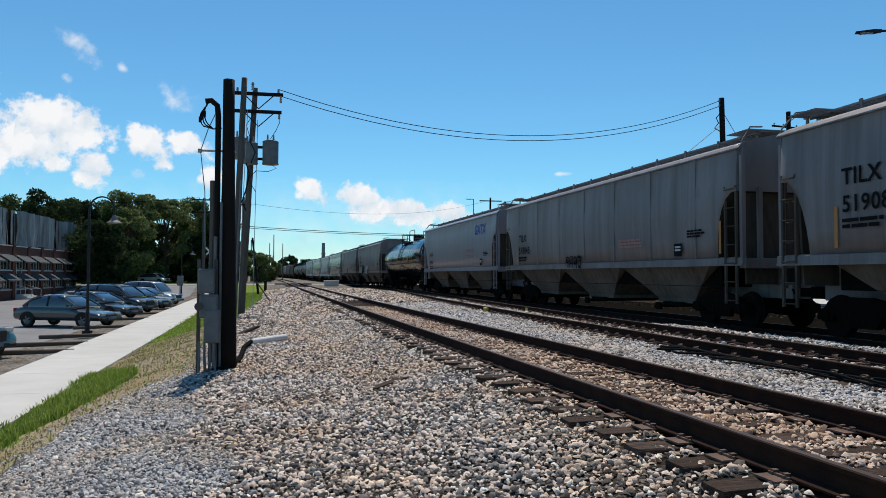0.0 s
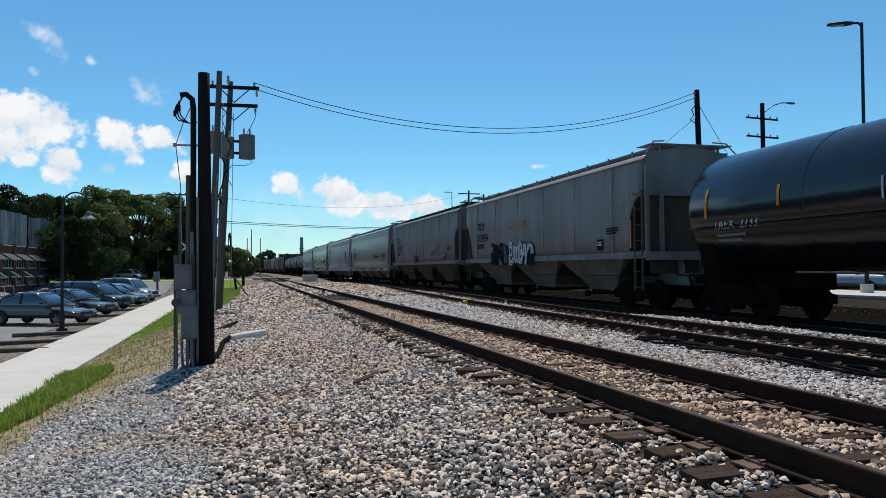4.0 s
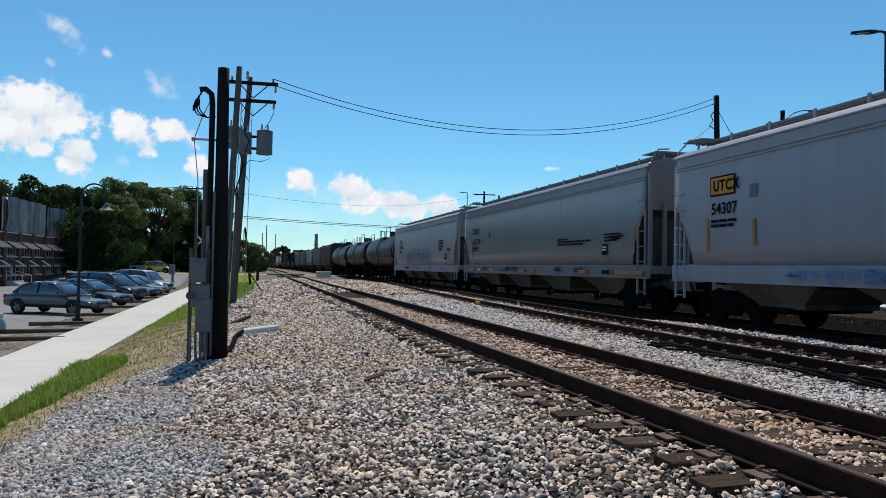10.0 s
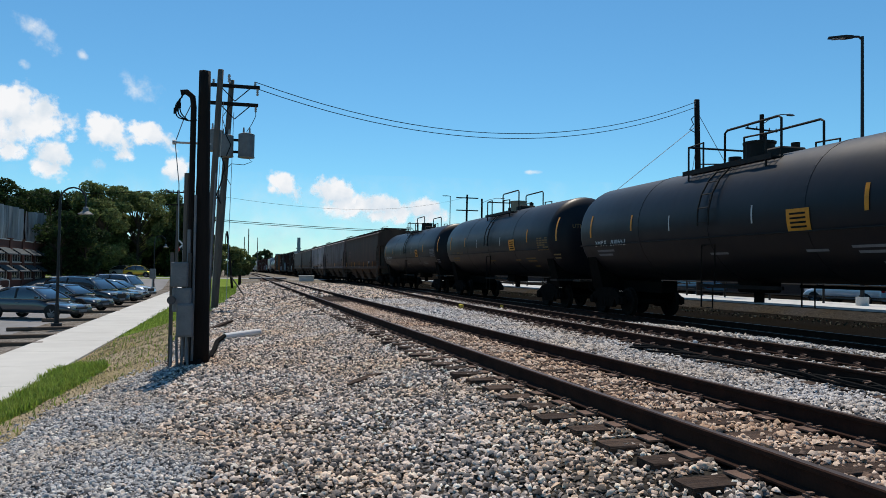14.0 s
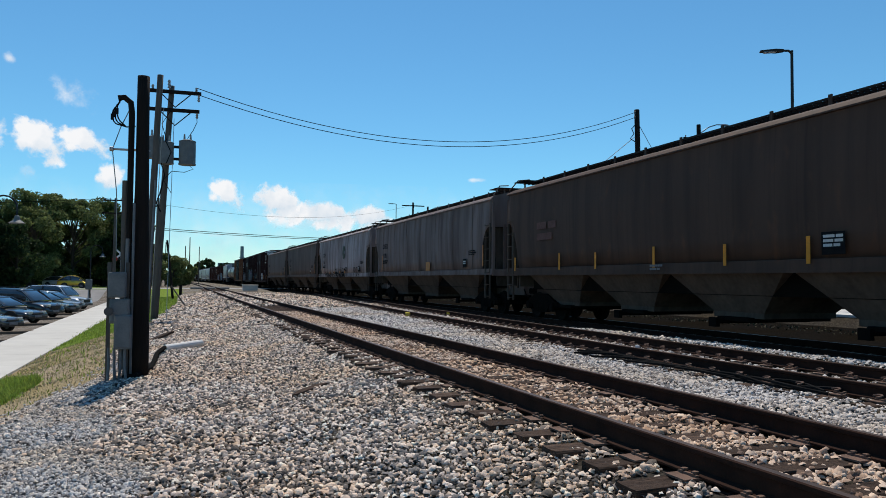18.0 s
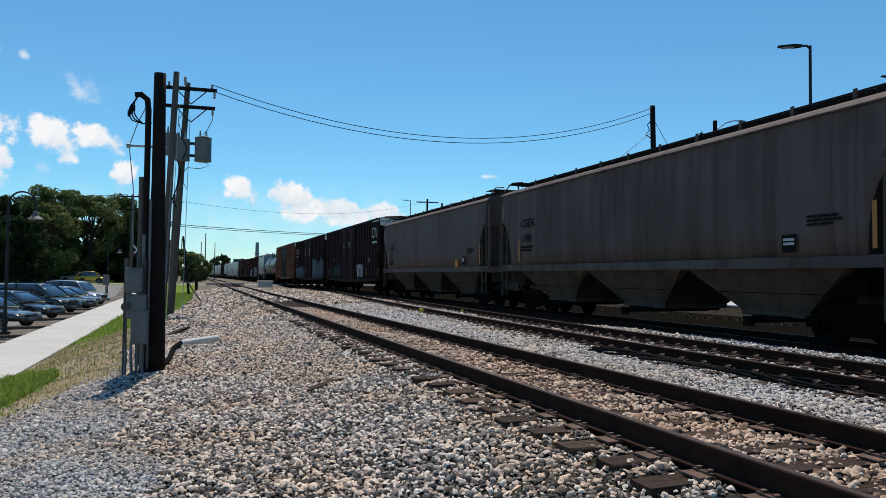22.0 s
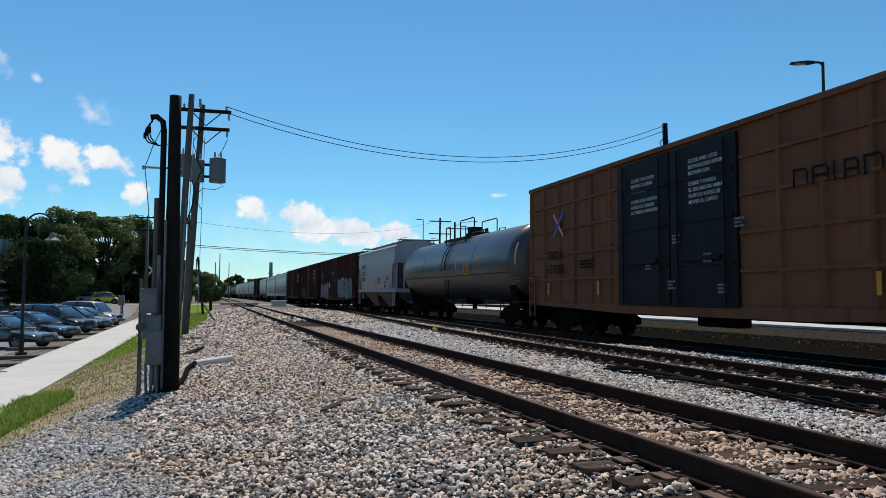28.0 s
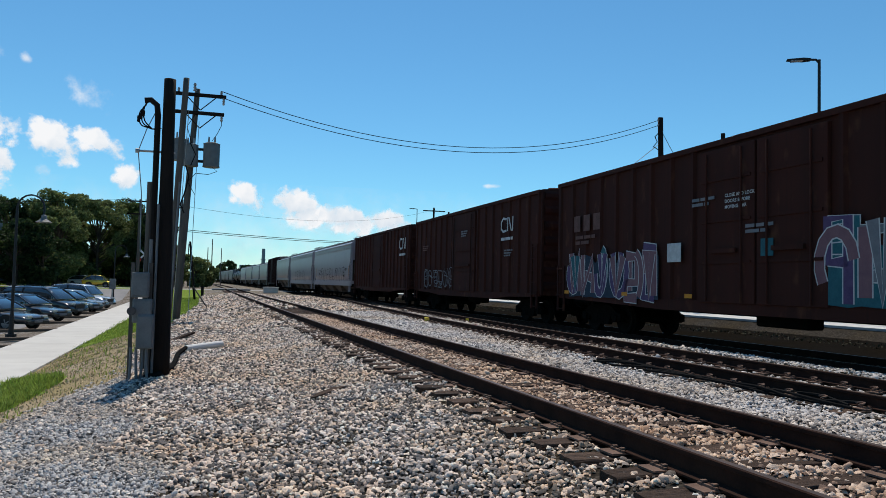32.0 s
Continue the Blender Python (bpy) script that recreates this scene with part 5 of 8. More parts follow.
    couple(c, -40.0, -19.5)
    c, h, cz, R = tank_car(16.6, P_TANK_D, "black tank car with white lettering and yellow panel")
    tank_marks(c, h, cz, R, "SHPX  200652", 16)
    couple(c, -19.5, -2.9)
    c, h, cz, R = tank_car(16.5, P_TANK_D, "dull black tank car with amber stripes and a tan dome", white_top=M_TANDOME)
    tank_marks(c, h, cz, R, "UTLX 647624", 17, M_OLDYELLOW, M_OLDYELLOW)
    couple(c, -2.9, 13.6)
    c, h, cz, R = tank_car(17.8, P_TANK_D, "dull black tank car with white lettering")
    tank_marks(c, h, cz, R, "TILX  199156", 18)
    couple(c, 13.6, 31.4)
    c, a = hopper_car(19.4, P_BROWN, "brown grimed covered hopper car with amber stripes", bays=4, sill=0.2)
    for k, y in enumerate((8.85, 5.65, 3.55, 0.85, -1.65, -3.85, -6.0)):
        patch(c, -1.612, y + 0.045, y - 0.045, 1.6, 2.05 + 0.05 * (k % 2), M_AMBER, "reflector_stripe", "amber reflective stripe")
    patch(c, -1.612, -4.15, -4.65, 1.75, 2.15, M_INK, "test_panel", "black test-record panel")
    bars(c, [0.42, 0.42, 0.36], -1.618, -4.19, 2.05, 0.05, M_CHALK, seed=19)
    bars(c, [0.5, 0.4], -1.615, 1.0, 1.62, 0.05, M_SPRAYGREY, seed=20)
    bars(c, [1.3, 1.1], -1.612, a - 1.9, 2.9, 0.22, M_FADED, seed=21)
    couple(c, 31.4, 50.8)
    c, a = hopper_car(18.7, P_CGEX, "grey covered hopper car stained brown", seams=7, sill=0.16)
    hopper_marks(c, a, "CGEX", "1036", 20, big=0.26)
    patch(c, -1.612, -0.4, -1.0, 1.7, 2.1, M_ORANGE, "label", "orange label")
    couple(c, 50.8, 69.5)
    c, a = hopper_car(18.1, P_CGEX_W, "faded white covered hopper car with a round emblem", sill=0.18)
    hopper_marks(c, a, "CGEX", "1963", 21, big=0.28)
    for r, m, nm, d in ((0.47, M_GREENLOGO, "emblem", 0.0), (0.2, M_SPRAYGREY, "emblem_wedge", 0.004)):
        bm = bmesh.new()
        bm.faces.new([bm.verts.new((-1.614 - d, MARK - 0.6 - (0.22 if d else 0) + r * math.cos(k * 0.3142) * (1.3 if d else 1), 3.15 + r * (0.6 if d else 1) * math.sin(k * 0.3142))) for k in range(20)])
        part(nm, bm, m, c, "faded green round emblem" if not d else "")
    spray(c, -1.6, -5.5, -3.4, 1.5, 2.1, 3, [M_INK], M_INK, 18, thin=True)
    spray(c, -1.6, -1.6, 2.4, 1.45, 2.1, 7, [M_INK], M_INK, 19, thin=True)
    spray(c, -1.6, -1.0, 6.4, 1.42, 1.8, 14, [M_INK], M_INK, 20, thin=True)
    for y in (a - 4.0, a - 5.6, 0.8, -0.8):
        patch(c, -1.616, y, y - 0.3, 1.7, 1.86, M_ORANGE, "label", "orange label")
    couple(c, 69.5, 87.6)
    c, a = hopper_car(18.4, P_CGEX_D, "dark taupe covered hopper car with grime", sill=0.16)
    hopper_marks(c, a, "CGEX", "1340", 22, big=0.28)
    couple(c, 87.6, 106.0)
    c, a = hopper_car(18.3, P_CGEX_T, "dusty taupe covered hopper car", sill=0.16)
    hopper_marks(c, a, "CGEX", "1511", 23, big=0.3, y_in=1.0, z=2.75)
    patch(c, -1.612, -a + 4.4, -a + 4.0, 1.7, 2.0, M_AMBER, "label")
    couple(c, 106.0, 124.3)
    # boxcars
    c, a = box_car(20.4, P_MAROON, "maroon boxcar with white lettering and teal graffiti", top=4.95, posts=24, door_at=(-2.4, 2.4), trim=M_WHITE)
    cn_logo(c, -7.2, 3.75)
    bars(c, [0.7, 0.6, 0.7, 0.5], -1.626, 2.3, 3.6, 0.06, M_SPRAYGREY, seed=25)
    bars(c, [0.8, 0.7, 0.8, 0.6, 0.5], -1.626, 0.3, 3.7, 0.06, M_SPRAYGREY, seed=26)
    bars(c, [0.6, 0.5, 0.6], -1.577, 6.4, 2.6, 0.05, M_SPRAYGREY, seed=27)
    bars(c, [0.7, 0.7, 0.6, 0.7], -1.577, -6.0, 2.4, 0.05, M_SPRAYGREY, seed=28)
    spray(c, -1.58, 2.6, 8.2, 1.2, 2.15, 7, [M_TEAL], M_TEAL, 19, thin=True)
    spray(c, -1.58, -4.6, -2.6, 1.15, 2.05, 3, [M_CHALK, M_SPRAYGREY], M_SPRAYGREY, 20)
    bars(c, [1.7], -1.578, -a + 2.2, 4.72, 0.1, M_CHALK, seed=29, blocks=False)
    ht = lettering(c, "EXCESS HEIGHT CAR", 0.13, 0, 0, 0, M_INK, "stencil", 0.003)
    ht.matrix_local = Matrix.Translation((-1.42, -a - 0.104, 4.95 - 0.3)) @ HEAD_SIDE
    for y in (8.6, 4.4, -5.6, -8.9):
        patch(c, -1.6, y, y - 0.1, 1.3, 1.75, M_AMBER, "reflector_stripe", "amber reflective stripe")
    couple(c, 124.3, 144.7)
    c, a = box_car(20.3, P_MAROON, "maroon boxcar with large blue and violet graffiti", top=4.95, posts=24, door_at=(-2.4, 2.4), trim=M_WHITE)
    cn_logo(c, a - 0.5, 3.58, 1.3)
    lettering(c, "DWC", 0.24, -1.578, a - 0.5, 2.72, M_SPRAYGREY, "reporting_mark", 0.005)
    lettering(c, "794701", 0.24, -1.578, a - 0.5, 2.3, M_SPRAYGREY, "car_number", 0.005)
    for y, rows in ((2.2, ("-IMPORTANT-", "CLOSE THIS", "DOOR BEFORE", "CLOSING", "MAIN DOOR")), (-0.5, ("-IMPORTANT-", "CLOSE THIS", "DOOR BEFORE", "CLOSING", "MAIN DOOR"))):
        for k, line in enumerate(rows):
            lettering(c, line, 0.085, -1.626, y, 3.9 - 0.15 * k, M_CHALK, "stencil", 0.002)
    spray(c, -1.58, 2.6, 9.0, 1.1, 2.15, 9, [M_VIOLET, M_TEAL, M_DUSK], M_PALEBLUE, 21, ground=M_DUSK)
    spray(c, -1.58, -9.0, -2.6, 1.1, 2.8, 6, [M_VIOLET, M_TEAL, M_DUSK], M_PALEBLUE, 22, ground=M_DUSK)
    for y in (6.0, -4.0, 2.0):
        patch(c, -1.6, y, y - 0.1, 1.5, 2.1, M_AMBER, "reflector_stripe", "amber reflective stripe")
    for y in (1.2, -1.2):
        patch(c, -1.626, y, y - 0.14, 2.0, 2.12, M_CHALK, "lock_mark", "small white lock mark")
    couple(c, 144.7, 165.0)
    c, a = box_car(20.5, P_TAN, "ochre boxcar with black double doors", top=5.05, posts=18, doors=P_DOOR, door_at=(-1.6, 3.4), rails=True, trim=M_WHITE)
    for y, z, rows in ((3.3, 4.28, ("CLOSE THIS DOOR", "BEFORE CLOSING", "MAIN DOOR")), (3.3, 3.72, ("CIERRE ESTA PUERTA", "ANTES DE CERRAR", "LA PUERTA PRINCIPAL")),
                       (0.75, 4.4, ("CLOSE AND LOCK", "BOTH DOORS BEFORE", "MOVING CAR")), (0.75, 3.86, ("CIERRE Y PONGA", "EL SEGURO EN AMBAS", "PUERTAS ANTES DE", "MOVER EL CARRO"))):
        for k, line in enumerate(rows):
            lettering(c, line, 0.088, -1.598, y, z - 0.145 * k, M_CHALK, "stencil", 0.002)
    y = -2.6
    for k, w in enumerate((0.34, 0.36, 0.1, 0.28, 0.36, 0.36, 0.34, 0.32, 0.38, 0.4)):       # dark block letters of a company name, as plain strokes
        bm = bmesh.new()
        z = 3.35
        ribbon(bm, [(y, z), (y, z + 0.36)], 0.055, -1.6)
        if w > 0.2:
            ribbon(bm, [(y - 0.02, z + 0.33), (y - w + 0.06, z + 0.33), (y - w, z + 0.26), (y - w, z + 0.05)], 0.05, -1.6005)
            if k % 2:
                ribbon(bm, [(y - 0.02, z + 0.16), (y - w, z + 0.16)], 0.05, -1.601)
        part("lettering", bm, M_INK, c)
        y -= w + 0.14
    lettering(c, "TBOX", 0.3, -1.6, a - 0.9, 2.45, M_INK, "reporting_mark", 0.006)
    lettering(c, "639085", 0.3, -1.6, a - 0.9, 2.0, M_INK, "car_number", 0.006)
    for z, m in ((3.2, M_REDINK), (3.2, M_BLUE)):                     # crossed red and blue emblem
        bm = bmesh.new()
        e = 1 if m is M_BLUE else -1
        ribbon(bm, [(a - 1.4, z), (a - 2.1, z + 0.75)] if e > 0 else [(a - 1.4, z + 0.75), (a - 2.1, z)], 0.12, -1.598 - 0.002 * e)
        part("emblem", bm, m, c)
    bars(c, [0.9, 0.8, 0.9], -1.577, a - 3.2, 2.3, 0.06, M_INK, seed=35)
    bars(c, [0.8, 0.9, 0.9, 0.7], -1.577, -a + 3.0, 2.5, 0.06, M_INK, seed=36)
    for yy, z in ((2.6, 2.1), (1.6, 1.6), (1.4, 2.7), (0.2, 2.2), (-0.3, 1.5), (-0.9, 2.9)):
        bars(c, [0.3, 0.22, 0.3], -1.626, yy, z, 0.05, M_SPRAYGREY, seed=int(yy * 10), name="label")
    for yy in (8.6, 5.2, -4.4, -8.2):
        patch(c, -1.6, yy, yy - 0.1, 1.3, 1.7, M_AMBER, "reflector_stripe", "amber reflective stripe")
    couple(c, 165.0, 185.5)
    c, h, cz, R = tank_car(18.7, P_TANK_G, "slate grey tank car with a yellow label", R=1.55)
    tank_marks(c, h, cz, R, "UTLX 666944", 35, M_OLDYELLOW, M_OLDYELLOW)
    couple(c, 185.5, 204.2)
    c, a = hopper_car(12.8, P_WHITE, "short off-white two-bay covered hopper car", bays=2, sill=0.16)
    hopper_marks(c, a, "MWCX", "301727", 36, big=0.32, y_in=0.95, z=3.15)
    for y, z in ((a - 3.0, 1.8), (a - 5.2, 1.85), (-0.6, 1.85)):
        patch(c, -1.615, y, y - 0.07, z, z + 0.45, M_FADEDGREY, "reflector_stripe", "worn reflective stripe")
    bars(c, [1.0, 1.1, 0.9, 1.0], -1.615, -0.2, 2.35, 0.06, M_FADEDGREY, seed=71)
    couple(c, 204.2, 217.0)
    c, a = box_car(19.7, P_RED, "oxide red boxcar with colourful graffiti", top=4.62, posts=22, door_at=(-1.9, 1.9))
    for k in range(3):                       # faded company letters as plain blocks
        patch(c, -1.577, a - 0.5 - 0.6 * k, a - 0.88 - 0.6 * k, 2.98, 3.46, M_FADED, "lettering")
    bars(c, [1.2, 0.9], -1.577, a - 0.6, 2.75, 0.1, M_FADED, seed=38)
    spray(c, -1.58, 4.1, 8.9, 1.05, 2.4, 6, [M_TEAL, M_VIOLET, M_PINK], M_CHALK, 24, ground=M_DUSK)
    spray(c, -1.58, -7.8, -1.1, 1.08, 2.65, 8, [M_VIOLET, M_PINK, M_TEAL, M_SPRAYGREY], M_CHALK, 25, ground=M_TEAL)
    for y, z, n in ((2.7, 3.3, 2), (0.9, 2.6, 2)):
        bars(c, [0.8, 0.6, 0.7, 0.5][:n], -1.626, y, z, 0.07, M_SPRAYGREY, seed=39 + n)
    for k, line in enumerate(("CLOSE AND LOCK", "DOORS BEFORE", "MOVING CAR")):
        lettering(c, line, 0.075, -1.63, 1.55, 3.3 - 0.125 * k, M_CHALK, "stencil", 0.002)
    patch(c, -1.6, 3.7, 3.15, 1.95, 2.4, M_CHALK, "placard", "pale placard")
    patch(c, -1.626, 0.45, 0.1, 2.0, 2.35, M_TEAL, "tag", "small teal spray tag")
    for y in (9.2, 5.8, 3.0, -3.4, -8.4):
        patch(c, -1.6, y, y - 0.28, 1.1, 1.2, M_AMBER, "label", "amber label")
    couple(c, 217.5, 237.2)
    c, a = box_car(16.8, P_RED, "oxide red boxcar with white lettering", top=4.62, posts=19, door_at=(-1.5, 1.5))
    cn_logo(c, -3.7, 3.35, 1.2)
    bars(c, [0.8, 0.7, 0.6], -1.577, -4.0, 2.6, 0.08, M_SPRAYGREY, seed=40)
    spray(c, -1.58, 1.8, 6.6, 1.1, 2.1, 6, [M_SPRAYGREY, M_FADED], M_SPRAYGREY, 26, thin=True)
    bars(c, [1.0, 0.9, 0.8], -1.577, a - 0.8, 3.2, 0.1, M_FADED, seed=41)
    bars(c, [0.8, 0.7, 0.6], -1.626, 0.8, 3.6, 0.07, M_SPRAYGREY, seed=42)
    couple(c, 237.2, 254.0)
    c, a = box_car(16.3, P_RED, "faded oxide red boxcar with ribbed sides", top=4.62, posts=19, door_at=(-1.5, 1.5))
    cn_logo(c, -a + 2.6, 3.3)
    couple(c, 254.0, 270.3)
    c, a = hopper_car(20.2, P_WHITE, "off-white covered hopper car with dark graffiti", bays=4, sill=0.34, top=4.42)
    hopper_marks(c, a, "", "", 42)
    spray(c, -1.6, -6.5, 7.0, 1.4, 2.6, 9, [M_SPRAYGREY], M_INK, 27, thin=True)
    couple(c, 270.3, 290.5)
    c, a = hopper_car(20.5, P_WHITE, "off-white covered hopper car with grey graffiti", bays=4, sill=0.34, top=4.42)
    spray(c, -1.6, -4.5, 5.0, 1.4, 2.6, 6, [M_SPRAYGREY], M_SPRAYGREY, 28, thin=True)
    couple(c, 290.5, 311.0)
    c, a = hopper_car(18.0, P_PALE, "pale grey covered hopper car")
    couple(c, 311.0, 329.0)
    c, a = box_car(16.3, P_MAROON, "dark maroon boxcar with ribbed sides", top=4.95, posts=19, door_at=(-1.5, 1.5))
    couple(c, 329.0, 345.3)
    s = 345.3
    for k in range(4):
        c, a = hopper_car(18.6, P_WHITE if k % 2 else P_PALE, "pale covered hopper car far down the line")
        couple(c, s, s + 18.6)
        s += 18.6
    for k in range(2):
        c, h, cz, R = tank_car(16.3, P_TANK_D, "black tank car far down the line")
        couple(c, s, s + 16.3)
        s += 16.3
    for k in range(4):
        c, a = hopper_car(18.6, P_GREY, "grey covered hopper car far down the line")
        couple(c, s, s + 18.6)
        s += 18.6


def cn_logo(c, y, z, k=1.4, www=True):
    """The railway's mark as one plain bent stroke, a thin line of print under it."""
    bm = bmesh.new()
    ribbon(bm, [(y - 0.42 * k, z + 0.38 * k), (y - 0.15 * k, z + 0.42 * k), (y, z + 0.3 * k), (y, z + 0.1 * k), (y - 0.15 * k, z), (y - 0.42 * k, z + 0.02 * k)], 0.072 * k, -1.578)
    ribbon(bm, [(y - 0.5 * k, z), (y - 0.52 * k, z + 0.42 * k), (y - 0.62 * k, z + 0.4 * k), (y - 0.8 * k, z + 0.02 * k), (y - 0.9 * k, z), (y - 0.92 * k, z + 0.44 * k)], 0.072 * k, -1.5785)
    part("logo", bm, M_CHALK, c, "white railway logo")
    if www:
        bars(c, [0.92 * k], -1.578, y, z - 0.28 * k, 0.09 * k, M_CHALK, seed=3)




def on_shell(c, R, cz, y0, y1, z0, z1, material, name, label="", lift=0.012):
    """A label that follows the round of the tank."""
    bm = bmesh.new()
    rows = []
    for i in range(5):
        z = z0 + (z1 - z0) * i / 4
        x = -math.sqrt(max(0.01, R * R - (z - cz) ** 2)) - lift
        rows.append([bm.verts.new((x, y + MARK, z)) for y in (y0, y1)])
    for p, q in zip(rows, rows[1:]):
        bm.faces.new((p[0], p[1], q[1], q[0]))
    return part(name, bm, material, c, label)


def tank_marks(c, h, cz, R, text, seed, ink=None, dim=None):
    ink, dim = ink or M_CHALK, dim or M_SPRAYGREY
    rng = random.Random(seed)
    if text:
        mark = lettering(c, text, 0.22, -math.sqrt(R * R - 0.2) - 0.03, h - 0.9, cz - 0.48, ink, "reporting_mark", 0.005)
        head = attach("head_mark", mark.data, c, Matrix.Translation((-0.8, -h - 0.012, cz + 0.3)) @ HEAD_SIDE @ Matrix.Scale(0.7, 4))
        for k in range(2):
            on_shell(c, R, cz, h - 0.9, h - 2.0 + 0.2 * k, cz - 0.66 - 0.12 * k, cz - 0.60 - 0.12 * k, dim, "stencil")
    p = on_shell(c, R, cz, -2.1, -2.75, cz - 0.45, cz + 0.02, M_AMBER, "placard", "yellow warning placard")
    for k in range(4):
        on_shell(c, R, cz, -2.2, -2.65, cz - 0.1 - 0.09 * k, cz - 0.06 - 0.09 * k, M_INK, "placard_line", lift=0.016)
    for k in range(6):                       # record table: rows of small white print
        y = -h + 2.3
        for w in (0.18, 0.26, 0.2, 0.24):
            if rng.random() < 0.88:
                on_shell(c, R, cz, y, y - w, cz - 0.02 - 0.085 * k - 0.05, cz - 0.02 - 0.085 * k, dim, "stencil")
            y -= w + 0.04
    for y, w, z0, z1, m in ((h - 0.6, 0.1, -0.2, 0.5, M_AMBER), (h - 3.2, 0.08, -0.1, 0.35, M_AMBER), (2.3, 0.05, -0.2, 0.2, M_CHALK), (-1.0, 0.05, -0.2, 0.2, M_CHALK), (-4.1, 0.1, -0.15, 0.35, M_AMBER), (-h + 0.55, 0.12, -0.2, 0.65, M_AMBER)):
        on_shell(c, R, cz, y, y - w, cz + z0, cz + z1, m, "reflector_stripe", "amber reflective stripe" if m is M_AMBER else "pale reflective stripe")
    for y, w, z in ((0.8, 0.7, -0.85), (-2.4, 0.6, -0.85), (-3.6, 1.0, -0.8), (-3.7, 0.9, -0.9), (-h + 3.4, 0.5, -1.1), (-h + 1.0, 0.6, -0.7), (-h + 1.0, 0.5, -0.82)):
        on_shell(c, R, cz, y, y - w, cz + z, cz + z + 0.05, dim, "stencil")


make_train()

# ---- more materials ----
M_GLASS = mat("tinted_car_glass", (0.02, 0.024, 0.028), (0.03, 0.034, 0.04), 0.05, scale=2, bump=0, spec=1.0, coat=1.0)
M_TYRE = mat("tyre_rubber", (0.02, 0.02, 0.02), (0.03, 0.03, 0.03), 0.9)
M_RIM = mat("alloy_rim", (0.22, 0.22, 0.23), (0.12, 0.12, 0.13), 0.45, 0.5)
M_LAMPGLASS = mat("headlight_glass", (0.6, 0.62, 0.64), (0.4, 0.4, 0.42), 0.1, 0.3, bump=0)
M_TAIL = mat("tail_light", (0.35, 0.02, 0.02), (0.25, 0.01, 0.01), 0.2, bump=0)
M_MORTAR = mat("brick_wall_face", (0.13, 0.055, 0.04), (0.085, 0.042, 0.034), 0.95, scale=0.8, fine=9, stretch=(1, 1, 3))
M_TRIMPAINT = mat("pale_painted_trim", (0.5, 0.48, 0.44), (0.4, 0.38, 0.35), 0.7)
M_PLEAT = mat("weathered_metal_cladding", (0.34, 0.335, 0.34), (0.13, 0.12, 0.12), 0.5, 0.25, scale=0.9, fine=8, stretch=(3, 3, 0.15), rnd=0.35)
M_AWNING = mat("grey_green_awning", (0.075, 0.09, 0.095), (0.05, 0.06, 0.065), 0.7, scale=2)
M_BLUEDOOR = mat("dark_blue_door", (0.02, 0.03, 0.10), (0.02, 0.025, 0.07), 0.5)
M_PANE = mat("window_pane", (0.03, 0.04, 0.05), (0.05, 0.06, 0.07), 0.06, bump=0, spec=0.7)
M_BARK = mat("bark", (0.10, 0.075, 0.055), (0.05, 0.04, 0.03), 0.95, scale=3, fine=20, stretch=(3, 3, 0.6), bump=0.6)
# copies of one foliage: sunlit and shaded looks are set by colour
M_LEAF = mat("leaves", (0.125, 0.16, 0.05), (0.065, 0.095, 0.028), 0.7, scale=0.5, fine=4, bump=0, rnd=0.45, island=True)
M_LEAF_SHADE = mat("shaded_leaves", (0.042, 0.068, 0.022), (0.025, 0.045, 0.015), 0.7, scale=0.5, fine=4, bump=0, rnd=0.45, island=True)
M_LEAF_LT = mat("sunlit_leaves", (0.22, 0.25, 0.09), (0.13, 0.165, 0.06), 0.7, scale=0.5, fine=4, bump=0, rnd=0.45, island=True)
M_WEED = mat("withered_weeds", (0.07, 0.06, 0.035), (0.04, 0.04, 0.02), 0.8, scale=0.5, fine=4, bump=0, rnd=0.4, island=True)


def let_through(m, k):
    """Leaves let part of the light through them."""
    N, L = m.node_tree.nodes, m.node_tree.links
    b, out = N["Principled BSDF"], N["Material Output"]
    tr, mix = N.new("ShaderNodeBsdfTranslucent"), N.new("ShaderNodeMixShader")
    mix.inputs[0].default_value = k
    L.new(b.inputs["Base Color"].links[0].from_socket, tr.inputs[0])
    L.new(b.outputs[0], mix.inputs[1])
    L.new(tr.outputs[0], mix.inputs[2])
    L.new(mix.outputs[0], out.inputs[0])


M_BLADE = mat("grass_blades", (0.17, 0.27, 0.035), (0.30, 0.36, 0.08), 0.7, scale=2, fine=9, bump=0, rnd=0.4, island=True)
M_STRAW = mat("dry_grass_blades", (0.50, 0.41, 0.25), (0.38, 0.31, 0.18), 0.85, scale=2, fine=9, bump=0, rnd=0.35, island=True)
for leaf_m in (M_LEAF, M_LEAF_SHADE, M_LEAF_LT, M_BLADE):
    let_through(leaf_m, 0.35)
M_TIMBER = mat("grey_landscape_timber", (0.16, 0.12, 0.09), (0.09, 0.07, 0.055), 0.95, scale=2, fine=14, stretch=(1, 6, 6), bump=0.5)
M_FAR = mat("far_masonry", (0.36, 0.36, 0.36), (0.28, 0.28, 0.29), 0.9, scale=0.2)
M_REDLENS = mat("red_signal", (0.35, 0.03, 0.02), (0.25, 0.03, 0.02), 0.4)
M_PORCELAIN = mat("insulator", (0.25, 0.2, 0.18), (0.4, 0.38, 0.36), 0.2, bump=0)
M_CROSSING = mat("crossing_planks", (0.21, 0.205, 0.195), (0.15, 0.145, 0.14), 0.9, scale=1)


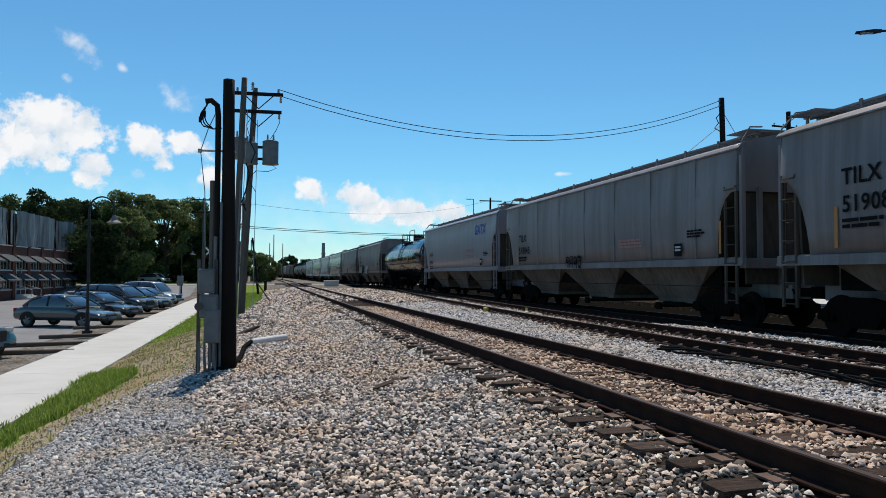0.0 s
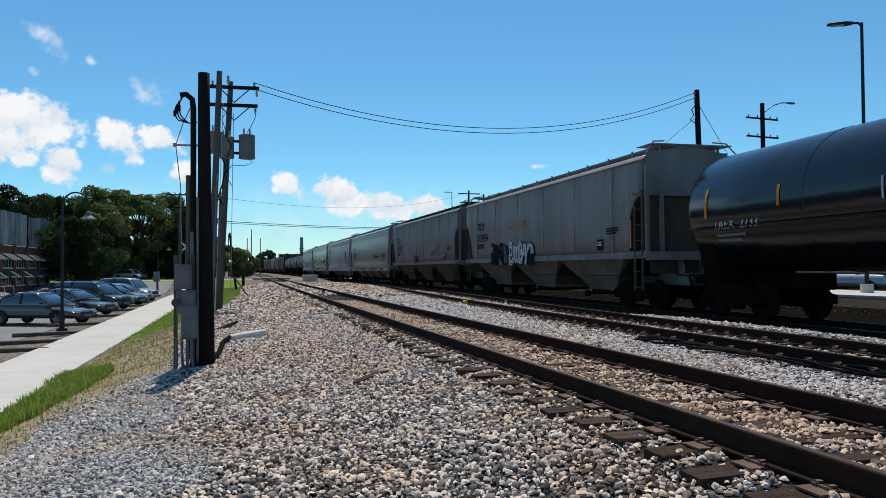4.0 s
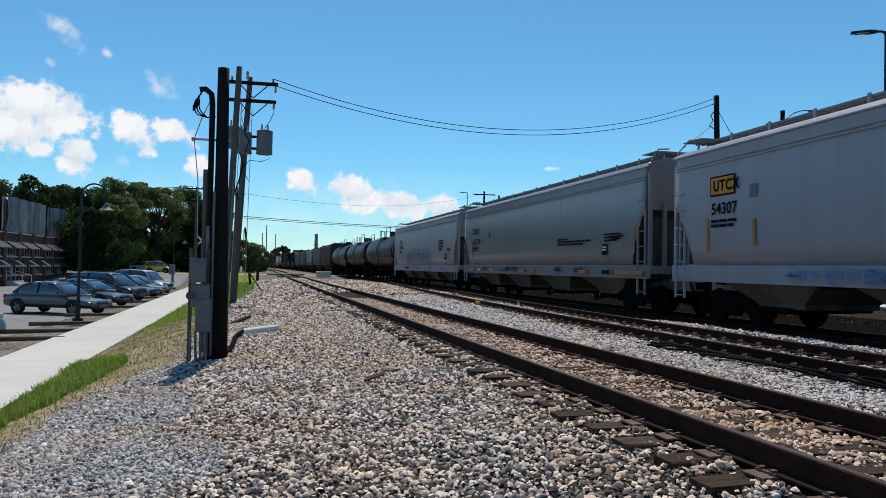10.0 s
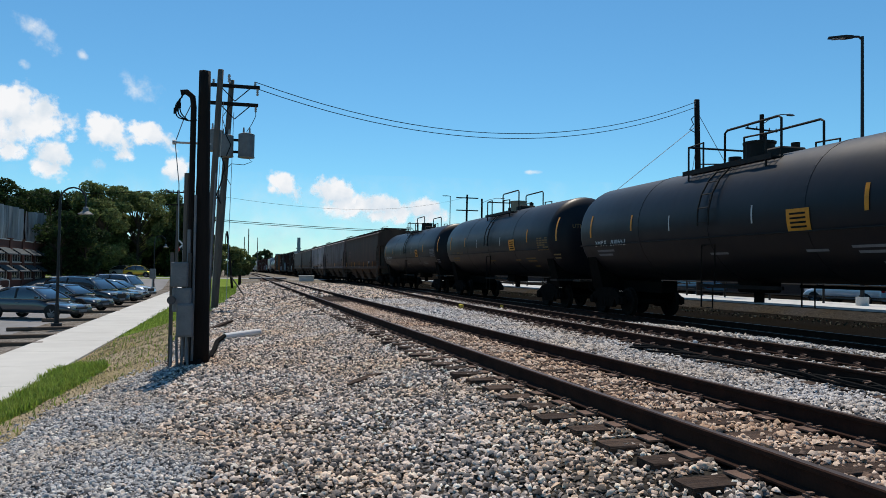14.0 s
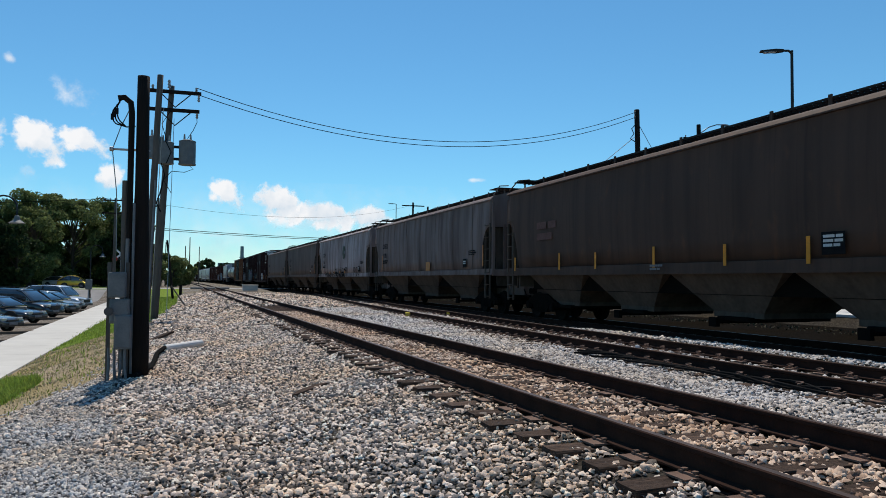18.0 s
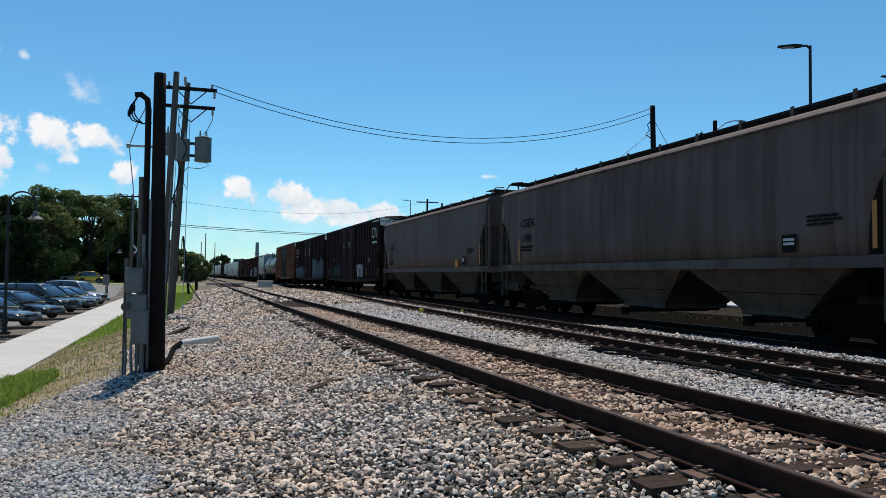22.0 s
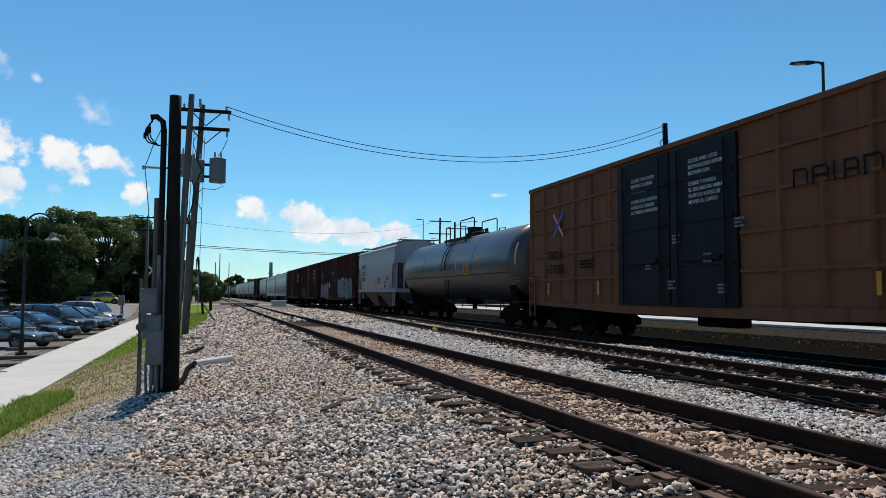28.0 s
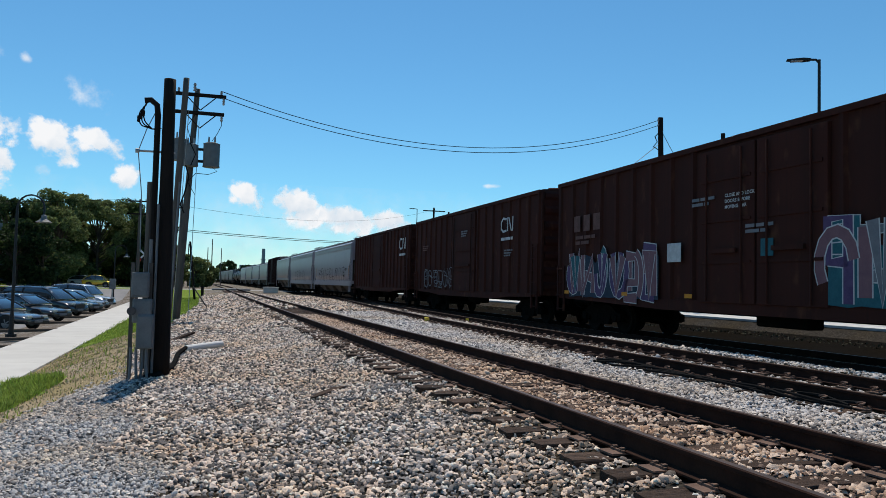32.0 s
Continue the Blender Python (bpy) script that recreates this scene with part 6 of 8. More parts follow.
# ---- sidewalk ----
def sidewalk():
    walk_way = thing("sidewalk", "pale concrete sidewalk in jointed slabs beside the parking lot", "sidewalk", kind="structure")
    y = -6.0
    while y < 97:
        n = 3.05
        bm = bmesh.new()
        ring = []
        for yy in (y + 0.008, y + n - 0.008):
            k = min(1.0, max(0, yy / 40))
            x0, x1 = -5.5 - 0.046 * yy, -3.72 - 0.035 * yy
            z = ground_z(x0, yy, False) + 0.09 + (0.0 if yy < 84 else 0.03)
            ring.append((x0, x1, yy, z))
        (a0, a1, ya, za), (b0, b1, yb, zb) = ring
        vs = [bm.verts.new(p) for p in ((a0, ya, za - 0.12), (a1, ya, za - 0.12), (b1, yb, zb - 0.12), (b0, yb, zb - 0.12), (a0, ya, za), (a1, ya, za), (b1, yb, zb), (b0, yb, zb))]
        for q in ((0, 3, 2, 1), (4, 5, 6, 7), (0, 1, 5, 4), (1, 2, 6, 5), (2, 3, 7, 6), (3, 0, 4, 7)):
            bm.faces.new([vs[i] for i in q])
        part("slab", bm, M_CONC_SLAB, walk_way)
        y += n


M_CONC_SLAB = mat("sidewalk_concrete", (0.60, 0.585, 0.54), (0.50, 0.485, 0.45), 0.9, scale=0.9, fine=40, bump=0.1, rnd=0.02)
sidewalk()


# ---- vehicles ----
def wheel_mesh():
    def fill(bm):
        prof = [(0.2, -0.09), (0.3, -0.1), (0.325, -0.07), (0.325, 0.07), (0.3, 0.1), (0.2, 0.09)]
        loft(bm, [[(r * math.cos(a), x, r * math.sin(a)) for r, x in prof] for a in [2 * math.pi * i / 20 for i in range(21)]], closed=False, caps=False)
    def rim(bm):
        rod(bm, (0, -0.04, 0), (0, 0.06, 0), 0.205, n=16)
        for k in range(5):
            a = 2 * math.pi * k / 5
            box(bm, 0.02, 0.19, 0.055, 0.085, -0.025, 0.025, m=pose(0, 0, 0, 0, math.degrees(a), 0))
    return simple_mesh("tyre", fill, M_TYRE), simple_mesh("rim", rim, M_RIM)


TYRE, RIM = wheel_mesh()


def vehicle(name, label, paint, length, width, height, m, style="sedan", category="car"):
    """A car facing its own +x. style sets where bonnet, screen, roof and tail lie."""
    v = thing(name, label, category, "parked cars", m=m)
    hl, hw = length / 2, width / 2
    hood, belt = {"sedan": (0.78, 0.95), "suv": (0.95, 1.08), "van": (0.95, 1.05), "hatch": (0.85, 1.0), "pickup": (1.0, 1.1)}[style]
    cab = {"sedan": (0.22 * length, 0.02 * length, -0.22 * length, -0.38 * length), "suv": (0.24 * length, 0.1 * length, -0.4 * length, -0.47 * length), "van": (0.3 * length, 0.12 * length, -0.42 * length, -0.48 * length), "hatch": (0.28 * length, 0.1 * length, -0.25 * length, -0.46 * length), "pickup": (0.2 * length, 0.08 * length, -0.12 * length, -0.16 * length)}[style]
    tail = {"sedan": belt + 0.02, "suv": belt, "van": belt, "hatch": belt, "pickup": belt}[style]
    bm = bmesh.new()
    prof = [(hl, 0.42, 0.78), (hl - 0.05, 0.62, 0.9), (hl - 0.25, hood - 0.08, 0.95), (cab[0] + 0.1, hood, 1.0), (cab[0] - 0.1, belt, 1.0), (0, belt, 1.0), (cab[2], belt, 1.0), (cab[3], tail, 0.98), (-hl + 0.08, tail - 0.08, 0.94), (-hl, 0.5, 0.88)]
    rings = []
    for x, top, k in prof:
        w = hw * k
        rings.append([(x, -w * 0.92, 0.26), (x, -w, 0.5), (x, -w * 0.985, max(0.52, top - 0.12)), (x, -w * 0.9, top), (x, w * 0.9, top), (x, w * 0.985, max(0.52, top - 0.12)), (x, w, 0.5), (x, w * 0.92, 0.26)])
    loft(bm, rings)
    body = part("body", bm, paint, v, smooth=True)
    sm = body.modifiers.new("round", "SUBSURF")
    sm.levels = sm.render_levels = 2
    rw = hw * 0.72
    mid = (cab[1] + cab[2]) / 2
    rise = height - belt
    arch = ((cab[0] + 0.06, 0.0, 0.9), (cab[0] * 0.66 + cab[1] * 0.34, 0.42, 0.85), (cab[0] * 0.25 + cab[1] * 0.75, 0.8, 0.76), (cab[1] - 0.1, 0.93, 0.73), (mid, 1.0, 0.72), (cab[2] + 0.1, 0.93, 0.73), (cab[2] * 0.6 + cab[3] * 0.4, 0.7, 0.77), (cab[3], 0.06, 0.86))
    bm = bmesh.new()
    rings = []
    for x, f, k in arch:
        zt, w1 = belt + rise * f, hw * k
        rings.append([(x, -hw * 0.89, belt - 0.12), (x, -hw * 0.89, belt - 0.02), (x, -(hw * 0.5 * 0.89 + w1 * 0.5), belt + (zt - belt) * 0.55), (x, -w1, zt - 0.05 * f), (x, -w1 * 0.6, zt), (x, w1 * 0.6, zt), (x, w1, zt - 0.05 * f), (x, hw * 0.5 * 0.89 + w1 * 0.5, belt + (zt - belt) * 0.55), (x, hw * 0.89, belt - 0.02), (x, hw * 0.89, belt - 0.12)])
    loft(bm, rings)
    part("cabin_glass", bm, M_GLASS, v, "dark tinted window glass", smooth=True)
    bm = bmesh.new()
    loft(bm, [[(x, -hw * k - 0.012, belt + rise * f - 0.07), (x, -hw * k * 0.6, belt + rise * f + 0.014), (x, hw * k * 0.6, belt + rise * f + 0.014), (x, hw * k + 0.012, belt + rise * f - 0.07), (x, hw * k * 0.6, belt + rise * f - 0.06), (x, -hw * k * 0.6, belt + rise * f - 0.06)] for x, f, k in arch[2:6 if style == "sedan" else 7]])
    part("roof", bm, paint, v, smooth=True)
    for s in (-1, 1):
        for q in ([0, 1, 2, 3], [5, 6, 7]):
            bm = bmesh.new()
            tube(bm, [(arch[i][0], s * (hw * arch[i][2] + 0.004), belt + rise * arch[i][1] - 0.03) for i in q], 0.045 if q[0] else 0.032, 6)
            part("pillar", bm, paint, v)
        bm = bmesh.new()
        box(bm, mid - 0.04, mid + 0.04, -0.014, 0.014, 0, rise - 0.05, m=Matrix.Translation((0, s * hw * 0.9, belt)) @ pose(0, 0, 0, s * math.degrees(math.atan2(hw * 0.17, rise)), 0, 0))
        part("pillar", bm, M_BLACKPAINT, v)
        for x in (hl - 0.86, -hl + 0.86):
            o = attach("wheel", TYRE, v, pose(x, s * (hw - 0.08), 0.325, 0, 0, 0 if s > 0 else 180))
            attach("rim", RIM, o)
            bm = bmesh.new()                  # dark wheel arch
            loft(bm, [[(x + 0.39 * math.cos(a), s * (hw * k), 0.325 + 0.39 * math.sin(a)) for a in [math.pi * i / 8 for i in range(9)]] for k in (0.8, 1.003)])
            part("wheel_arch", bm, M_TYRE, v)
        bm = bmesh.new()
        box(bm, hl - 0.32, hl - 0.02, s * hw * 0.55 - 0.17, s * hw * 0.55 + 0.17, hood - 0.26, hood - 0.11, 0.03)
        part("headlight", bm, M_LAMPGLASS, v)
        bm = bmesh.new()
        box(bm, -hl - 0.005, -hl + 0.16, s * hw * 0.7 - 0.12, s * hw * 0.7 + 0.12, tail - 0.3, tail - 0.12, 0.02)
        part("tail_light", bm, M_TAIL, v)
        bm = bmesh.new()
        box(bm, cab[0] - 0.32, cab[0] - 0.2, s * (hw + 0.02), s * (hw + 0.18), belt, belt + 0.12, 0.03)
        part("mirror", bm, paint, v)
        bm = bmesh.new()
        box(bm, mid + 0.1, mid + 0.24, s * hw * 0.995, s * (hw + 0.012), belt - 0.2, belt - 0.17)
        part("door_handle", bm, M_RIM, v)
    bm = bmesh.new()
    box(bm, hl - 0.03, hl + 0.012, -hw * 0.42, hw * 0.42, 0.5, hood - 0.2, 0.012)
    part("grille", bm, M_BLACKPAINT, v)
    bm = bmesh.new()
    box(bm, hl - 0.12, hl + 0.03, -hw * 0.8, hw * 0.8, 0.3, 0.44, 0.03)
    part("bumper", bm, M_BLACKPAINT, v)
    bm = bmesh.new()
    box(bm, hl + 0.02, hl + 0.034, -0.26, 0.26, 0.36, 0.48)
    part("number_plate", bm, M_SPRAYGREY, v)
    if style == "pickup":
        bm = bmesh.new()
        for s in (-1, 1):
            box(bm, -hl + 0.1, cab[3], s * hw * 0.9 - 0.05, s * hw * 0.9 + 0.05, belt - 0.02, belt + 0.16)
        part("bed_wall", bm, paint, v)
    if style in ("suv", "van"):
        bm = bmesh.new()
        for s in (-1, 1):
            tube(bm, [(cab[1] - 0.3, s * rw * 0.86, height + 0.005), (cab[1] - 0.4, s * rw * 0.86, height + 0.06), (cab[2] + 0.4, s * rw * 0.86, height + 0.06), (cab[2] + 0.3, s * rw * 0.86, height + 0.005)], 0.02)
        part("roof_rack", bm, M_BLACKPAINT, v)
    return v


def auto_paint(name, c, rough=0.28):
    return mat(name, c, tuple(v * 0.85 for v in c), rough, 0.45, scale=1.0, fine=30, bump=0.01, coat=1.0, spec=0.5)


LOT = -0.775
AP_GREY = auto_paint("slate_metallic_paint", (0.055, 0.06, 0.07))
AP_DARK = auto_paint("charcoal_metallic_paint", (0.02, 0.026, 0.036))
AP_BLACK = auto_paint("black_car_paint", (0.006, 0.007, 0.009))
AP_TEALD = auto_paint("dark_teal_car_paint", (0.02, 0.045, 0.055))
AP_WHITE = auto_paint("white_car_paint", (0.72, 0.73, 0.74))
AP_SILVER = auto_paint("silver_car_paint", (0.3, 0.32, 0.34))
AP_YELLOW = auto_paint("yellow_car_paint", (0.62, 0.42, 0.02))
AP_TEAL = auto_paint("teal_pickup_paint", (0.06, 0.16, 0.16))
vehicle("sedan", "slate grey four-door sedan parked nose-out", AP_GREY, 4.55, 1.78, 1.46, pose(-9.95, 36.6, LOT, 0, 0, -24))
vehicle("sedan", "charcoal sedan parked beside the slate sedan", AP_DARK, 4.7, 1.8, 1.45, pose(-10.3, 43.2, LOT, 0, 0, -26))
vehicle("minivan", "black minivan parked in the lot", AP_BLACK, 5.0, 1.95, 1.75, pose(-10.7, 49.4, LOT, 0, 0, -26), "van")
vehicle("sedan", "dark teal sedan parked in the lot", AP_TEALD, 4.6, 1.8, 1.47, pose(-10.4, 54.2, LOT, 0, 0, -26))
vehicle("sedan", "silver sedan parked in the lot", AP_SILVER, 4.5, 1.78, 1.45, pose(-10.6, 58.3, LOT, 0, 0, -26))
vehicle("sport_utility", "white sport utility vehicle with a roof rack", AP_WHITE, 4.8, 1.9, 1.82, pose(-10.9, 62.8, LOT, 0, 0, -24), "suv")
vehicle("pickup_truck", "teal pickup truck parked nose-out", AP_TEAL, 5.2, 1.9, 1.65, pose(-10.35, 23.6, LOT, 0, 0, -24), "pickup", "truck")
vehicle("hatchback", "white hatchback waiting on the far street", AP_WHITE, 4.2, 1.75, 1.5, pose(-19.2, 112.0, 0.31, 0, 0, -20), "hatch")
YELLOW_CAR = vehicle("hatchback", "yellow hatchback that drives up along the street and stops", AP_YELLOW, 3.65, 1.68, 1.56, pose(-15.9, 102.0, 0.312), "hatch")

# ---- timbers between the stalls ----
timber_mesh = simple_mesh("parking_timber", lambda b: box(b, -1.15, 1.15, -0.09, 0.09, 0, 0.13, 0.02), M_TIMBER)
for i, (x, y, a) in enumerate([(-7.5, 24.0, 28), (-7.8, 26.7, 32), (-7.95, 30.0, 38), (-8.1, 34.9, 38), (-8.4, 40.9, 36), (-8.7, 46.5, 36), (-8.95, 52.0, 36), (-9.2, 57.0, 36)]):
    o = new("parking_timber", timber_mesh)
    o.matrix_basis = pose(x, y, ground_z(x, y, False) - 0.005, 0, 0, a - 24)
    tagged(o, "weathered timber lying between parking stalls", "timber", "parking timbers")


# ---- brick building with pleated metal parapet ----
def brick_building():
    X, Y0, Y1, Z0, BAND, TOP = -25.5, 40.0, 97.0, -0.8, 4.2, 7.7
    b = thing("brick_building", "two-storey brick building with pleated metal parapet and awnings", "building")
    # bays of wall between windows
    bay = 4.0
    ys = np.arange(Y0, Y1 + 0.1, bay)
    wall_parts = bmesh.new()
    box(wall_parts, X - 14, X - 0.3, Y0, Y1, Z0, BAND)
    part("wall", wall_parts, M_MORTAR, b)
    for y in ys:
        bm = bmesh.new()
        box(bm, X - 0.31, X + 0.12, y - 0.35, y + 0.35, Z0, BAND + 0.12)
        box(bm, X - 0.31, X + 0.18, y - 0.4, y + 0.4, BAND + 0.12, BAND + 0.22)
        part("pier", bm, M_MORTAR, b)
    for y in ys[:-1]:
        for z0, z1, nm in ((Z0, Z0 + 1.0, "apron"), (1.55, 2.0, "spandrel"), (3.3, BAND, "spandrel")):
            bm = bmesh.new()
            box(bm, X - 0.31, X, y + 0.35, y + bay - 0.35, z0, z1)
            part(nm, bm, M_MORTAR, b)
        k = int(round((y - Y0) / bay))
        if k == 9:
            bm = bmesh.new()
            box(bm, X - 0.2, X - 0.14, y + 0.9, y + 2.0, Z0 + 0.15, Z0 + 2.3, 0.02)
            d = part("door", bm, M_BLUEDOOR, b, "dark blue door")
            bm = bmesh.new()
            box(bm, X - 0.14, X - 0.06, y + 1.8, y + 1.9, Z0 + 1.1, Z0 + 1.25)
            part("door_handle", bm, M_RIM, d)
            bm = bmesh.new()
            for y0 in (y + 0.75, y + 2.0):
                box(bm, X - 0.25, X + 0.03, y0, y0 + 0.15, Z0 + 0.1, Z0 + 3.0)
            box(bm, X - 0.25, X + 0.03, y + 0.9, y + 2.0, Z0 + 2.3, Z0 + 2.42)
            part("door_frame", bm, M_TRIMPAINT, b)
            bm = bmesh.new()
            for s in range(3):
                box(bm, X, X + 1.5 - s * 0.35, y + 0.4, y + 3.2, Z0 + s * 0.16, Z0 + (s + 1) * 0.16)
            part("steps", bm, M_CONC, b)
            bm = bmesh.new()
            for yy in (y + 0.5, y + 3.1):
                tube(bm, [(X + 1.5, yy, Z0 + 0.1), (X + 1.5, yy, Z0 + 0.95), (X + 0.1, yy, Z0 + 1.4), (X + 0.1, yy, Z0 + 0.5)], 0.03)
            part("handrail", bm, M_WHITE, b)
        for z0, z1 in ((Z0 + 1.0, 1.55), (2.0, 3.3)):
            win = bmesh.new()
            box(win, X - 0.2, X - 0.16, y + 0.35, y + bay - 0.35, z0, z1)
            w = part("window", win, M_PANE, b)
            bm = bmesh.new()
            for f in (0.0, 0.25, 0.5, 0.75, 1.0):
                yy = y + 0.4 + (bay - 0.8) * f
                box(bm, X - 0.16, X - 0.1, yy - 0.035, yy + 0.035, z0, z1)
            box(bm, X - 0.16, X - 0.1, y + 0.36, y + bay - 0.36, z0, z0 + 0.07)
            box(bm, X - 0.16, X - 0.1, y + 0.36, y + bay - 0.36, z1 - 0.07, z1)
            part("window_frame", bm, M_TRIMPAINT, w)
            bm = bmesh.new()
            box(bm, X - 0.2, X + 0.08, y + 0.36, y + bay - 0.36, z0 - 0.1, z0)
            part("window_sill", bm, M_TRIMPAINT, w)
            bm = bmesh.new()                       # sloping awning
            zt = z1 + 0.12
            loft(bm, [[(X + 0.02, yy, zt), (X + 0.02, yy, zt - 0.06), (X + 0.95, yy, zt - 0.72), (X + 0.95, yy, zt - 0.62)] for yy in (y + 0.45, y + bay - 0.45)])
            part("awning", bm, M_AWNING, b)
    bm = bmesh.new()
    box(bm, X - 0.35, X + 0.05, Y0, Y1, BAND, BAND + 0.1)
    part("ledge", bm, M_TRIMPAINT, b)
    bm = bmesh.new()
    box(bm, X - 14, X - 0.5, Y0, Y1 - 0.3, BAND, TOP - 0.3)
    part("upper_wall", bm, M_DARK, b)
    # pleats: tall folded panels
    rng = random.Random(8)
    y = Y0
    while y < Y1 - 0.4:
        w = rng.uniform(0.55, 1.1)
        d = rng.choice((rng.uniform(-0.15, 0.1), rng.uniform(0.3, 0.65), rng.uniform(-0.6, -0.3)))
        bm = bmesh.new()
        z0, z1 = BAND + 0.1, TOP + rng.uniform(-0.15, 0.05)
        e = rng.uniform(-0.12, 0.12)         # each sheet hangs a little twisted
        loft(bm, [[(X - 0.3 + t * e, y, z), (X - 0.3 + d - t * e, y + w * 0.97, z), (X - 0.35 + d - t * e, y + w * 0.97, z), (X - 0.35 + t * e, y, z)] for z, t in ((z0, -1), ((z0 + z1) / 2, 0.6), (z1, -0.4))])
        part("cladding_panel", bm, M_PLEAT, b)
        y += w
    bm = bmesh.new()
    box(bm, X - 7, X - 3, 62, 68, TOP - 0.3, TOP + 1.0, 0.05)
    part("roof_unit", bm, M_GALV, b)
    return b


brick_building()


# ---- street furniture on the parking side ----
def gooseneck_lamp(x, y, z, h, turn=0):
    l = thing("street_lamp", "black gooseneck street lamp with a bell shade", "street lamp", "gooseneck lamps", m=pose(x, y, z, 0, 0, turn))
    bm = bmesh.new()
    rod(bm, (0, 0, 0), (0, 0, 0.12), 0.2, n=10)
    rod(bm, (0, 0, 0.1), (0, 0, 0.9), 0.1, 0.075, n=10)
    rod(bm, (0, 0, 0.9), (0, 0, h - 0.5), 0.06, 0.05, n=10)
    part("post", bm, M_BLACKPAINT, l)
    bm = bmesh.new()
    tube(bm, [(0, 0, h - 0.55)] + [(0.5 - 0.5 * math.cos(a), 0, h - 0.5 + 0.5 * math.sin(a)) for a in [math.pi * i / 8 for i in range(9)]] + [(1.0, 0, h - 0.75)], 0.035)
    part("arm", bm, M_BLACKPAINT, l)
    bm = bmesh.new()
    prof = [(0.04, 0.3), (0.09, 0.26), (0.12, 0.12), (0.26, 0.02), (0.3, 0.0), (0.26, -0.02)]
    loft(bm, [[(1.0 + r * math.cos(a), r * math.sin(a), h - 1.05 + zz) for a in [2 * math.pi * i / 14 for i in range(14)]] for r, zz in prof])
    part("shade", bm, M_GREYBOX, l)
    return l


gooseneck_lamp(-7.98, 32.0, -0.77, 5.5, -10)
gooseneck_lamp(-10.0, 72.5, -0.76, 5.3, -10)
sign = thing("utility_box", "grey box on a post beside the sidewalk", "utility box")
bm = bmesh.new()
rod(bm, (0, 0, 0), (0, 0, 1.6), 0.06)
part("post", bm, M_GALV, sign)
bm = bmesh.new()
box(bm, -0.26, 0.26, -0.18, 0.18, 1.35, 2.25, 0.04)
part("box", bm, M_GREYBOX, sign)
sign.matrix_basis = pose(-9.9, 71.0, -0.76)


# ---- poles beside the track ----
def service_pole():
    p = thing("service_pole", "dark creosoted service pole with conduits and meter boxes", "utility pole", m=pose(-1.08, 13.54, -0.14))
    bm = bmesh.new()
    rings = []
    rng = random.Random(3)
    for i in range(12):
        z = 5.2 * i / 11
        r = 0.155 - 0.06 * i / 11
        rings.append([((r + rng.uniform(-0.006, 0.006)) * math.cos(2 * math.pi * k / 14) - 0.006 * z, (r + rng.uniform(-0.006, 0.006)) * math.sin(2 * math.pi * k / 14), z) for k in range(14)])
    loft(bm, rings)
    part("pole", bm, M_WOOD_DK, p, smooth=True)
    bm = bmesh.new()                       # riser with weatherhead bend
    tube(bm, [(-0.2, -0.05, 0.1), (-0.2, -0.05, 4.55), (-0.22, -0.05, 4.72), (-0.32, -0.06, 4.8), (-0.42, -0.07, 4.78)], 0.05, 8)
    part("riser_conduit", bm, M_WOOD_DK, p)
    bm = bmesh.new()
    tube(bm, [(-0.28, 0.08, 0.2), (-0.28, 0.08, 3.4)], 0.06, 8)
    part("stub_conduit", bm, M_WOOD_GR, p)
    bm = bmesh.new()
    tube(bm, [(-0.21, -0.2, 0.1), (-0.21, -0.17, 2.4)], 0.03, 6)
    tube(bm, [(-0.12, -0.2, 0.1), (-0.12, -0.16, 3.0)], 0.022, 6)
    part("thin_conduit", bm, M_GREYBOX, p)
    for k in range(3):
        bm = bmesh.new()
        a = -0.38 - 0.035 * k
        tube(bm, [(-0.38, -0.07, 4.76)] + [(a + 0.05 - 0.1 * math.sin(v), -0.1, 4.56 - 0.04 * k + (0.2 - 0.02 * k) * math.cos(v)) for v in (0.3, 0.7, 1.1, 1.5, 1.9, 2.3, 2.7)] + [(-0.28, -0.05, 4.3), (-0.15, 0.05, 4.34)], 0.012, 5)
        rod(bm, (a - 0.05, -0.1, 4.6 - 0.05 * k), (a - 0.05, -0.1, 4.5 - 0.05 * k), 0.026)
        part("service_wire", bm, M_CABLE, p)
    bm = bmesh.new()
    tube(bm, [(-0.52, 0.0, 3.92), (0.1, 0.0, 3.92)], 0.02)
    rod(bm, (-0.54, 0, 3.92), (-0.48, 0, 3.92), 0.04)
    part("bracket", bm, M_GALV, p)
    bm = bmesh.new()
    tube(bm, [(-0.5, 0.02, 3.92), (-0.42, 0.02, 3.2), (-0.4, 0.02, 2.2)], 0.008, 4)
    tube(bm, [(-0.5, 0.02, 3.92), (-0.38, 0.02, 4.3), (-0.25, 0.02, 4.6)], 0.008, 4)
    part("guy_wire", bm, M_GALV, p)
    for nm, x0, x1, z0, z1, dep in (("disconnect_box", -0.47, -0.2, 1.42, 1.84, 0.1), ("meter_box", -0.44, -0.14, 1.0, 1.4, 0.1), ("lower_box", -0.36, -0.1, 0.58, 1.14, 0.14)):
        bm = bmesh.new()
        box(bm, x0, x1, -0.3 - dep, -0.22, z0, z1, 0.015)
        q = part(nm, bm, M_GREYBOX, p)
        bm = bmesh.new()
        box(bm, x0 + 0.02, x1 - 0.02, -0.31 - dep, -0.298 - dep, z0 + 0.03, z1 - 0.03, 0.006)
        part("cover", bm, M_GREYBOX, q)
    bm = bmesh.new()
    rod(bm, (-0.44, -0.42, 1.2), (-0.44, -0.5, 1.2), 0.07, n=12)
    part("meter", bm, M_PANE, p)
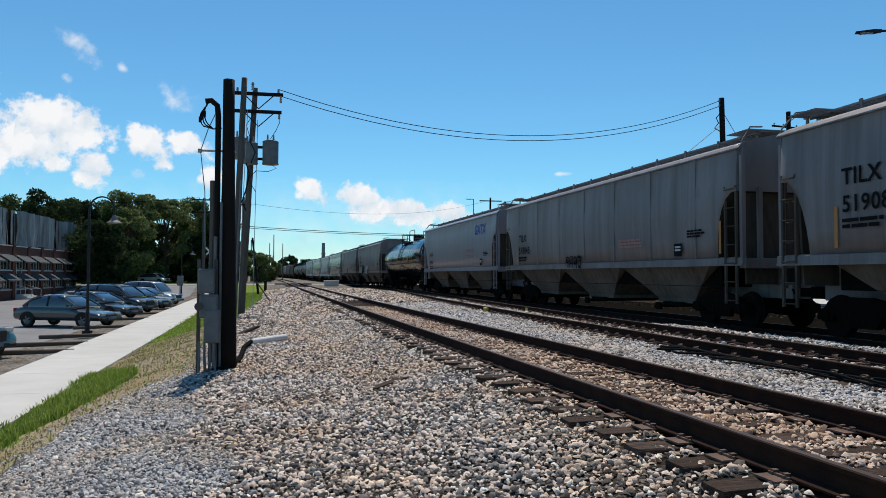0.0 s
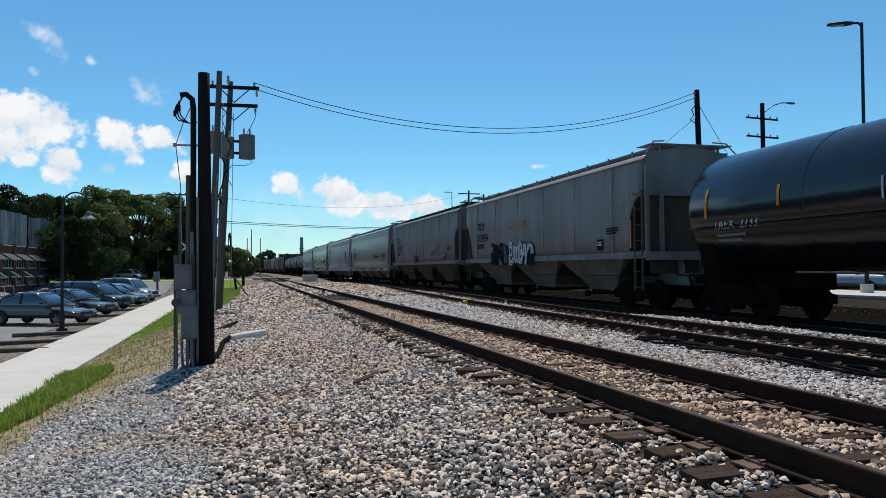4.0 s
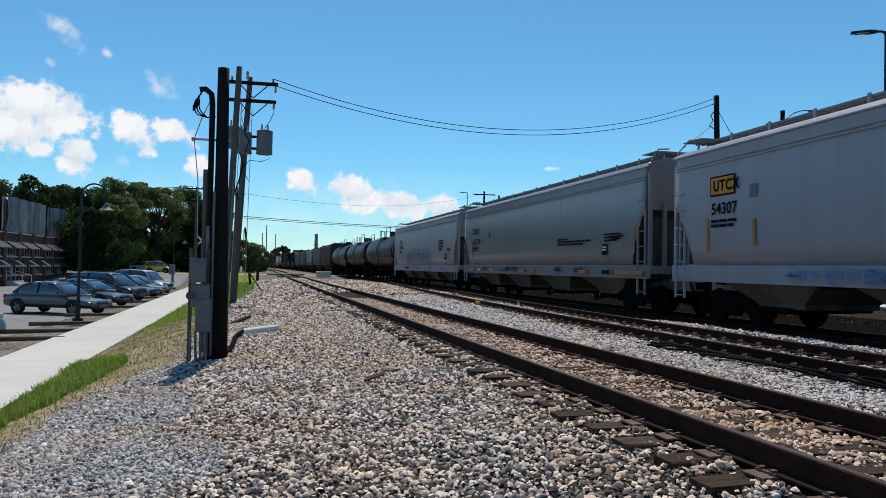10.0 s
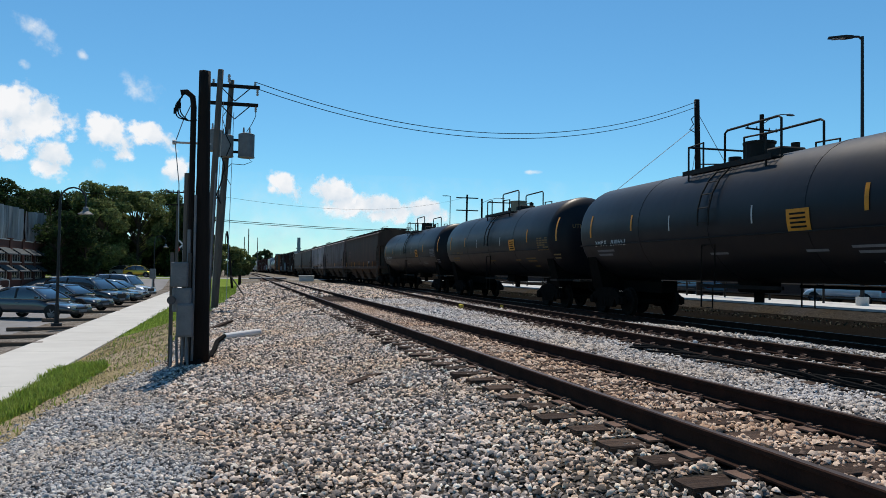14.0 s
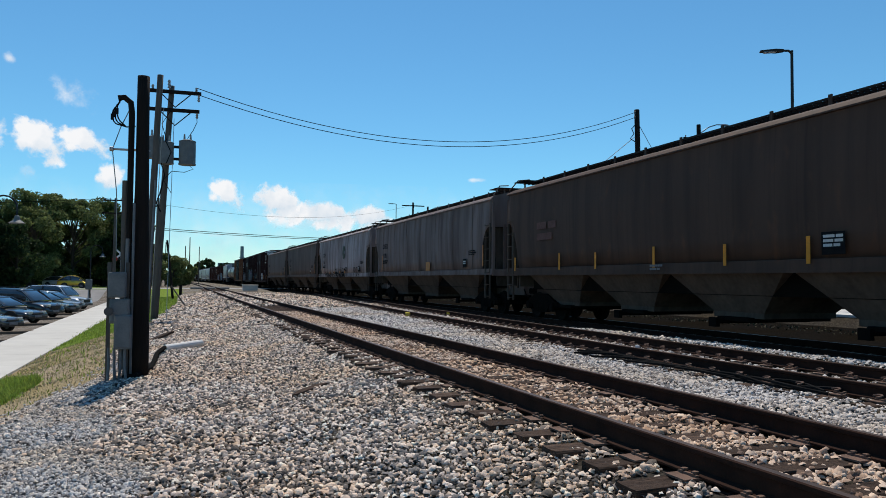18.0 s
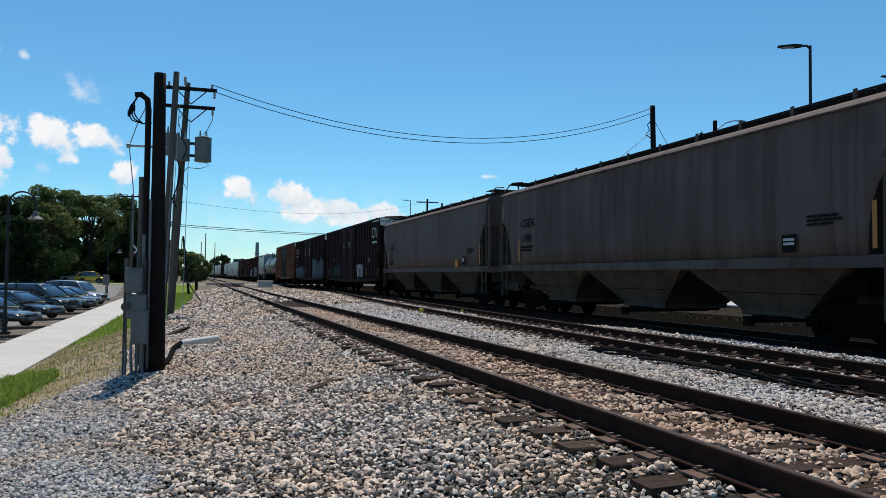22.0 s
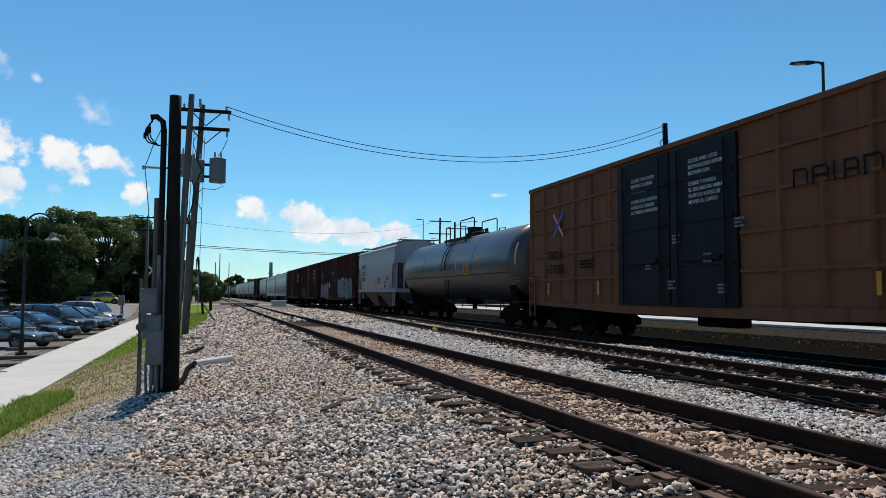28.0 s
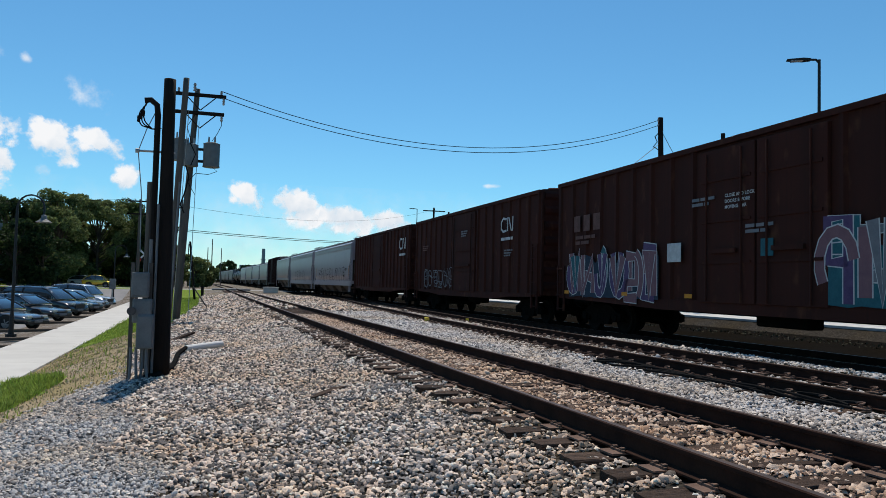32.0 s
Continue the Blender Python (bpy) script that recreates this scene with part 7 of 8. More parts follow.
    for x, y, b in ((-0.45, -0.3, 0.0), (-0.36, -0.34, 0.04), (-0.27, -0.3, -0.02), (-0.2, -0.36, 0.05)):
        bm = bmesh.new()
        tube(bm, [(x, y, 0.6), (x + 0.01, y - 0.02, 0.3), (x + b, y - 0.08, -0.05)], 0.024, 6)
        part("lower_conduit", bm, M_GREYBOX, p)
    bm = bmesh.new()
    for yy, z0, z1 in ((-0.25, 0.4, 2.0),):
        box(bm, -0.5, -0.44, -0.25, -0.2, -0.05, z1)
        box(bm, -0.22, -0.16, -0.25, -0.2, -0.05, z1)
    part("backing_post", bm, M_WOOD_GR, p)
    return p


service_pole()


def bent_pole(name, label, base, top, r0, r1, material, seed):
    p = thing(name, label, "utility pole", "trackside poles")
    bm = bmesh.new()
    rng = random.Random(seed)
    rings = []
    b, t = Vector(base), Vector(top)
    for i in range(14):
        f = i / 13
        c = b.lerp(t, f)
        r = r0 + (r1 - r0) * f
        rings.append([(c.x + (r + rng.uniform(-0.004, 0.004)) * math.cos(2 * math.pi * k / 12), c.y + r * math.sin(2 * math.pi * k / 12), c.z) for k in range(12)])
    loft(bm, rings)
    part("pole", bm, material, p, smooth=True)
    return p


def insulator(parent, x, y, z, h=0.2, down=False):
    bm = bmesh.new()
    s = -1 if down else 1
    for k in range(3):
        rod(bm, (x, y, z + s * h * k / 3), (x, y, z + s * h * (k + 0.8) / 3), 0.06, 0.035, n=8)
    part("insulator", bm, M_PORCELAIN, parent)


poleB = bent_pole("utility_pole", "weathered grey wooden pole with crossarm braces", (-2.05, 27.46, -0.35), (-1.72, 27.6, 8.75), 0.13, 0.1, M_WOOD_GR, 4)
poleC = bent_pole("utility_pole", "weathered wooden pole with two crossarms and transformers", (-2.08, 32.43, -0.4), (-1.57, 32.5, 9.6), 0.155, 0.11, M_WOOD_GR, 5)
bm = bmesh.new()
tube(bm, [(-1.96, 27.35, 0.2), (-1.8, 27.4, 5.0)], 0.035, 6)
part("conduit", bm, M_GREYBOX, poleB)
bm = bmesh.new()
tube(bm, [(-1.62, 27.35, 5.6), (-1.5, 27.3, 5.2), (-1.62, 27.3, 4.6), (-1.75, 27.3, 4.2), (-1.6, 27.3, 3.9)], 0.025, 5)
tube(bm, [(-1.5, 27.35, 6.4), (-1.3, 27.3, 6.0), (-1.45, 27.3, 5.6)], 0.02, 5)
part("looped_cable", bm, M_CABLE, poleB)
insulator(poleB, -1.42, 27.5, 8.3, 0.3)
for z, x0, x1 in ((9.32, -2.5, -0.4), (8.56, -2.48, -0.46)):
    bm = bmesh.new()
    box(bm, x0, x1, 32.28, 32.4, z - 0.07, z + 0.07, 0.01)
    part("crossarm", bm, M_WOOD_DK, poleC)
    bm = bmesh.new()
    for s in (-1, 1):
        tube(bm, [(-1.4 + s * 0.62, 32.28, z - 0.05), (-1.42, 32.28, z - 0.65)], 0.022, 4)
    part("brace", bm, M_DARK, poleC)
insulator(poleC, -0.5, 32.34, 9.25, 0.3, True)
insulator(poleC, -0.56, 32.34, 8.5, 0.25, True)
for x in (-2.3, -0.6):
    insulator(poleC, x, 32.34, 9.4, 0.18)
for x, z, r, h in ((-0.9, 6.75, 0.33, 0.95), (-1.72, 6.7, 0.3, 0.85), (-2.15, 6.9, 0.28, 0.85)):
    bm = bmesh.new()
    rod(bm, (x, 32.0, z - h / 2), (x, 32.0, z + h / 2), r, n=16)
    rod(bm, (x, 32.0, z + h / 2), (x, 32.0, z + h / 2 + 0.06), r * 1.05, r * 0.6, n=16)
    rod(bm, (x, 32.0, z - h / 2 - 0.02), (x, 32.0, z - h / 2 + 0.03), r * 1.04, n=16)
    tf = part("transformer", bm, M_GREYBOX, poleC)
    bm = bmesh.new()
    for s in (-0.12, 0.12):
        rod(bm, (x + s, 32.0, z + h / 2), (x + s, 32.0, z + h / 2 + 0.3), 0.05, 0.03, n=8)
    part("bushing", bm, M_PORCELAIN, tf)
bm = bmesh.new()
for z in (6.5, 7.0):
    box(bm, -1.85, -0.75, 32.1, 32.2, z - 0.05, z + 0.05)
part("transformer_bracket", bm, M_DARK, poleC)
for pts in ([(-0.9, 32.0, 7.35), (-0.7, 32.1, 7.7), (-0.55, 32.3, 8.1), (-0.56, 32.34, 8.3)], [(-0.9, 32.0, 6.3), (-0.65, 32, 6.1), (-1.0, 32, 5.95), (-1.5, 32.2, 6.0)], [(-1.7, 32, 7.2), (-1.9, 32, 7.9), (-1.6, 32.3, 8.5)], [(-1.5, 32.2, 6.0), (-1.8, 32, 5.6), (-1.5, 32.2, 5.1)]):
    bm = bmesh.new()
    tube(bm, pts, 0.014, 5)
    part("jumper_wire", bm, M_CABLE, poleC)
for i, (a, b) in enumerate([((-2.1, 30.8, -0.2), (-1.6, 27.6, 7.6)), ((-2.3, 29.5, -0.2), (-1.7, 27.6, 6.6)), ((-1.5, 30.5, 0), (-1.45, 32.3, 8.2))]):
    o = thing("guy_wire", "thin steel guy wire running down from a pole", "wire", "guy wires")
    bm = bmesh.new()
    tube(bm, [a, b], 0.012, 4)
    part("strand", bm, M_GALV, o)

# slimmer poles farther along
slim = bent_pole("utility_pole", "slim dark wooden pole with a short arm", (-3.75, 59.9, 0.0), (-3.7, 59.9, 7.7), 0.14, 0.1, M_WOOD_GR, 6)
bm = bmesh.new()
box(bm, -4.3, -3.1, 59.75, 59.85, 7.0, 7.12)
part("crossarm", bm, M_WOOD_DK, slim)
slim2 = bent_pole("utility_pole", "leaning dark pole by the far lawn", (-2.6, 62.0, 0.0), (-3.1, 62.0, 4.6), 0.1, 0.08, M_WOOD_DK, 7)
left = bent_pole("utility_pole", "wooden pole with a crossarm near the street", (-8.3, 74.5, -0.6), (-8.27, 74.5, 9.0), 0.17, 0.12, M_WOOD_GR, 8)
for z in (8.8, 7.6):
    bm = bmesh.new()
    box(bm, -9.4, -7.1, 74.3, 74.42, z - 0.06, z + 0.06)
    part("crossarm", bm, M_WOOD_DK, left)
for x in (-9.2, -8.7, -7.8, -7.3):
    insulator(left, x, 74.36, 8.86, 0.15)


# ---- poles and lamps beyond the train ----
far = bent_pole("utility_pole", "dark wooden pole beyond the train with guy wires", (24.3, 38.0, 0.0), (24.05, 38.0, 11.75), 0.19, 0.15, M_WOOD_DK, 9)
bm = bmesh.new()
tube(bm, [(24.15, 38.0, 8.0), (25.6, 37.4, 8.0)], 0.04, 6)
part("side_arm", bm, M_DARK, far)
for a, b in (((24.1, 38.0, 11.0), (25.5, 37.4, 8.1)), ((24.0, 38, 10.2), (19.0, 39.0, 6.0)), ((24.1, 38.0, 9.5), (23.6, 38, 6.5))):
    bm = bmesh.new()
    tube(bm, [a, b], 0.018, 4)
    part("guy_wire", bm, M_GALV, far)
bm = bmesh.new()
tube(bm, [(24.0, 38, 10.9), (23.7, 38, 10.6), (23.85, 38, 10.3), (23.6, 38, 10.0), (24.0, 38, 9.8)], 0.03, 5)
part("looped_cable", bm, M_CABLE, far)
for z in (11.2, 11.5):
    insulator(far, 23.85, 37.9, z, 0.14)


def parking_lamp(x, y, h, turn, flat=True):
    l = thing("parking_lamp", "dark steel lamp post with a flat lamp head", "street lamp", "lamp posts beyond the train", m=pose(x, y, 0.1, 0, 0, turn))
    bm = bmesh.new()
    rod(bm, (0, 0, 0), (0, 0, 0.7), 0.25, n=12)
    part("footing", bm, M_CONC, l)
    bm = bmesh.new()
    rod(bm, (0, 0, 0.6), (0.03, 0, h), 0.085, 0.06, n=10)
    part("post", bm, M_BLACKPAINT, l)
    bm = bmesh.new()
    tube(bm, [(0, 0, h - 0.1), (-0.1, 0, h), (-0.35, 0, h + 0.02)], 0.05, 6)
    part("arm", bm, M_BLACKPAINT, l)
    bm = bmesh.new()
    loft(bm, [[(-0.3, -0.1, h - 0.03), (-0.3, 0.1, h - 0.03), (-0.3, 0.1, h + 0.06), (-0.3, -0.1, h + 0.06)], [(-0.6, -0.2, h - 0.03), (-0.6, 0.2, h - 0.03), (-0.6, 0.2, h + 0.07), (-0.6, -0.2, h + 0.07)], [(-1.25, -0.16, h + 0.03), (-1.25, 0.16, h + 0.03), (-1.25, 0.16, h + 0.06), (-1.25, -0.16, h + 0.06)]])
    hd = part("lamp_head", bm, M_BLACKPAINT, l)
    bm = bmesh.new()
    box(bm, -1.1, -0.55, -0.13, 0.13, h - 0.03, h - 0.01)
    part("lens", bm, M_LAMPGLASS, hd)
    return l


parking_lamp(23.85, 25.6, 11.5, -32)
parking_lamp(28.9, 116.5, 13.8, -15)


def cobra_pole(x, y, h, arm, turn, wood, util):
    l = thing("utility_pole", "wooden pole with a cobra-head lamp on a curved arm", "utility pole", "lamp posts beyond the train", m=pose(x, y, 0.1, 0, 0, turn))
    bm = bmesh.new()
    rod(bm, (0, 0, 0), (0, 0, h), 0.2, 0.16, n=12)
    part("pole", bm, wood, l)
    bm = bmesh.new()
    tube(bm, [(0.1, 0, h - 0.7), (arm * 0.4, 0, h - 0.1), (arm * 0.75, 0, h + 0.2), (arm, 0, h + 0.25)], 0.045, 6)
    part("arm", bm, M_GALV, l)
    bm = bmesh.new()
    loft(bm, [[(arm - 0.1 + dx, w * math.cos(a), h + 0.25 + hh * math.sin(a)) for a in [2 * math.pi * i / 8 for i in range(8)]] for dx, w, hh in ((0, 0.06, 0.05), (0.25, 0.16, 0.1), (0.6, 0.15, 0.09), (0.85, 0.05, 0.03))])
    part("lamp_head", bm, M_GALV, l)
    if util:
        bm = bmesh.new()
        rod(bm, (1.1, 1.0, 0), (1.1, 1.0, h - 0.7), 0.16, 0.13, n=10)
        part("second_pole", bm, wood, l)
        for z in (h - 0.9, h - 2.3):
            bm = bmesh.new()
            box(bm, -0.6, 2.6, 0.9, 1.0, z - 0.06, z + 0.06)
            part("crossarm", bm, M_WOOD_DK, l)
            for xx in (-0.4, 0.5, 1.8, 2.5):
                insulator(l, xx, 0.95, z + 0.06, 0.18)
        bm = bmesh.new()
        for xx in (0.6, 1.6):
            rod(bm, (xx, 0.8, h - 4.4), (xx, 0.8, h - 3.5), 0.22, n=10)
        part("transformer", bm, M_GREYBOX, l)
    return l


cobra_pole(35.9, 48.1, 13.6, 2.6, 10, M_WOOD_DK, True)
cobra_pole(36.7, 124.7, 14.4, 3.6, 5, M_WOOD_DK, False)
utm = bent_pole("utility_pole", "far wooden pole with crossarms beyond the train", (34.0, 125.4, 0.0), (34.2, 125.4, 15.2), 0.22, 0.16, M_WOOD_DK, 11)
for z in (14.6, 12.4):
    bm = bmesh.new()
    box(bm, 32.2, 36.2, 125.2, 125.35, z - 0.09, z + 0.09)
    part("crossarm", bm, M_WOOD_DK, utm)


def wire(a, b, sag, r=0.012, label="thin overhead wire slung between poles"):
    o = thing("overhead_wire", label, "wire", "overhead wires")
    a, b = Vector(a), Vector(b)
    pts = []
    for i in range(25):
        f = i / 24
        p = a.lerp(b, f)
        p.z -= sag * 4 * f * (1 - f)
        pts.append(p)
    bm = bmesh.new()
    tube(bm, pts, r, 5)
    part("strand", bm, M_CABLE, o)


wire((-0.5, 32.34, 9.27), (23.85, 37.9, 11.25), 1.95, 0.017)
wire((-0.6, 32.34, 9.56), (23.85, 37.9, 11.55), 2.0, 0.017)
wire((-3.7, 59.9, 7.3), (-8.27, 74.5, 8.0), 0.3)
wire((-8.7, 74.4, 9.0), (-60.0, 82.0, 9.5), 1.2, 0.02)
wire((-7.3, 74.4, 9.0), (34.2, 125.3, 14.8), 2.0, 0.014)
wire((-3.6, 59.9, 5.4), (40.0, 80.0, 7.2), 0.8, 0.024)
wire((-3.6, 59.9, 5.27), (40.0, 80.0, 7.05), 0.8, 0.02)

# ---- things lying on the ballast ----
pipe = thing("white_pipe", "short white plastic pipe lying on the ballast", "pipe")
bm = bmesh.new()
tube(bm, [(-0.88, 17.5, 0.06), (-0.12, 18.3, 0.1)], 0.075, 12)
part("pipe", bm, M_PVC, pipe)
cable = thing("black_cable", "thick black cable running from the pole to the pipe", "cable")
bm = bmesh.new()
tube(bm, [(-1.3, 13.3, -0.05), (-1.1, 13.2, 0.0), (-0.95, 14.2, 0.0), (-0.95, 15.3, 0.02), (-0.98, 16.4, 0.04), (-0.88, 17.4, 0.08)], 0.05, 7)
part("sheath", bm, M_CABLE, cable)
for x0, y0, x1, y1, z, nm in ((1.1, 9.95, 1.6, 10.42, 0.1, "wood_scrap"), (2.15, 17.2, 2.95, 17.75, 0.31, "wood_scrap"), (-1.5, 20.5, -0.9, 22.0, 0.03, "wood_scrap")):
    o = thing(nm, "dark splintered piece of tie wood on the ballast", "wood")
    bm = bmesh.new()
    L = math.hypot(x1 - x0, y1 - y0)
    loft(bm, [[(x, -0.05 * k, -0.03), (x, 0.06 * k, -0.035), (x, 0.045 * k, 0.035 * k), (x, -0.04, 0.03)] for x, k in ((-L / 2, 0.5), (-L / 4, 1.0), (L / 5, 1.1), (L / 2, 0.6))])
    part("splinter", bm, M_TIE, o)
    o.matrix_basis = pose((x0 + x1) / 2, (y0 + y1) / 2, z, 4, -6, math.degrees(math.atan2(y1 - y0, x1 - x0)))
rng = random.Random(12)
for k in range(5):
    o = thing("black_cable", "black cable snaking over the ballast between the tracks", "cable", "loose cables")
    pts = []
    for i in range(26):
        f = i / 25
        pts.append((6.85 + 0.55 * f + (0.14 + 0.03 * k) * math.sin(f * (7 + k) + 1.7 * k), 12.8 - 5.5 * f + 0.14 * math.cos(f * 11 + k), 0.25 + 0.03 * math.sin(f * 14 + k * 2)))
    bm = bmesh.new()
    tube(bm, pts, 0.022, 5)
    part("sheath", bm, M_CABLE, o)
for x, y in ((7.35, 27.3), (8.95, 27.1)):
    o = thing("switch_marker", "small yellow painted block on the siding rail", "marker", "switch markers")
    bm = bmesh.new()
    box(bm, -0.14, 0.14, -0.2, 0.2, 0, 0.15, 0.02)
    part("block", bm, M_YELLOW, o)
    o.matrix_basis = pose(x, y, 0.22)
o = thing("rag", "small crumpled red rag on the ballast", "rag")
bm = bmesh.new()
bmesh.ops.create_icosphere(bm, subdivisions=2, radius=0.16)
for v in bm.verts:
    v.co = Vector((v.co.x * 1.6, v.co.y, max(-0.02, v.co.z * 0.4))) * (1 + 0.35 * noise.noise(v.co * 9))
part("cloth", bm, M_REDLENS, o)
o.matrix_basis = pose(8.0, 24.0, 0.22)
cab = thing("concrete_block", "pale concrete block standing between the tracks", "block")
bm = bmesh.new()
box(bm, -0.82, 0.82, -0.55, 0.55, 0, 0.55, 0.04)
box(bm, -0.88, 0.88, -0.6, 0.6, 0.55, 0.68, 0.03)
part("block", bm, M_CONC, cab)
cab.matrix_basis = pose(4.6, 87.0, 0.26)
o = thing("stake", "thin white stake leaning on the bank", "stake")
bm = bmesh.new()
rod(bm, (-1.0, 42.6, -0.1), (-1.9, 43.0, 1.2), 0.04)
part("stick", bm, M_WOOD_GR, o)
o = thing("short_post", "short dark post at the edge of the ballast", "post")
bm = bmesh.new()
rod(bm, (-2.35, 71.5, -0.3), (-2.35, 71.5, 1.0), 0.13)
part("post", bm, M_WOOD_DK, o)

# ---- level crossing ----
for x in (-6.0,):
    s = thing("crossing_signal", "level crossing signal with crossbuck and lamps", "signal", "crossing signals")
    bm = bmesh.new()
    rod(bm, (0, 0, 0), (0, 0, 4.4), 0.09, n=8)
    part("post", bm, M_GALV, s)
    bm = bmesh.new()
    box(bm, -0.8, 0.8, -0.14, -0.1, 3.5, 3.7, m=pose(0, 0, 0))
    part("lamp_bar", bm, M_BLACKPAINT, s)
    for a in (45, -45):
        bm = bmesh.new()
        box(bm, -0.7, 0.7, -0.12, -0.09, -0.1, 0.1, m=pose(0, 0, 4.2, 0, a, 0))
        part("crossbuck", bm, M_WHITE, s)
    for xx in (-0.65, 0.65):
        bm = bmesh.new()
        rod(bm, (xx, -0.1, 3.6), (xx, -0.3, 3.6), 0.3, n=12)
        part("lamp", bm, M_REDLENS, s)
    s.matrix_basis = pose(x - 0.042 * 97, 97.2, 0.31)
planks = thing("crossing_planks", "pale plank panels where the street crosses the track", "crossing", kind="structure")
for off in (-1.6, 0.0, 1.6):
    bm = bmesh.new()
    w = 0.62 if off == 0 else 0.75
    box(bm, track_1(102) + off - w, track_1(102) + off + w, 98, 107, 0.3, RAIL_1 - 0.01)
    part("panel", bm, M_CROSSING, planks)

# ---- far end of the view ----
chim = thing("chimney_stack", "tall slim industrial chimney in the distance", "chimney")
bm = bmesh.new()
rod(bm, (0, 0, 0), (0, 0, 27), 1.7, 1.25, n=14)
rod(bm, (0, 0, 18), (0, 0, 18.6), 2.0, n=14)
part("stack", bm, M_FAR, chim)
chim.matrix_basis = pose(25.1, 599, 0)
for x, y, w, d, h in ((14, 500, 16, 12, 11.5), (6, 520, 18, 12, 8), (40, 420, 30, 20, 7), (-34, 330, 24, 14, 6)):
    bd = thing("far_building", "pale block building in the distance", "building", "far buildings")
    bm = bmesh.new()
    box(bm, -w / 2, w / 2, -d / 2, d / 2, 0, h)
    part("wall", bm, M_FAR, bd)
    for i in range(int(w / 4)):
        for k in range(int(h / 3.2)):
            bm = bmesh.new()
            box(bm, -w / 2 + 1 + 4 * i, -w / 2 + 3 + 4 * i, -d / 2 - 0.06, -d / 2 + 0.1, 1 + 3.1 * k, 2.5 + 3.1 * k)
            part("window", bm, M_PANE, bd)
    bd.matrix_basis = pose(x, y, 0.2)
for x, y, h in ((-3.4, 150, 9.5), (-4.6, 165, 8.5), (-2.0, 180, 9.0), (-7.2, 140, 8)):
    bent_pole("utility_pole", "thin far pole beside the line", (x, y, 0.2), (x, y, h), 0.12, 0.08, M_WOOD_GR, int(y))


# ---- beyond the train: verge, platform kerb, fence, cars ----
plat = thing("concrete_platform", "long pale concrete platform edge beyond the train", "platform", kind="structure")
bm = bmesh.new()
edge_line = ((22.5, -10), (21.3, 10), (20.0, 34), (18.5, 90))
loft(bm, [[(x0 + 0.9, y, 0.36), (x0 + 5.4, y, 0.36), (x0 + 5.4, y, 0.45), (x0 + 0.9, y, 0.45)] for x0, y in edge_line])
part("slab", bm, M_CONC_SLAB, plat)
# base added below the slab, in the bed colour darkened as shade
bm = bmesh.new()
loft(bm, [[(x0 + 0.1, y, 0.0), (x0 + 5.3, y, 0.0), (x0 + 5.3, y, 0.359), (x0 + 0.95, y, 0.359)] for x0, y in edge_line])
part("base", bm, M_GAP_SHADE, plat, "dark stony base under the platform slab")
fence = thing("railing", "low dark pipe railing behind the platform", "fence")
for i in range(26):
    y = -6 + 3.4 * i
    x = 25.3 - 0.045 * y
    bm = bmesh.new()
    rod(bm, (x, y, 0.1), (x, y, 1.3), 0.05)
    part("post", bm, M_DARK, fence)
for z in (0.75, 1.25):
    bm = bmesh.new()
    tube(bm, [(25.3 - 0.045 * y, y, z) for y in (-8, 20, 50, 82)], 0.035)
    part("rail", bm, M_DARK, fence)
for x, y, a, p, st in ((30.0, 33.0, 100, AP_WHITE, "van"), (31.0, 26.0, 95, AP_TEALD, "sedan"), (30.5, 18.0, 95, AP_SILVER, "suv"), (29.0, 46.0, 95, AP_DARK, "sedan"), (31.0, 10.0, 95, AP_BLACK, "suv"), (28.5, 56.0, 95, AP_WHITE, "sedan"), (30.0, 1.0, 95, AP_GREY, "sedan")):
    vehicle({"van": "van", "sedan": "sedan", "suv": "sport_utility"}[st], "car parked in shade beyond the platform railing", p, 4.7, 1.85, 1.75 if st != "sedan" else 1.46, pose(x, y, 0.1, 0, 0, a), st)
shed = thing("long_shed", "long low dark building beyond the parking area", "building")
bm = bmesh.new()
box(bm, 0, 14, -40, 130, 0, 3.4)
part("wall", bm, M_MORTAR, shed)
bm = bmesh.new()
loft(bm, [[(-1.5, y, 3.3), (15, y, 3.3), (15, y, 3.5), (6, y, 4.2), (-1.5, y, 3.5)] for y in (-41, 131)])
part("roof", bm, M_DARK, shed)
shed.matrix_basis = pose(42, 0, 0.1)


# ---- trees ----
def leaf_cloud(rng, centres, radii, n, size):
    """Small folded leaves filling lumpy clumps, denser towards their skin."""
    k = rng.integers(0, len(centres), n)
    d = rng.normal(size=(n, 3))
    d /= np.linalg.norm(d, axis=1, keepdims=True)
    r = rng.uniform(0.35, 1.05, n) ** 0.6
    p = centres[k] + d * (radii[k] * r)[:, None] * np.array([1, 1, 0.8])
    a = rng.normal(size=(n, 3))
    a /= np.linalg.norm(a, axis=1, keepdims=True)
    b = np.cross(a, rng.normal(size=(n, 3)))
    b /= np.linalg.norm(b, axis=1, keepdims=True)
    s = (size * rng.uniform(0.6, 1.4, n))[:, None]
    v = np.stack([p - a * s, p - b * s * 0.55 + np.cross(a, b) * s * 0.2, p + a * s, p + b * s * 0.55 + np.cross(a, b) * s * 0.2], 1)
    return v.reshape(-1, 3)


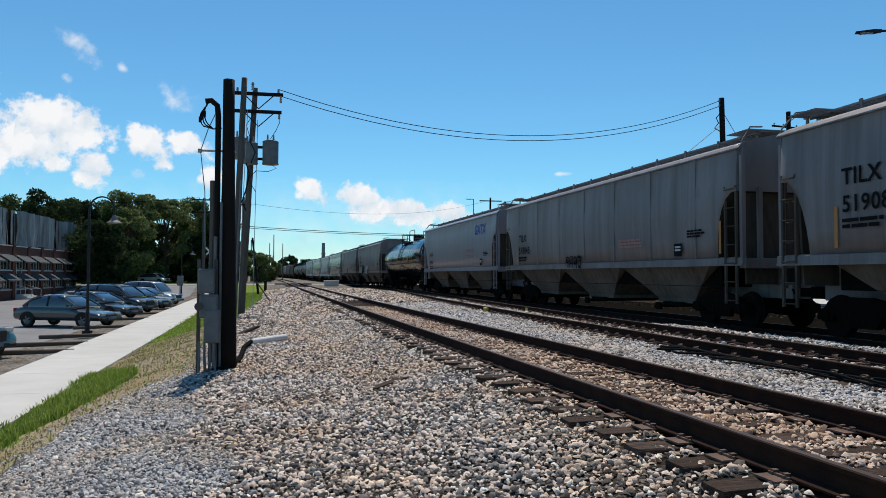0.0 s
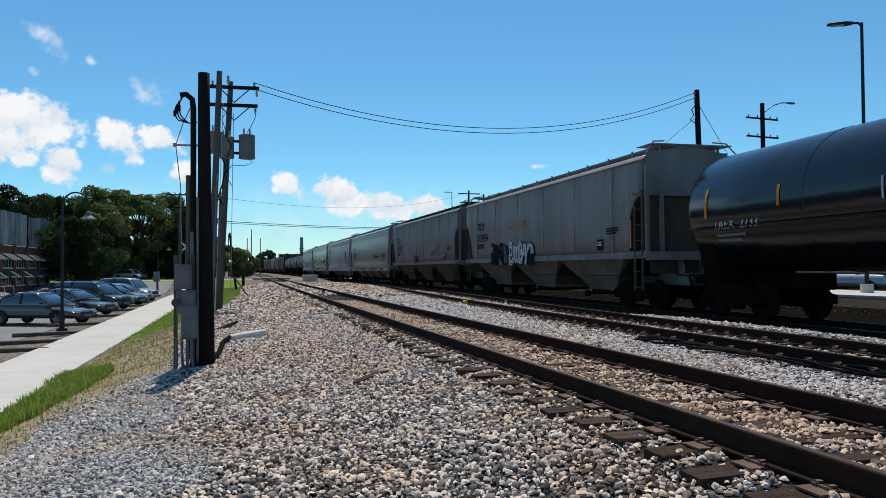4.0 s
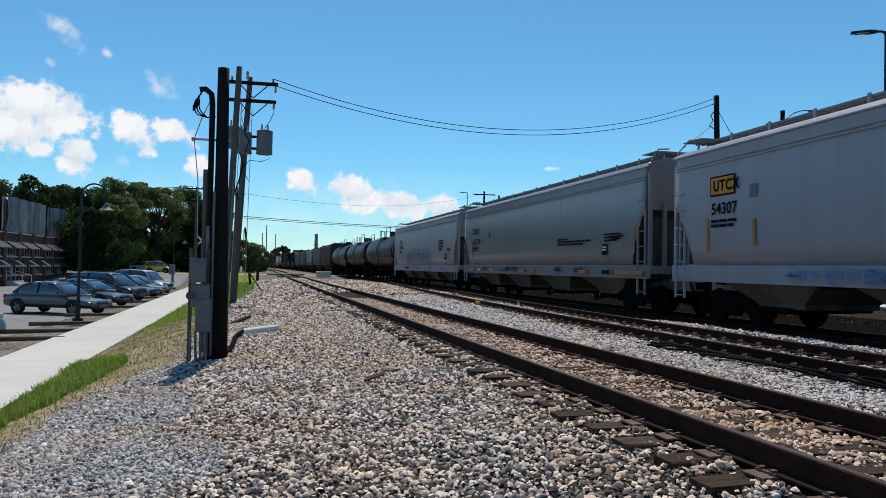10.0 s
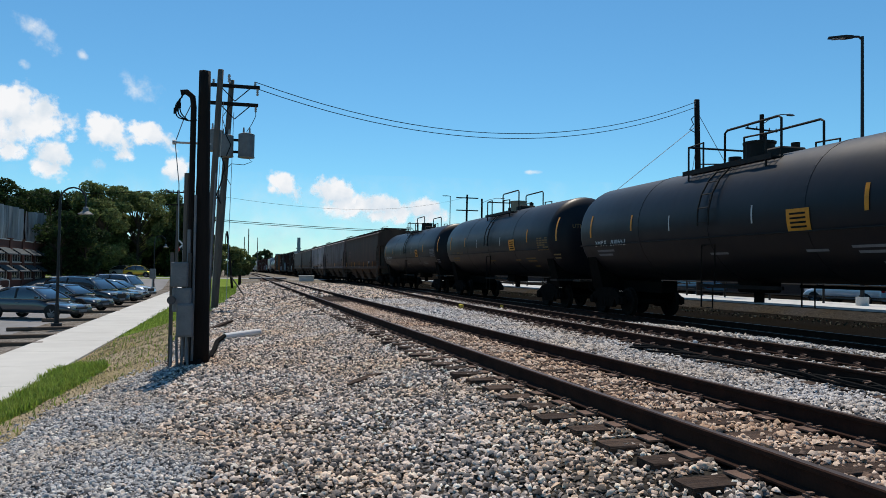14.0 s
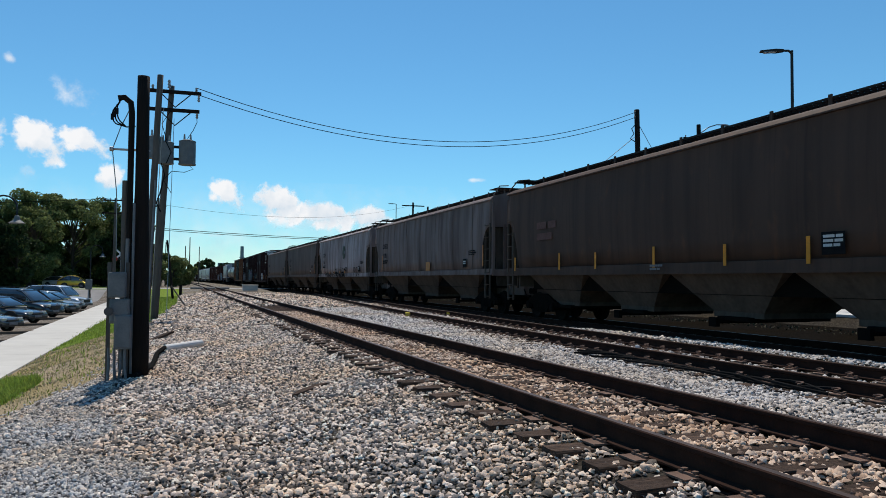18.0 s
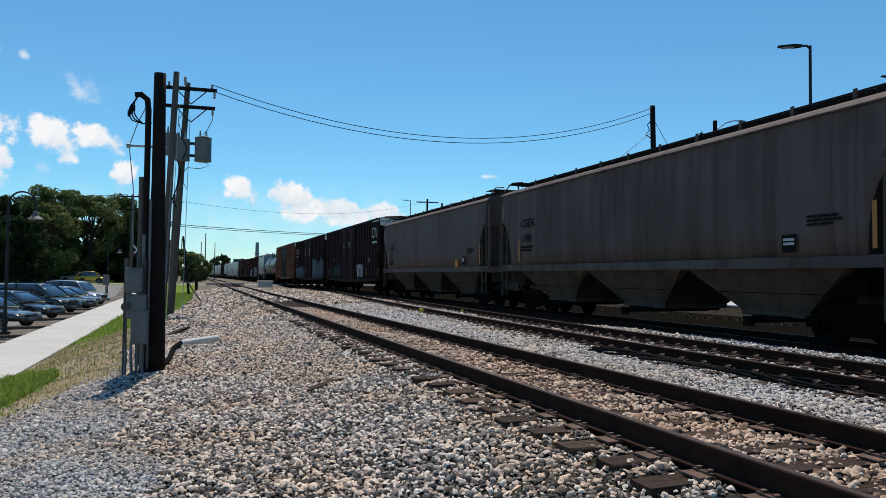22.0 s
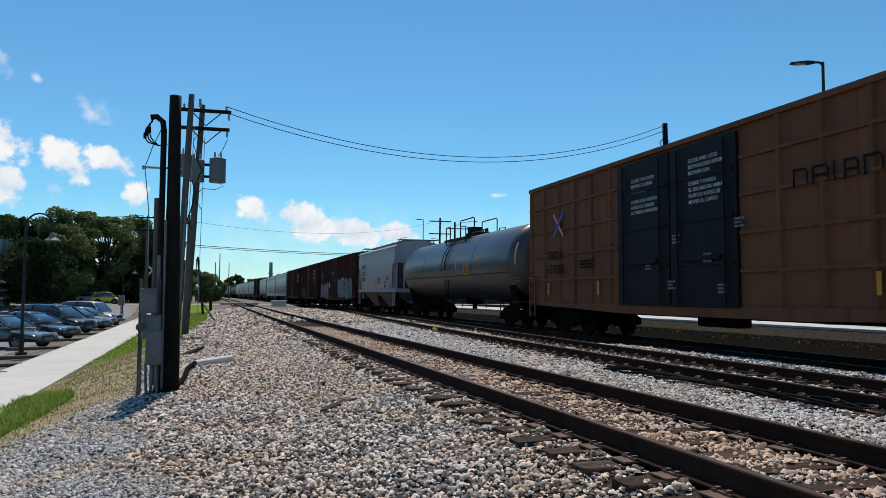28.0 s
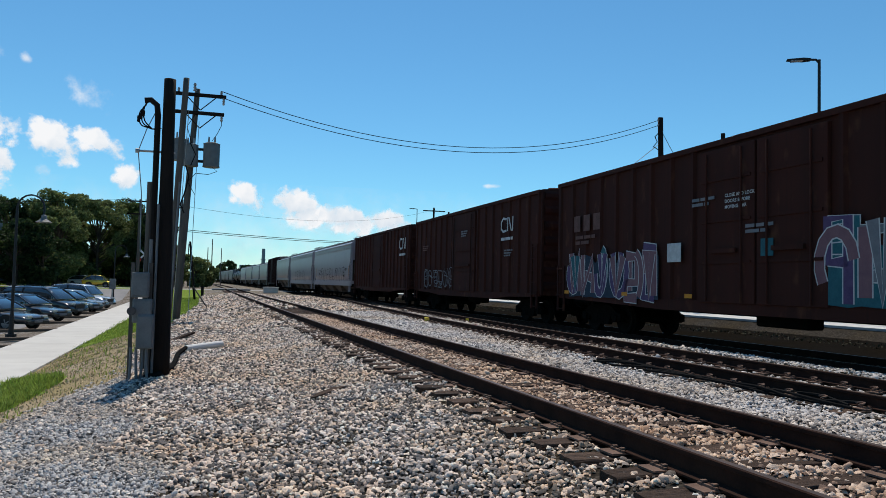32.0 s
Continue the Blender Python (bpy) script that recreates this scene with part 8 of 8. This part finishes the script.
def tree(x, y, h, spread, seed, leaf=None, n=5200, size=0.26, trunk_h=0.25, label="broad-leaved tree with a dense green crown"):
    t = thing("tree", label, "tree", "trees", m=pose(x, y, ground_z(x, y, False) - 0.05))
    rng = np.random.default_rng(seed)
    bm = bmesh.new()
    th = h * 0.55
    loft(bm, [[(r * math.cos(a) + 0.1 * math.sin(z), r * math.sin(a), z) for a in [2 * math.pi * i / 9 for i in range(9)]] for z, r in ((0, h * 0.028), (0.5, h * 0.02), (th * 0.5, h * 0.016), (th, h * 0.009))])
    cs, rs = [], []
    for i in range(30):
        a = rng.uniform(0, 6.28)
        f = rng.uniform(trunk_h, 0.92)
        rr = spread * math.sin(math.pi * min(0.95, max(0.15, (f - trunk_h * 0.6) / (1.05 - trunk_h * 0.6)))) * rng.uniform(0.35, 0.95)
        c = (rr * math.cos(a), rr * math.sin(a), h * f)
        cs.append(c)
        rs.append(spread * rng.uniform(0.16, 0.36))
        z0 = min(th, max(1.0, h * f * 0.6))
        rod(bm, (0, 0, z0), c, h * 0.008, h * 0.003, n=5)
    part("trunk", bm, M_BARK, t)
    v = leaf_cloud(rng, np.array(cs), np.array(rs), n, size)
    f = np.arange(len(v)).reshape(-1, 4)
    link_mesh("crown", v, f, leaf or M_LEAF, t)
    return t


# leaf colour decides which crowns look lit and which shaded
tree_rows = [(-33, 118, 13, 5, M_LEAF), (-24.5, 119, 13.6, 5, M_LEAF), (-20.5, 126, 14.6, 5, M_LEAF), (-16, 129, 14.2, 5, M_LEAF), (-11.5, 127, 12.4, 4.8, M_LEAF_SHADE), (-28.5, 126, 13.2, 5.2, M_LEAF_SHADE), (-31, 103, 12.6, 4.6, M_LEAF_SHADE), (-27.5, 108, 12.4, 4.4, M_LEAF_SHADE), (-23.5, 95, 8.5, 3.6, M_LEAF_SHADE), (-22.5, 112, 13.4, 4.6, M_LEAF_LT), (-18.8, 119, 13.4, 4.6, M_LEAF_LT), (-15.0, 122, 12.6, 4.6, M_LEAF), (-11.5, 117, 11.6, 4.0, M_LEAF_SHADE), (-20.8, 95, 7.6, 3.2, M_LEAF_SHADE), (-36, 110, 12.5, 5, M_LEAF), (-26, 122, 12, 5, M_LEAF), (-13, 126, 11.5, 4.5, M_LEAF), (-5.3, 125, 4.8, 2.6, M_LEAF_LT), (-7.6, 131, 5.8, 2.6, M_LEAF_LT), (-3.8, 140, 4.4, 2.2, M_LEAF_LT), (-9.5, 136, 7.5, 3.2, M_LEAF_SHADE)]
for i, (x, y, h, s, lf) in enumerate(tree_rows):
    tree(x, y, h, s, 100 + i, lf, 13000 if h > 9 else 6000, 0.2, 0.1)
for i, (x, y, h, s) in enumerate([(-2, 390, 11, 7), (8, 400, 9, 6), (26, 330, 10, 5), (-16, 380, 8, 6), (-26, 300, 9, 6), (-34, 260, 9, 6), (45, 300, 11, 7), (58, 240, 11, 7), (-45, 200, 11, 6), (-55, 170, 12, 6)]):
    tree(x, y, h, s, 200 + i, M_LEAF_SHADE, 1800, 0.7, 0.1, "distant green tree with a dense crown")

# hedge and weeds beyond the train, and under the left trees
def hedge(x0, x1, y0, y1, h, n, seed, label, leaf, size=0.12, base=None):
    rng = np.random.default_rng(seed)
    p = np.stack([rng.uniform(x0, x1, n), rng.uniform(y0, y1, n), rng.uniform(0.02, 1, n) ** 0.8 * h], 1)
    p[:, 0] -= DRIFT * p[:, 1]
    p[:, 2] *= 0.6 + 0.4 * np.sin(p[:, 1] * 0.9 + np.sin(p[:, 1] * 2.3))
    p[:, 2] += base if base is not None else 0.1
    a, b = rng.normal(size=(n, 3)), rng.normal(size=(n, 3))
    a /= np.linalg.norm(a, axis=1, keepdims=True)
    b /= np.linalg.norm(b, axis=1, keepdims=True)
    s = (size * rng.uniform(0.6, 1.4, n))[:, None]
    v = np.stack([p - a * s, p - b * s * 0.5, p + a * s, p + b * s * 0.5], 1).reshape(-1, 3)
    return tagged(link_mesh("weeds", v, np.arange(len(v)).reshape(-1, 4), leaf), label, "weeds", kind="stuff")


hedge(18.6, 20.6, 4, 80, 0.1, 3000, 5, "low brownish weeds along the platform edge", M_WEED, size=0.05, base=0.04)
# thicket added to fill the dark below the crowns with shade-coloured leaves
hedge(-36, -3.2, 126, 133, 6.5, 9000, 6, "thicket added under the trees, leaves in a shaded colour", M_LEAF_SHADE, size=0.4, base=0.2)


# ---- grass on the bank ----
def blades(name, n, u0, u1, y0, y1, h, kinds, seed, material, label):
    rng = np.random.default_rng(seed)
    us, ys = rng.uniform(u0, u1, n), rng.uniform(y0, y1, n)
    keep = [(u - DRIFT * y, y) for u, y in zip(us, ys) if ground_kind(u - DRIFT * y, y) in kinds]
    p = np.array([(x, y, ground_z(x, y)) for x, y in keep])
    k = len(p)
    a = rng.uniform(0, 6.28, k)
    w = 0.006 + 0.006 * rng.random(k)
    hh = h * rng.uniform(0.3, 1.2, k) * np.array([0.85 + 0.9 * noise.noise((q[0] * 2.2, q[1] * 2.2, seed)) for q in p])
    side = np.stack([np.cos(a), np.sin(a), 0 * a], 1) * w[:, None]
    lean = np.stack([np.cos(a + 1.3), np.sin(a + 1.3), 0 * a], 1) * (hh * rng.uniform(0.2, 0.8, k))[:, None]
    up = np.stack([0 * a, 0 * a, hh], 1)
    v = np.stack([p - side, p + side, p + up * 0.6 + lean * 0.4 + side * 0.7, p + up + lean, p + up * 0.6 + lean * 0.4 - side * 0.7], 1).reshape(-1, 3)
    f = np.arange(len(v)).reshape(-1, 5)
    return tagged(link_mesh(name, v, f, material), label, "grass", kind="stuff")


blades("grass", 46000, -4.1, -1.8, 3, 19, 0.14, (4,), 31, M_BLADE, "bright green grass on the bank")
blades("dry_grass", 24000, -4.1, -0.8, 4, 30, 0.032, (3,), 32, M_STRAW, "dry straw-coloured grass on the bank")
blades("weeds", 1500, -3.6, -0.9, 8, 28, 0.1, (3,), 35, M_BLADE, "thin green weeds among the dry grass")
blades("grass", 26000, -3.9, 0.6, 25, 70, 0.09, (4,), 33, M_BLADE, "green grass farther along the bank")

# ---- fair-weather clouds: far soft sheets that glow as sunlit cloud does, drifting slowly ----
def cloud_mat(name, wisp, gain):
    m = bpy.data.materials.new(name)
    m.use_nodes = True
    N, L = m.node_tree.nodes, m.node_tree.links
    N.clear()
    out, tr, em, mix = N.new("ShaderNodeOutputMaterial"), N.new("ShaderNodeBsdfTransparent"), N.new("ShaderNodeEmission"), N.new("ShaderNodeMixShader")
    co, oi = N.new("ShaderNodeTexCoord"), N.new("ShaderNodeObjectInfo")
    # distance from the middle of the sheet
    mp = N.new("ShaderNodeMapping")
    mp.inputs["Location"].default_value = (-1, -1, 0)
    mp.inputs["Scale"].default_value = (2, 2, 0)
    L.new(co.outputs["Generated"], mp.inputs[0])
    ln = N.new("ShaderNodeVectorMath")
    ln.operation = "LENGTH"
    L.new(mp.outputs[0], ln.inputs[0])
    off, sc = N.new("ShaderNodeVectorMath"), N.new("ShaderNodeMath")
    sc.operation, sc.inputs[1].default_value = "MULTIPLY", 90.0
    L.new(oi.outputs["Random"], sc.inputs[0])
    L.new(co.outputs["Object"], off.inputs[0])
    L.new(sc.outputs[0], off.inputs[1])
    off.operation = "ADD"
    n1, n2 = N.new("ShaderNodeTexNoise"), N.new("ShaderNodeTexNoise")
    n1.inputs["Scale"].default_value, n1.inputs["Detail"].default_value, n1.inputs["Roughness"].default_value = 0.016, 10, 0.6
    n2.inputs["Scale"].default_value, n2.inputs["Detail"].default_value = 0.012, 5
    for nd in (n1, n2):
        L.new(off.outputs[0], nd.inputs["Vector"])
    # cover = noise - falloff
    a = N.new("ShaderNodeMath")
    a.operation, a.inputs[1].default_value = "POWER", 1.6
    L.new(ln.outputs["Value"], a.inputs[0])
    b = N.new("ShaderNodeMath")
    b.operation, b.inputs[1].default_value = "MULTIPLY", 0.55
    L.new(a.outputs[0], b.inputs[0])
    c = N.new("ShaderNodeMath")
    c.operation = "SUBTRACT"
    L.new(n1.outputs[0], c.inputs[0])
    L.new(b.outputs[0], c.inputs[1])
    r = N.new("ShaderNodeMapRange")
    r.interpolation_type = "SMOOTHSTEP"
    r.inputs[1].default_value, r.inputs[2].default_value = wisp, wisp + gain
    L.new(c.outputs[0], r.inputs[0])
    rp = N.new("ShaderNodeValToRGB")
    rp.color_ramp.elements[0].position, rp.color_ramp.elements[1].position = 0.3, 0.6
    rp.color_ramp.elements[0].color, rp.color_ramp.elements[1].color = (0.62, 0.72, 0.82, 1), (0.92, 0.93, 0.95, 1)
    L.new(n2.outputs[0], rp.inputs[0])
    L.new(rp.outputs[0], em.inputs[0])
    L.new(r.outputs[0], mix.inputs[0])
    L.new(tr.outputs[0], mix.inputs[1])
    L.new(em.outputs[0], mix.inputs[2])
    L.new(mix.outputs[0], out.inputs[0])
    return m


M_CLOUD = cloud_mat("cumulus", 0.2, 0.2)
M_HAZE = cloud_mat("thin_haze", -0.2, 1.95)
M_WISP = cloud_mat("wispy_cloud", 0.26, 0.5)
CLOUDS = []


def cloud(az, el, w, h, thick=True, tilt=0, drift=1.0, material=None):
    """az, el: degrees from the track's direction and up; w, h: degrees across."""
    D = 2400.0
    sx, sy = D * math.tan(radians(w / 2)) * 1.5, D * math.tan(radians(h / 2)) * 1.6
    n = 8
    verts = [(-sx + 2 * sx * i / n, -sy + 2 * sy * j / n, -20 * (1 - (2 * i / n - 1) ** 2)) for j in range(n + 1) for i in range(n + 1)]
    faces = [(j * (n + 1) + i, j * (n + 1) + i + 1, (j + 1) * (n + 1) + i + 1, (j + 1) * (n + 1) + i) for j in range(n) for i in range(n)]
    o = link_mesh("cloud", verts, faces, material or (M_CLOUD if thick else M_WISP), smooth=True)
    o.visible_shadow = False
    tagged(o, "soft white fair-weather cloud drifting" if thick else "thin wisp of white cloud drifting", "cloud", "clouds", kind="structure")

    def at(shift):
        a, e = radians(az + shift), radians(el)
        p = Vector((D * math.sin(a) * math.cos(e), D * math.cos(a) * math.cos(e), 1.6 + D * math.sin(e)))
        return look(p, EYE, tilt) @ pose(0, 0, 0, 0, 180, 0)
    o.matrix_basis = at(0)
    CLOUDS.append((o, at, drift))


for row in [(-15.7, 15.6, 3.8, 1.7, False, 28, 1), (-12.8, 14.4, 1.2, 0.8, False, 30, 1), (-8.9, 12.7, 3.4, 2.0, False, 25, 1), (-16.9, 10.3, 7.4, 3.6, True, 5, 1), (-18.2, 8.6, 4.5, 3.0, True, 10, 1), (-10.8, 9.2, 3.7, 2.6, True, 25, 1), (-8.0, 9.4, 3.5, 1.8, True, 8, 1), (-14.6, 7.4, 2.7, 2.6, True, 30, 0.9), (-11.6, 7.1, 1.8, 1.2, False, 20, 0.9), (-6.4, 7.0, 1.9, 2.0, True, 30, 0.8), (1.4, 6.2, 2.9, 2.1, True, 22, 0.25), (5.2, 5.7, 4.4, 2.6, True, 12, 0.2), (8.6, 4.9, 5.2, 2.0, True, 8, 0.2), (11.9, 4.7, 3.4, 1.9, True, 0, 0.2), (7.0, 4.2, 7.0, 1.1, False, 0, 0.2), (20.5, 7.7, 1.7, 0.4, False, 0, 0.6), (-16.3, 13.3, 1.0, 0.8, False, 30, 1), (-21.6, 13.3, 3.0, 2.6, True, 30, 1), (-21.5, 9.0, 6.0, 4.2, True, 0, 1), (0.5, 3.2, 2.4, 0.5, False, 0, 0.2), (-25, 11.0, 7, 4.0, True, 0, 1)]:
    cloud(*row)
# wide faint glowing sheet added as haze, to pale the sky at the horizon
cloud(6, 1.0, 64, 8, False, 0, 0.1, M_HAZE)

# ---- ballast and fine grit, nearest first ----
def bank(x, y):
    k = ground_kind(x, y)
    return (k in (1, 8) or k == 2 and noise.noise((x * 13, y * 13, 7)) > 0.33) and x - track_1(y) < -0.72


def between(x, y):
    return ground_kind(x, y) in (1, 8) and x - track_1(y) > 0.72


def track_bed(x, y):
    return abs(x - track_1(y)) < 0.72


for nm, pitch, u0, u1, y0, y1, size, seed, m, keep, label in (
        ("ballast", 0.048, -2.6, 3.6, 3.6, 11, 0.05, 1, M_STONE, bank, "loose broken ballast stone in tan, grey and white"),
        ("ballast", 0.055, 4.6, 11.3, 3.6, 12, 0.056, 2, M_STONE_PALE, between, "pale broken ballast stone between the tracks"),
        ("ballast", 0.052, -2.6, 3.6, 11, 22, 0.053, 3, M_STONE, bank, "loose broken ballast stone on the bank"),
        ("ballast", 0.066, 4.6, 11.2, 12, 24, 0.068, 4, M_STONE_PALE, between, "pale broken ballast stone beside the siding"),
        ("ballast", 0.086, -2.6, 3.6, 22, 36, 0.088, 5, M_STONE, bank, "loose broken ballast stone farther along the bank"),
        ("ballast", 0.092, 4.6, 11.0, 24, 36, 0.094, 6, M_STONE_PALE, between, "pale broken ballast stone farther along"),
        ("ballast", 0.155, -1.5, 11.0, 36, 74, 0.14, 7, M_STONE, lambda x, y: ground_kind(x, y) == 1, "distant ballast stone along the line"),
        ("ballast", 0.1, -2.6, 11.3, -6, 3.6, 0.1, 10, M_STONE, lambda x, y: ground_kind(x, y) == 8 and abs(x - track_1(y)) > 0.72, "broken ballast stone underfoot"),
        ("ballast", 0.052, 3.1, 5.3, 1, 30, 0.056, 8, M_STONE_RUST, track_bed, "rust-stained ballast between the rails")):
    tagged(scatter_stones(nm, pitch, u0, u1, y0, y1, size, seed, m, keep), label, "ballast", kind="stuff")
M_GRIT = stone_mat("grey_grit", [(0.430, 0.426, 0.430), (0.310, 0.310, 0.318), (0.516, 0.507, 0.503), (0.129, 0.129, 0.133), (0.602, 0.585, 0.559), (0.378, 0.378, 0.387), (0.241, 0.241, 0.245), (0.482, 0.439, 0.396)])


def grey_foot(x, y):
    """Grey gravel, thinning out where it meets the tan stone and the dry grass."""
    k = ground_kind(x, y)
    return k == 2 or (k in (3, 8) and y < 17 and noise.noise((x * 17, y * 17, 2)) > 0.3 and 2 in (ground_kind(x - 0.45, y), ground_kind(x + 0.3, y)))


grit = scatter_stones("grit", 0.036, -3.6, 0.9, 1.0, 17, 0.038, 9, M_GRIT, grey_foot, 0.15)
tagged(grit, "fine grey gravel at the foot of the bank", "gravel", kind="stuff")


# ---- what moves ----
def motions():
    """The train rolls by, a yellow car drives up and stops, the clouds drift."""
    for car, s16, half in TRAIN:
        rows = []
        for k in range(17):
            t = 2.0 * k
            rows.append((t, car_pose(s16 - SPEED * (t - 16) - GAIN * (t - 16) ** 2 / 2, half)))
        walk(car, rows)
    stops = [(0, -40.5), (2, -32.0), (3.5, -26.2), (5.5, -20.1), (6.5, -18.45), (7.5, -17.1), (8.5, -16.1), (9.5, -15.9), (11, -15.9), (32, -15.9)]
    walk(YELLOW_CAR, [(t, pose(x, 102.0, 0.312)) for t, x in stops])
    for o, at, drift in CLOUDS:
        walk(o, [(0.0, at(0.75 * drift)), (16.0, at(-0.2 * drift)), (32.0, at(-1.15 * drift))])


motions()
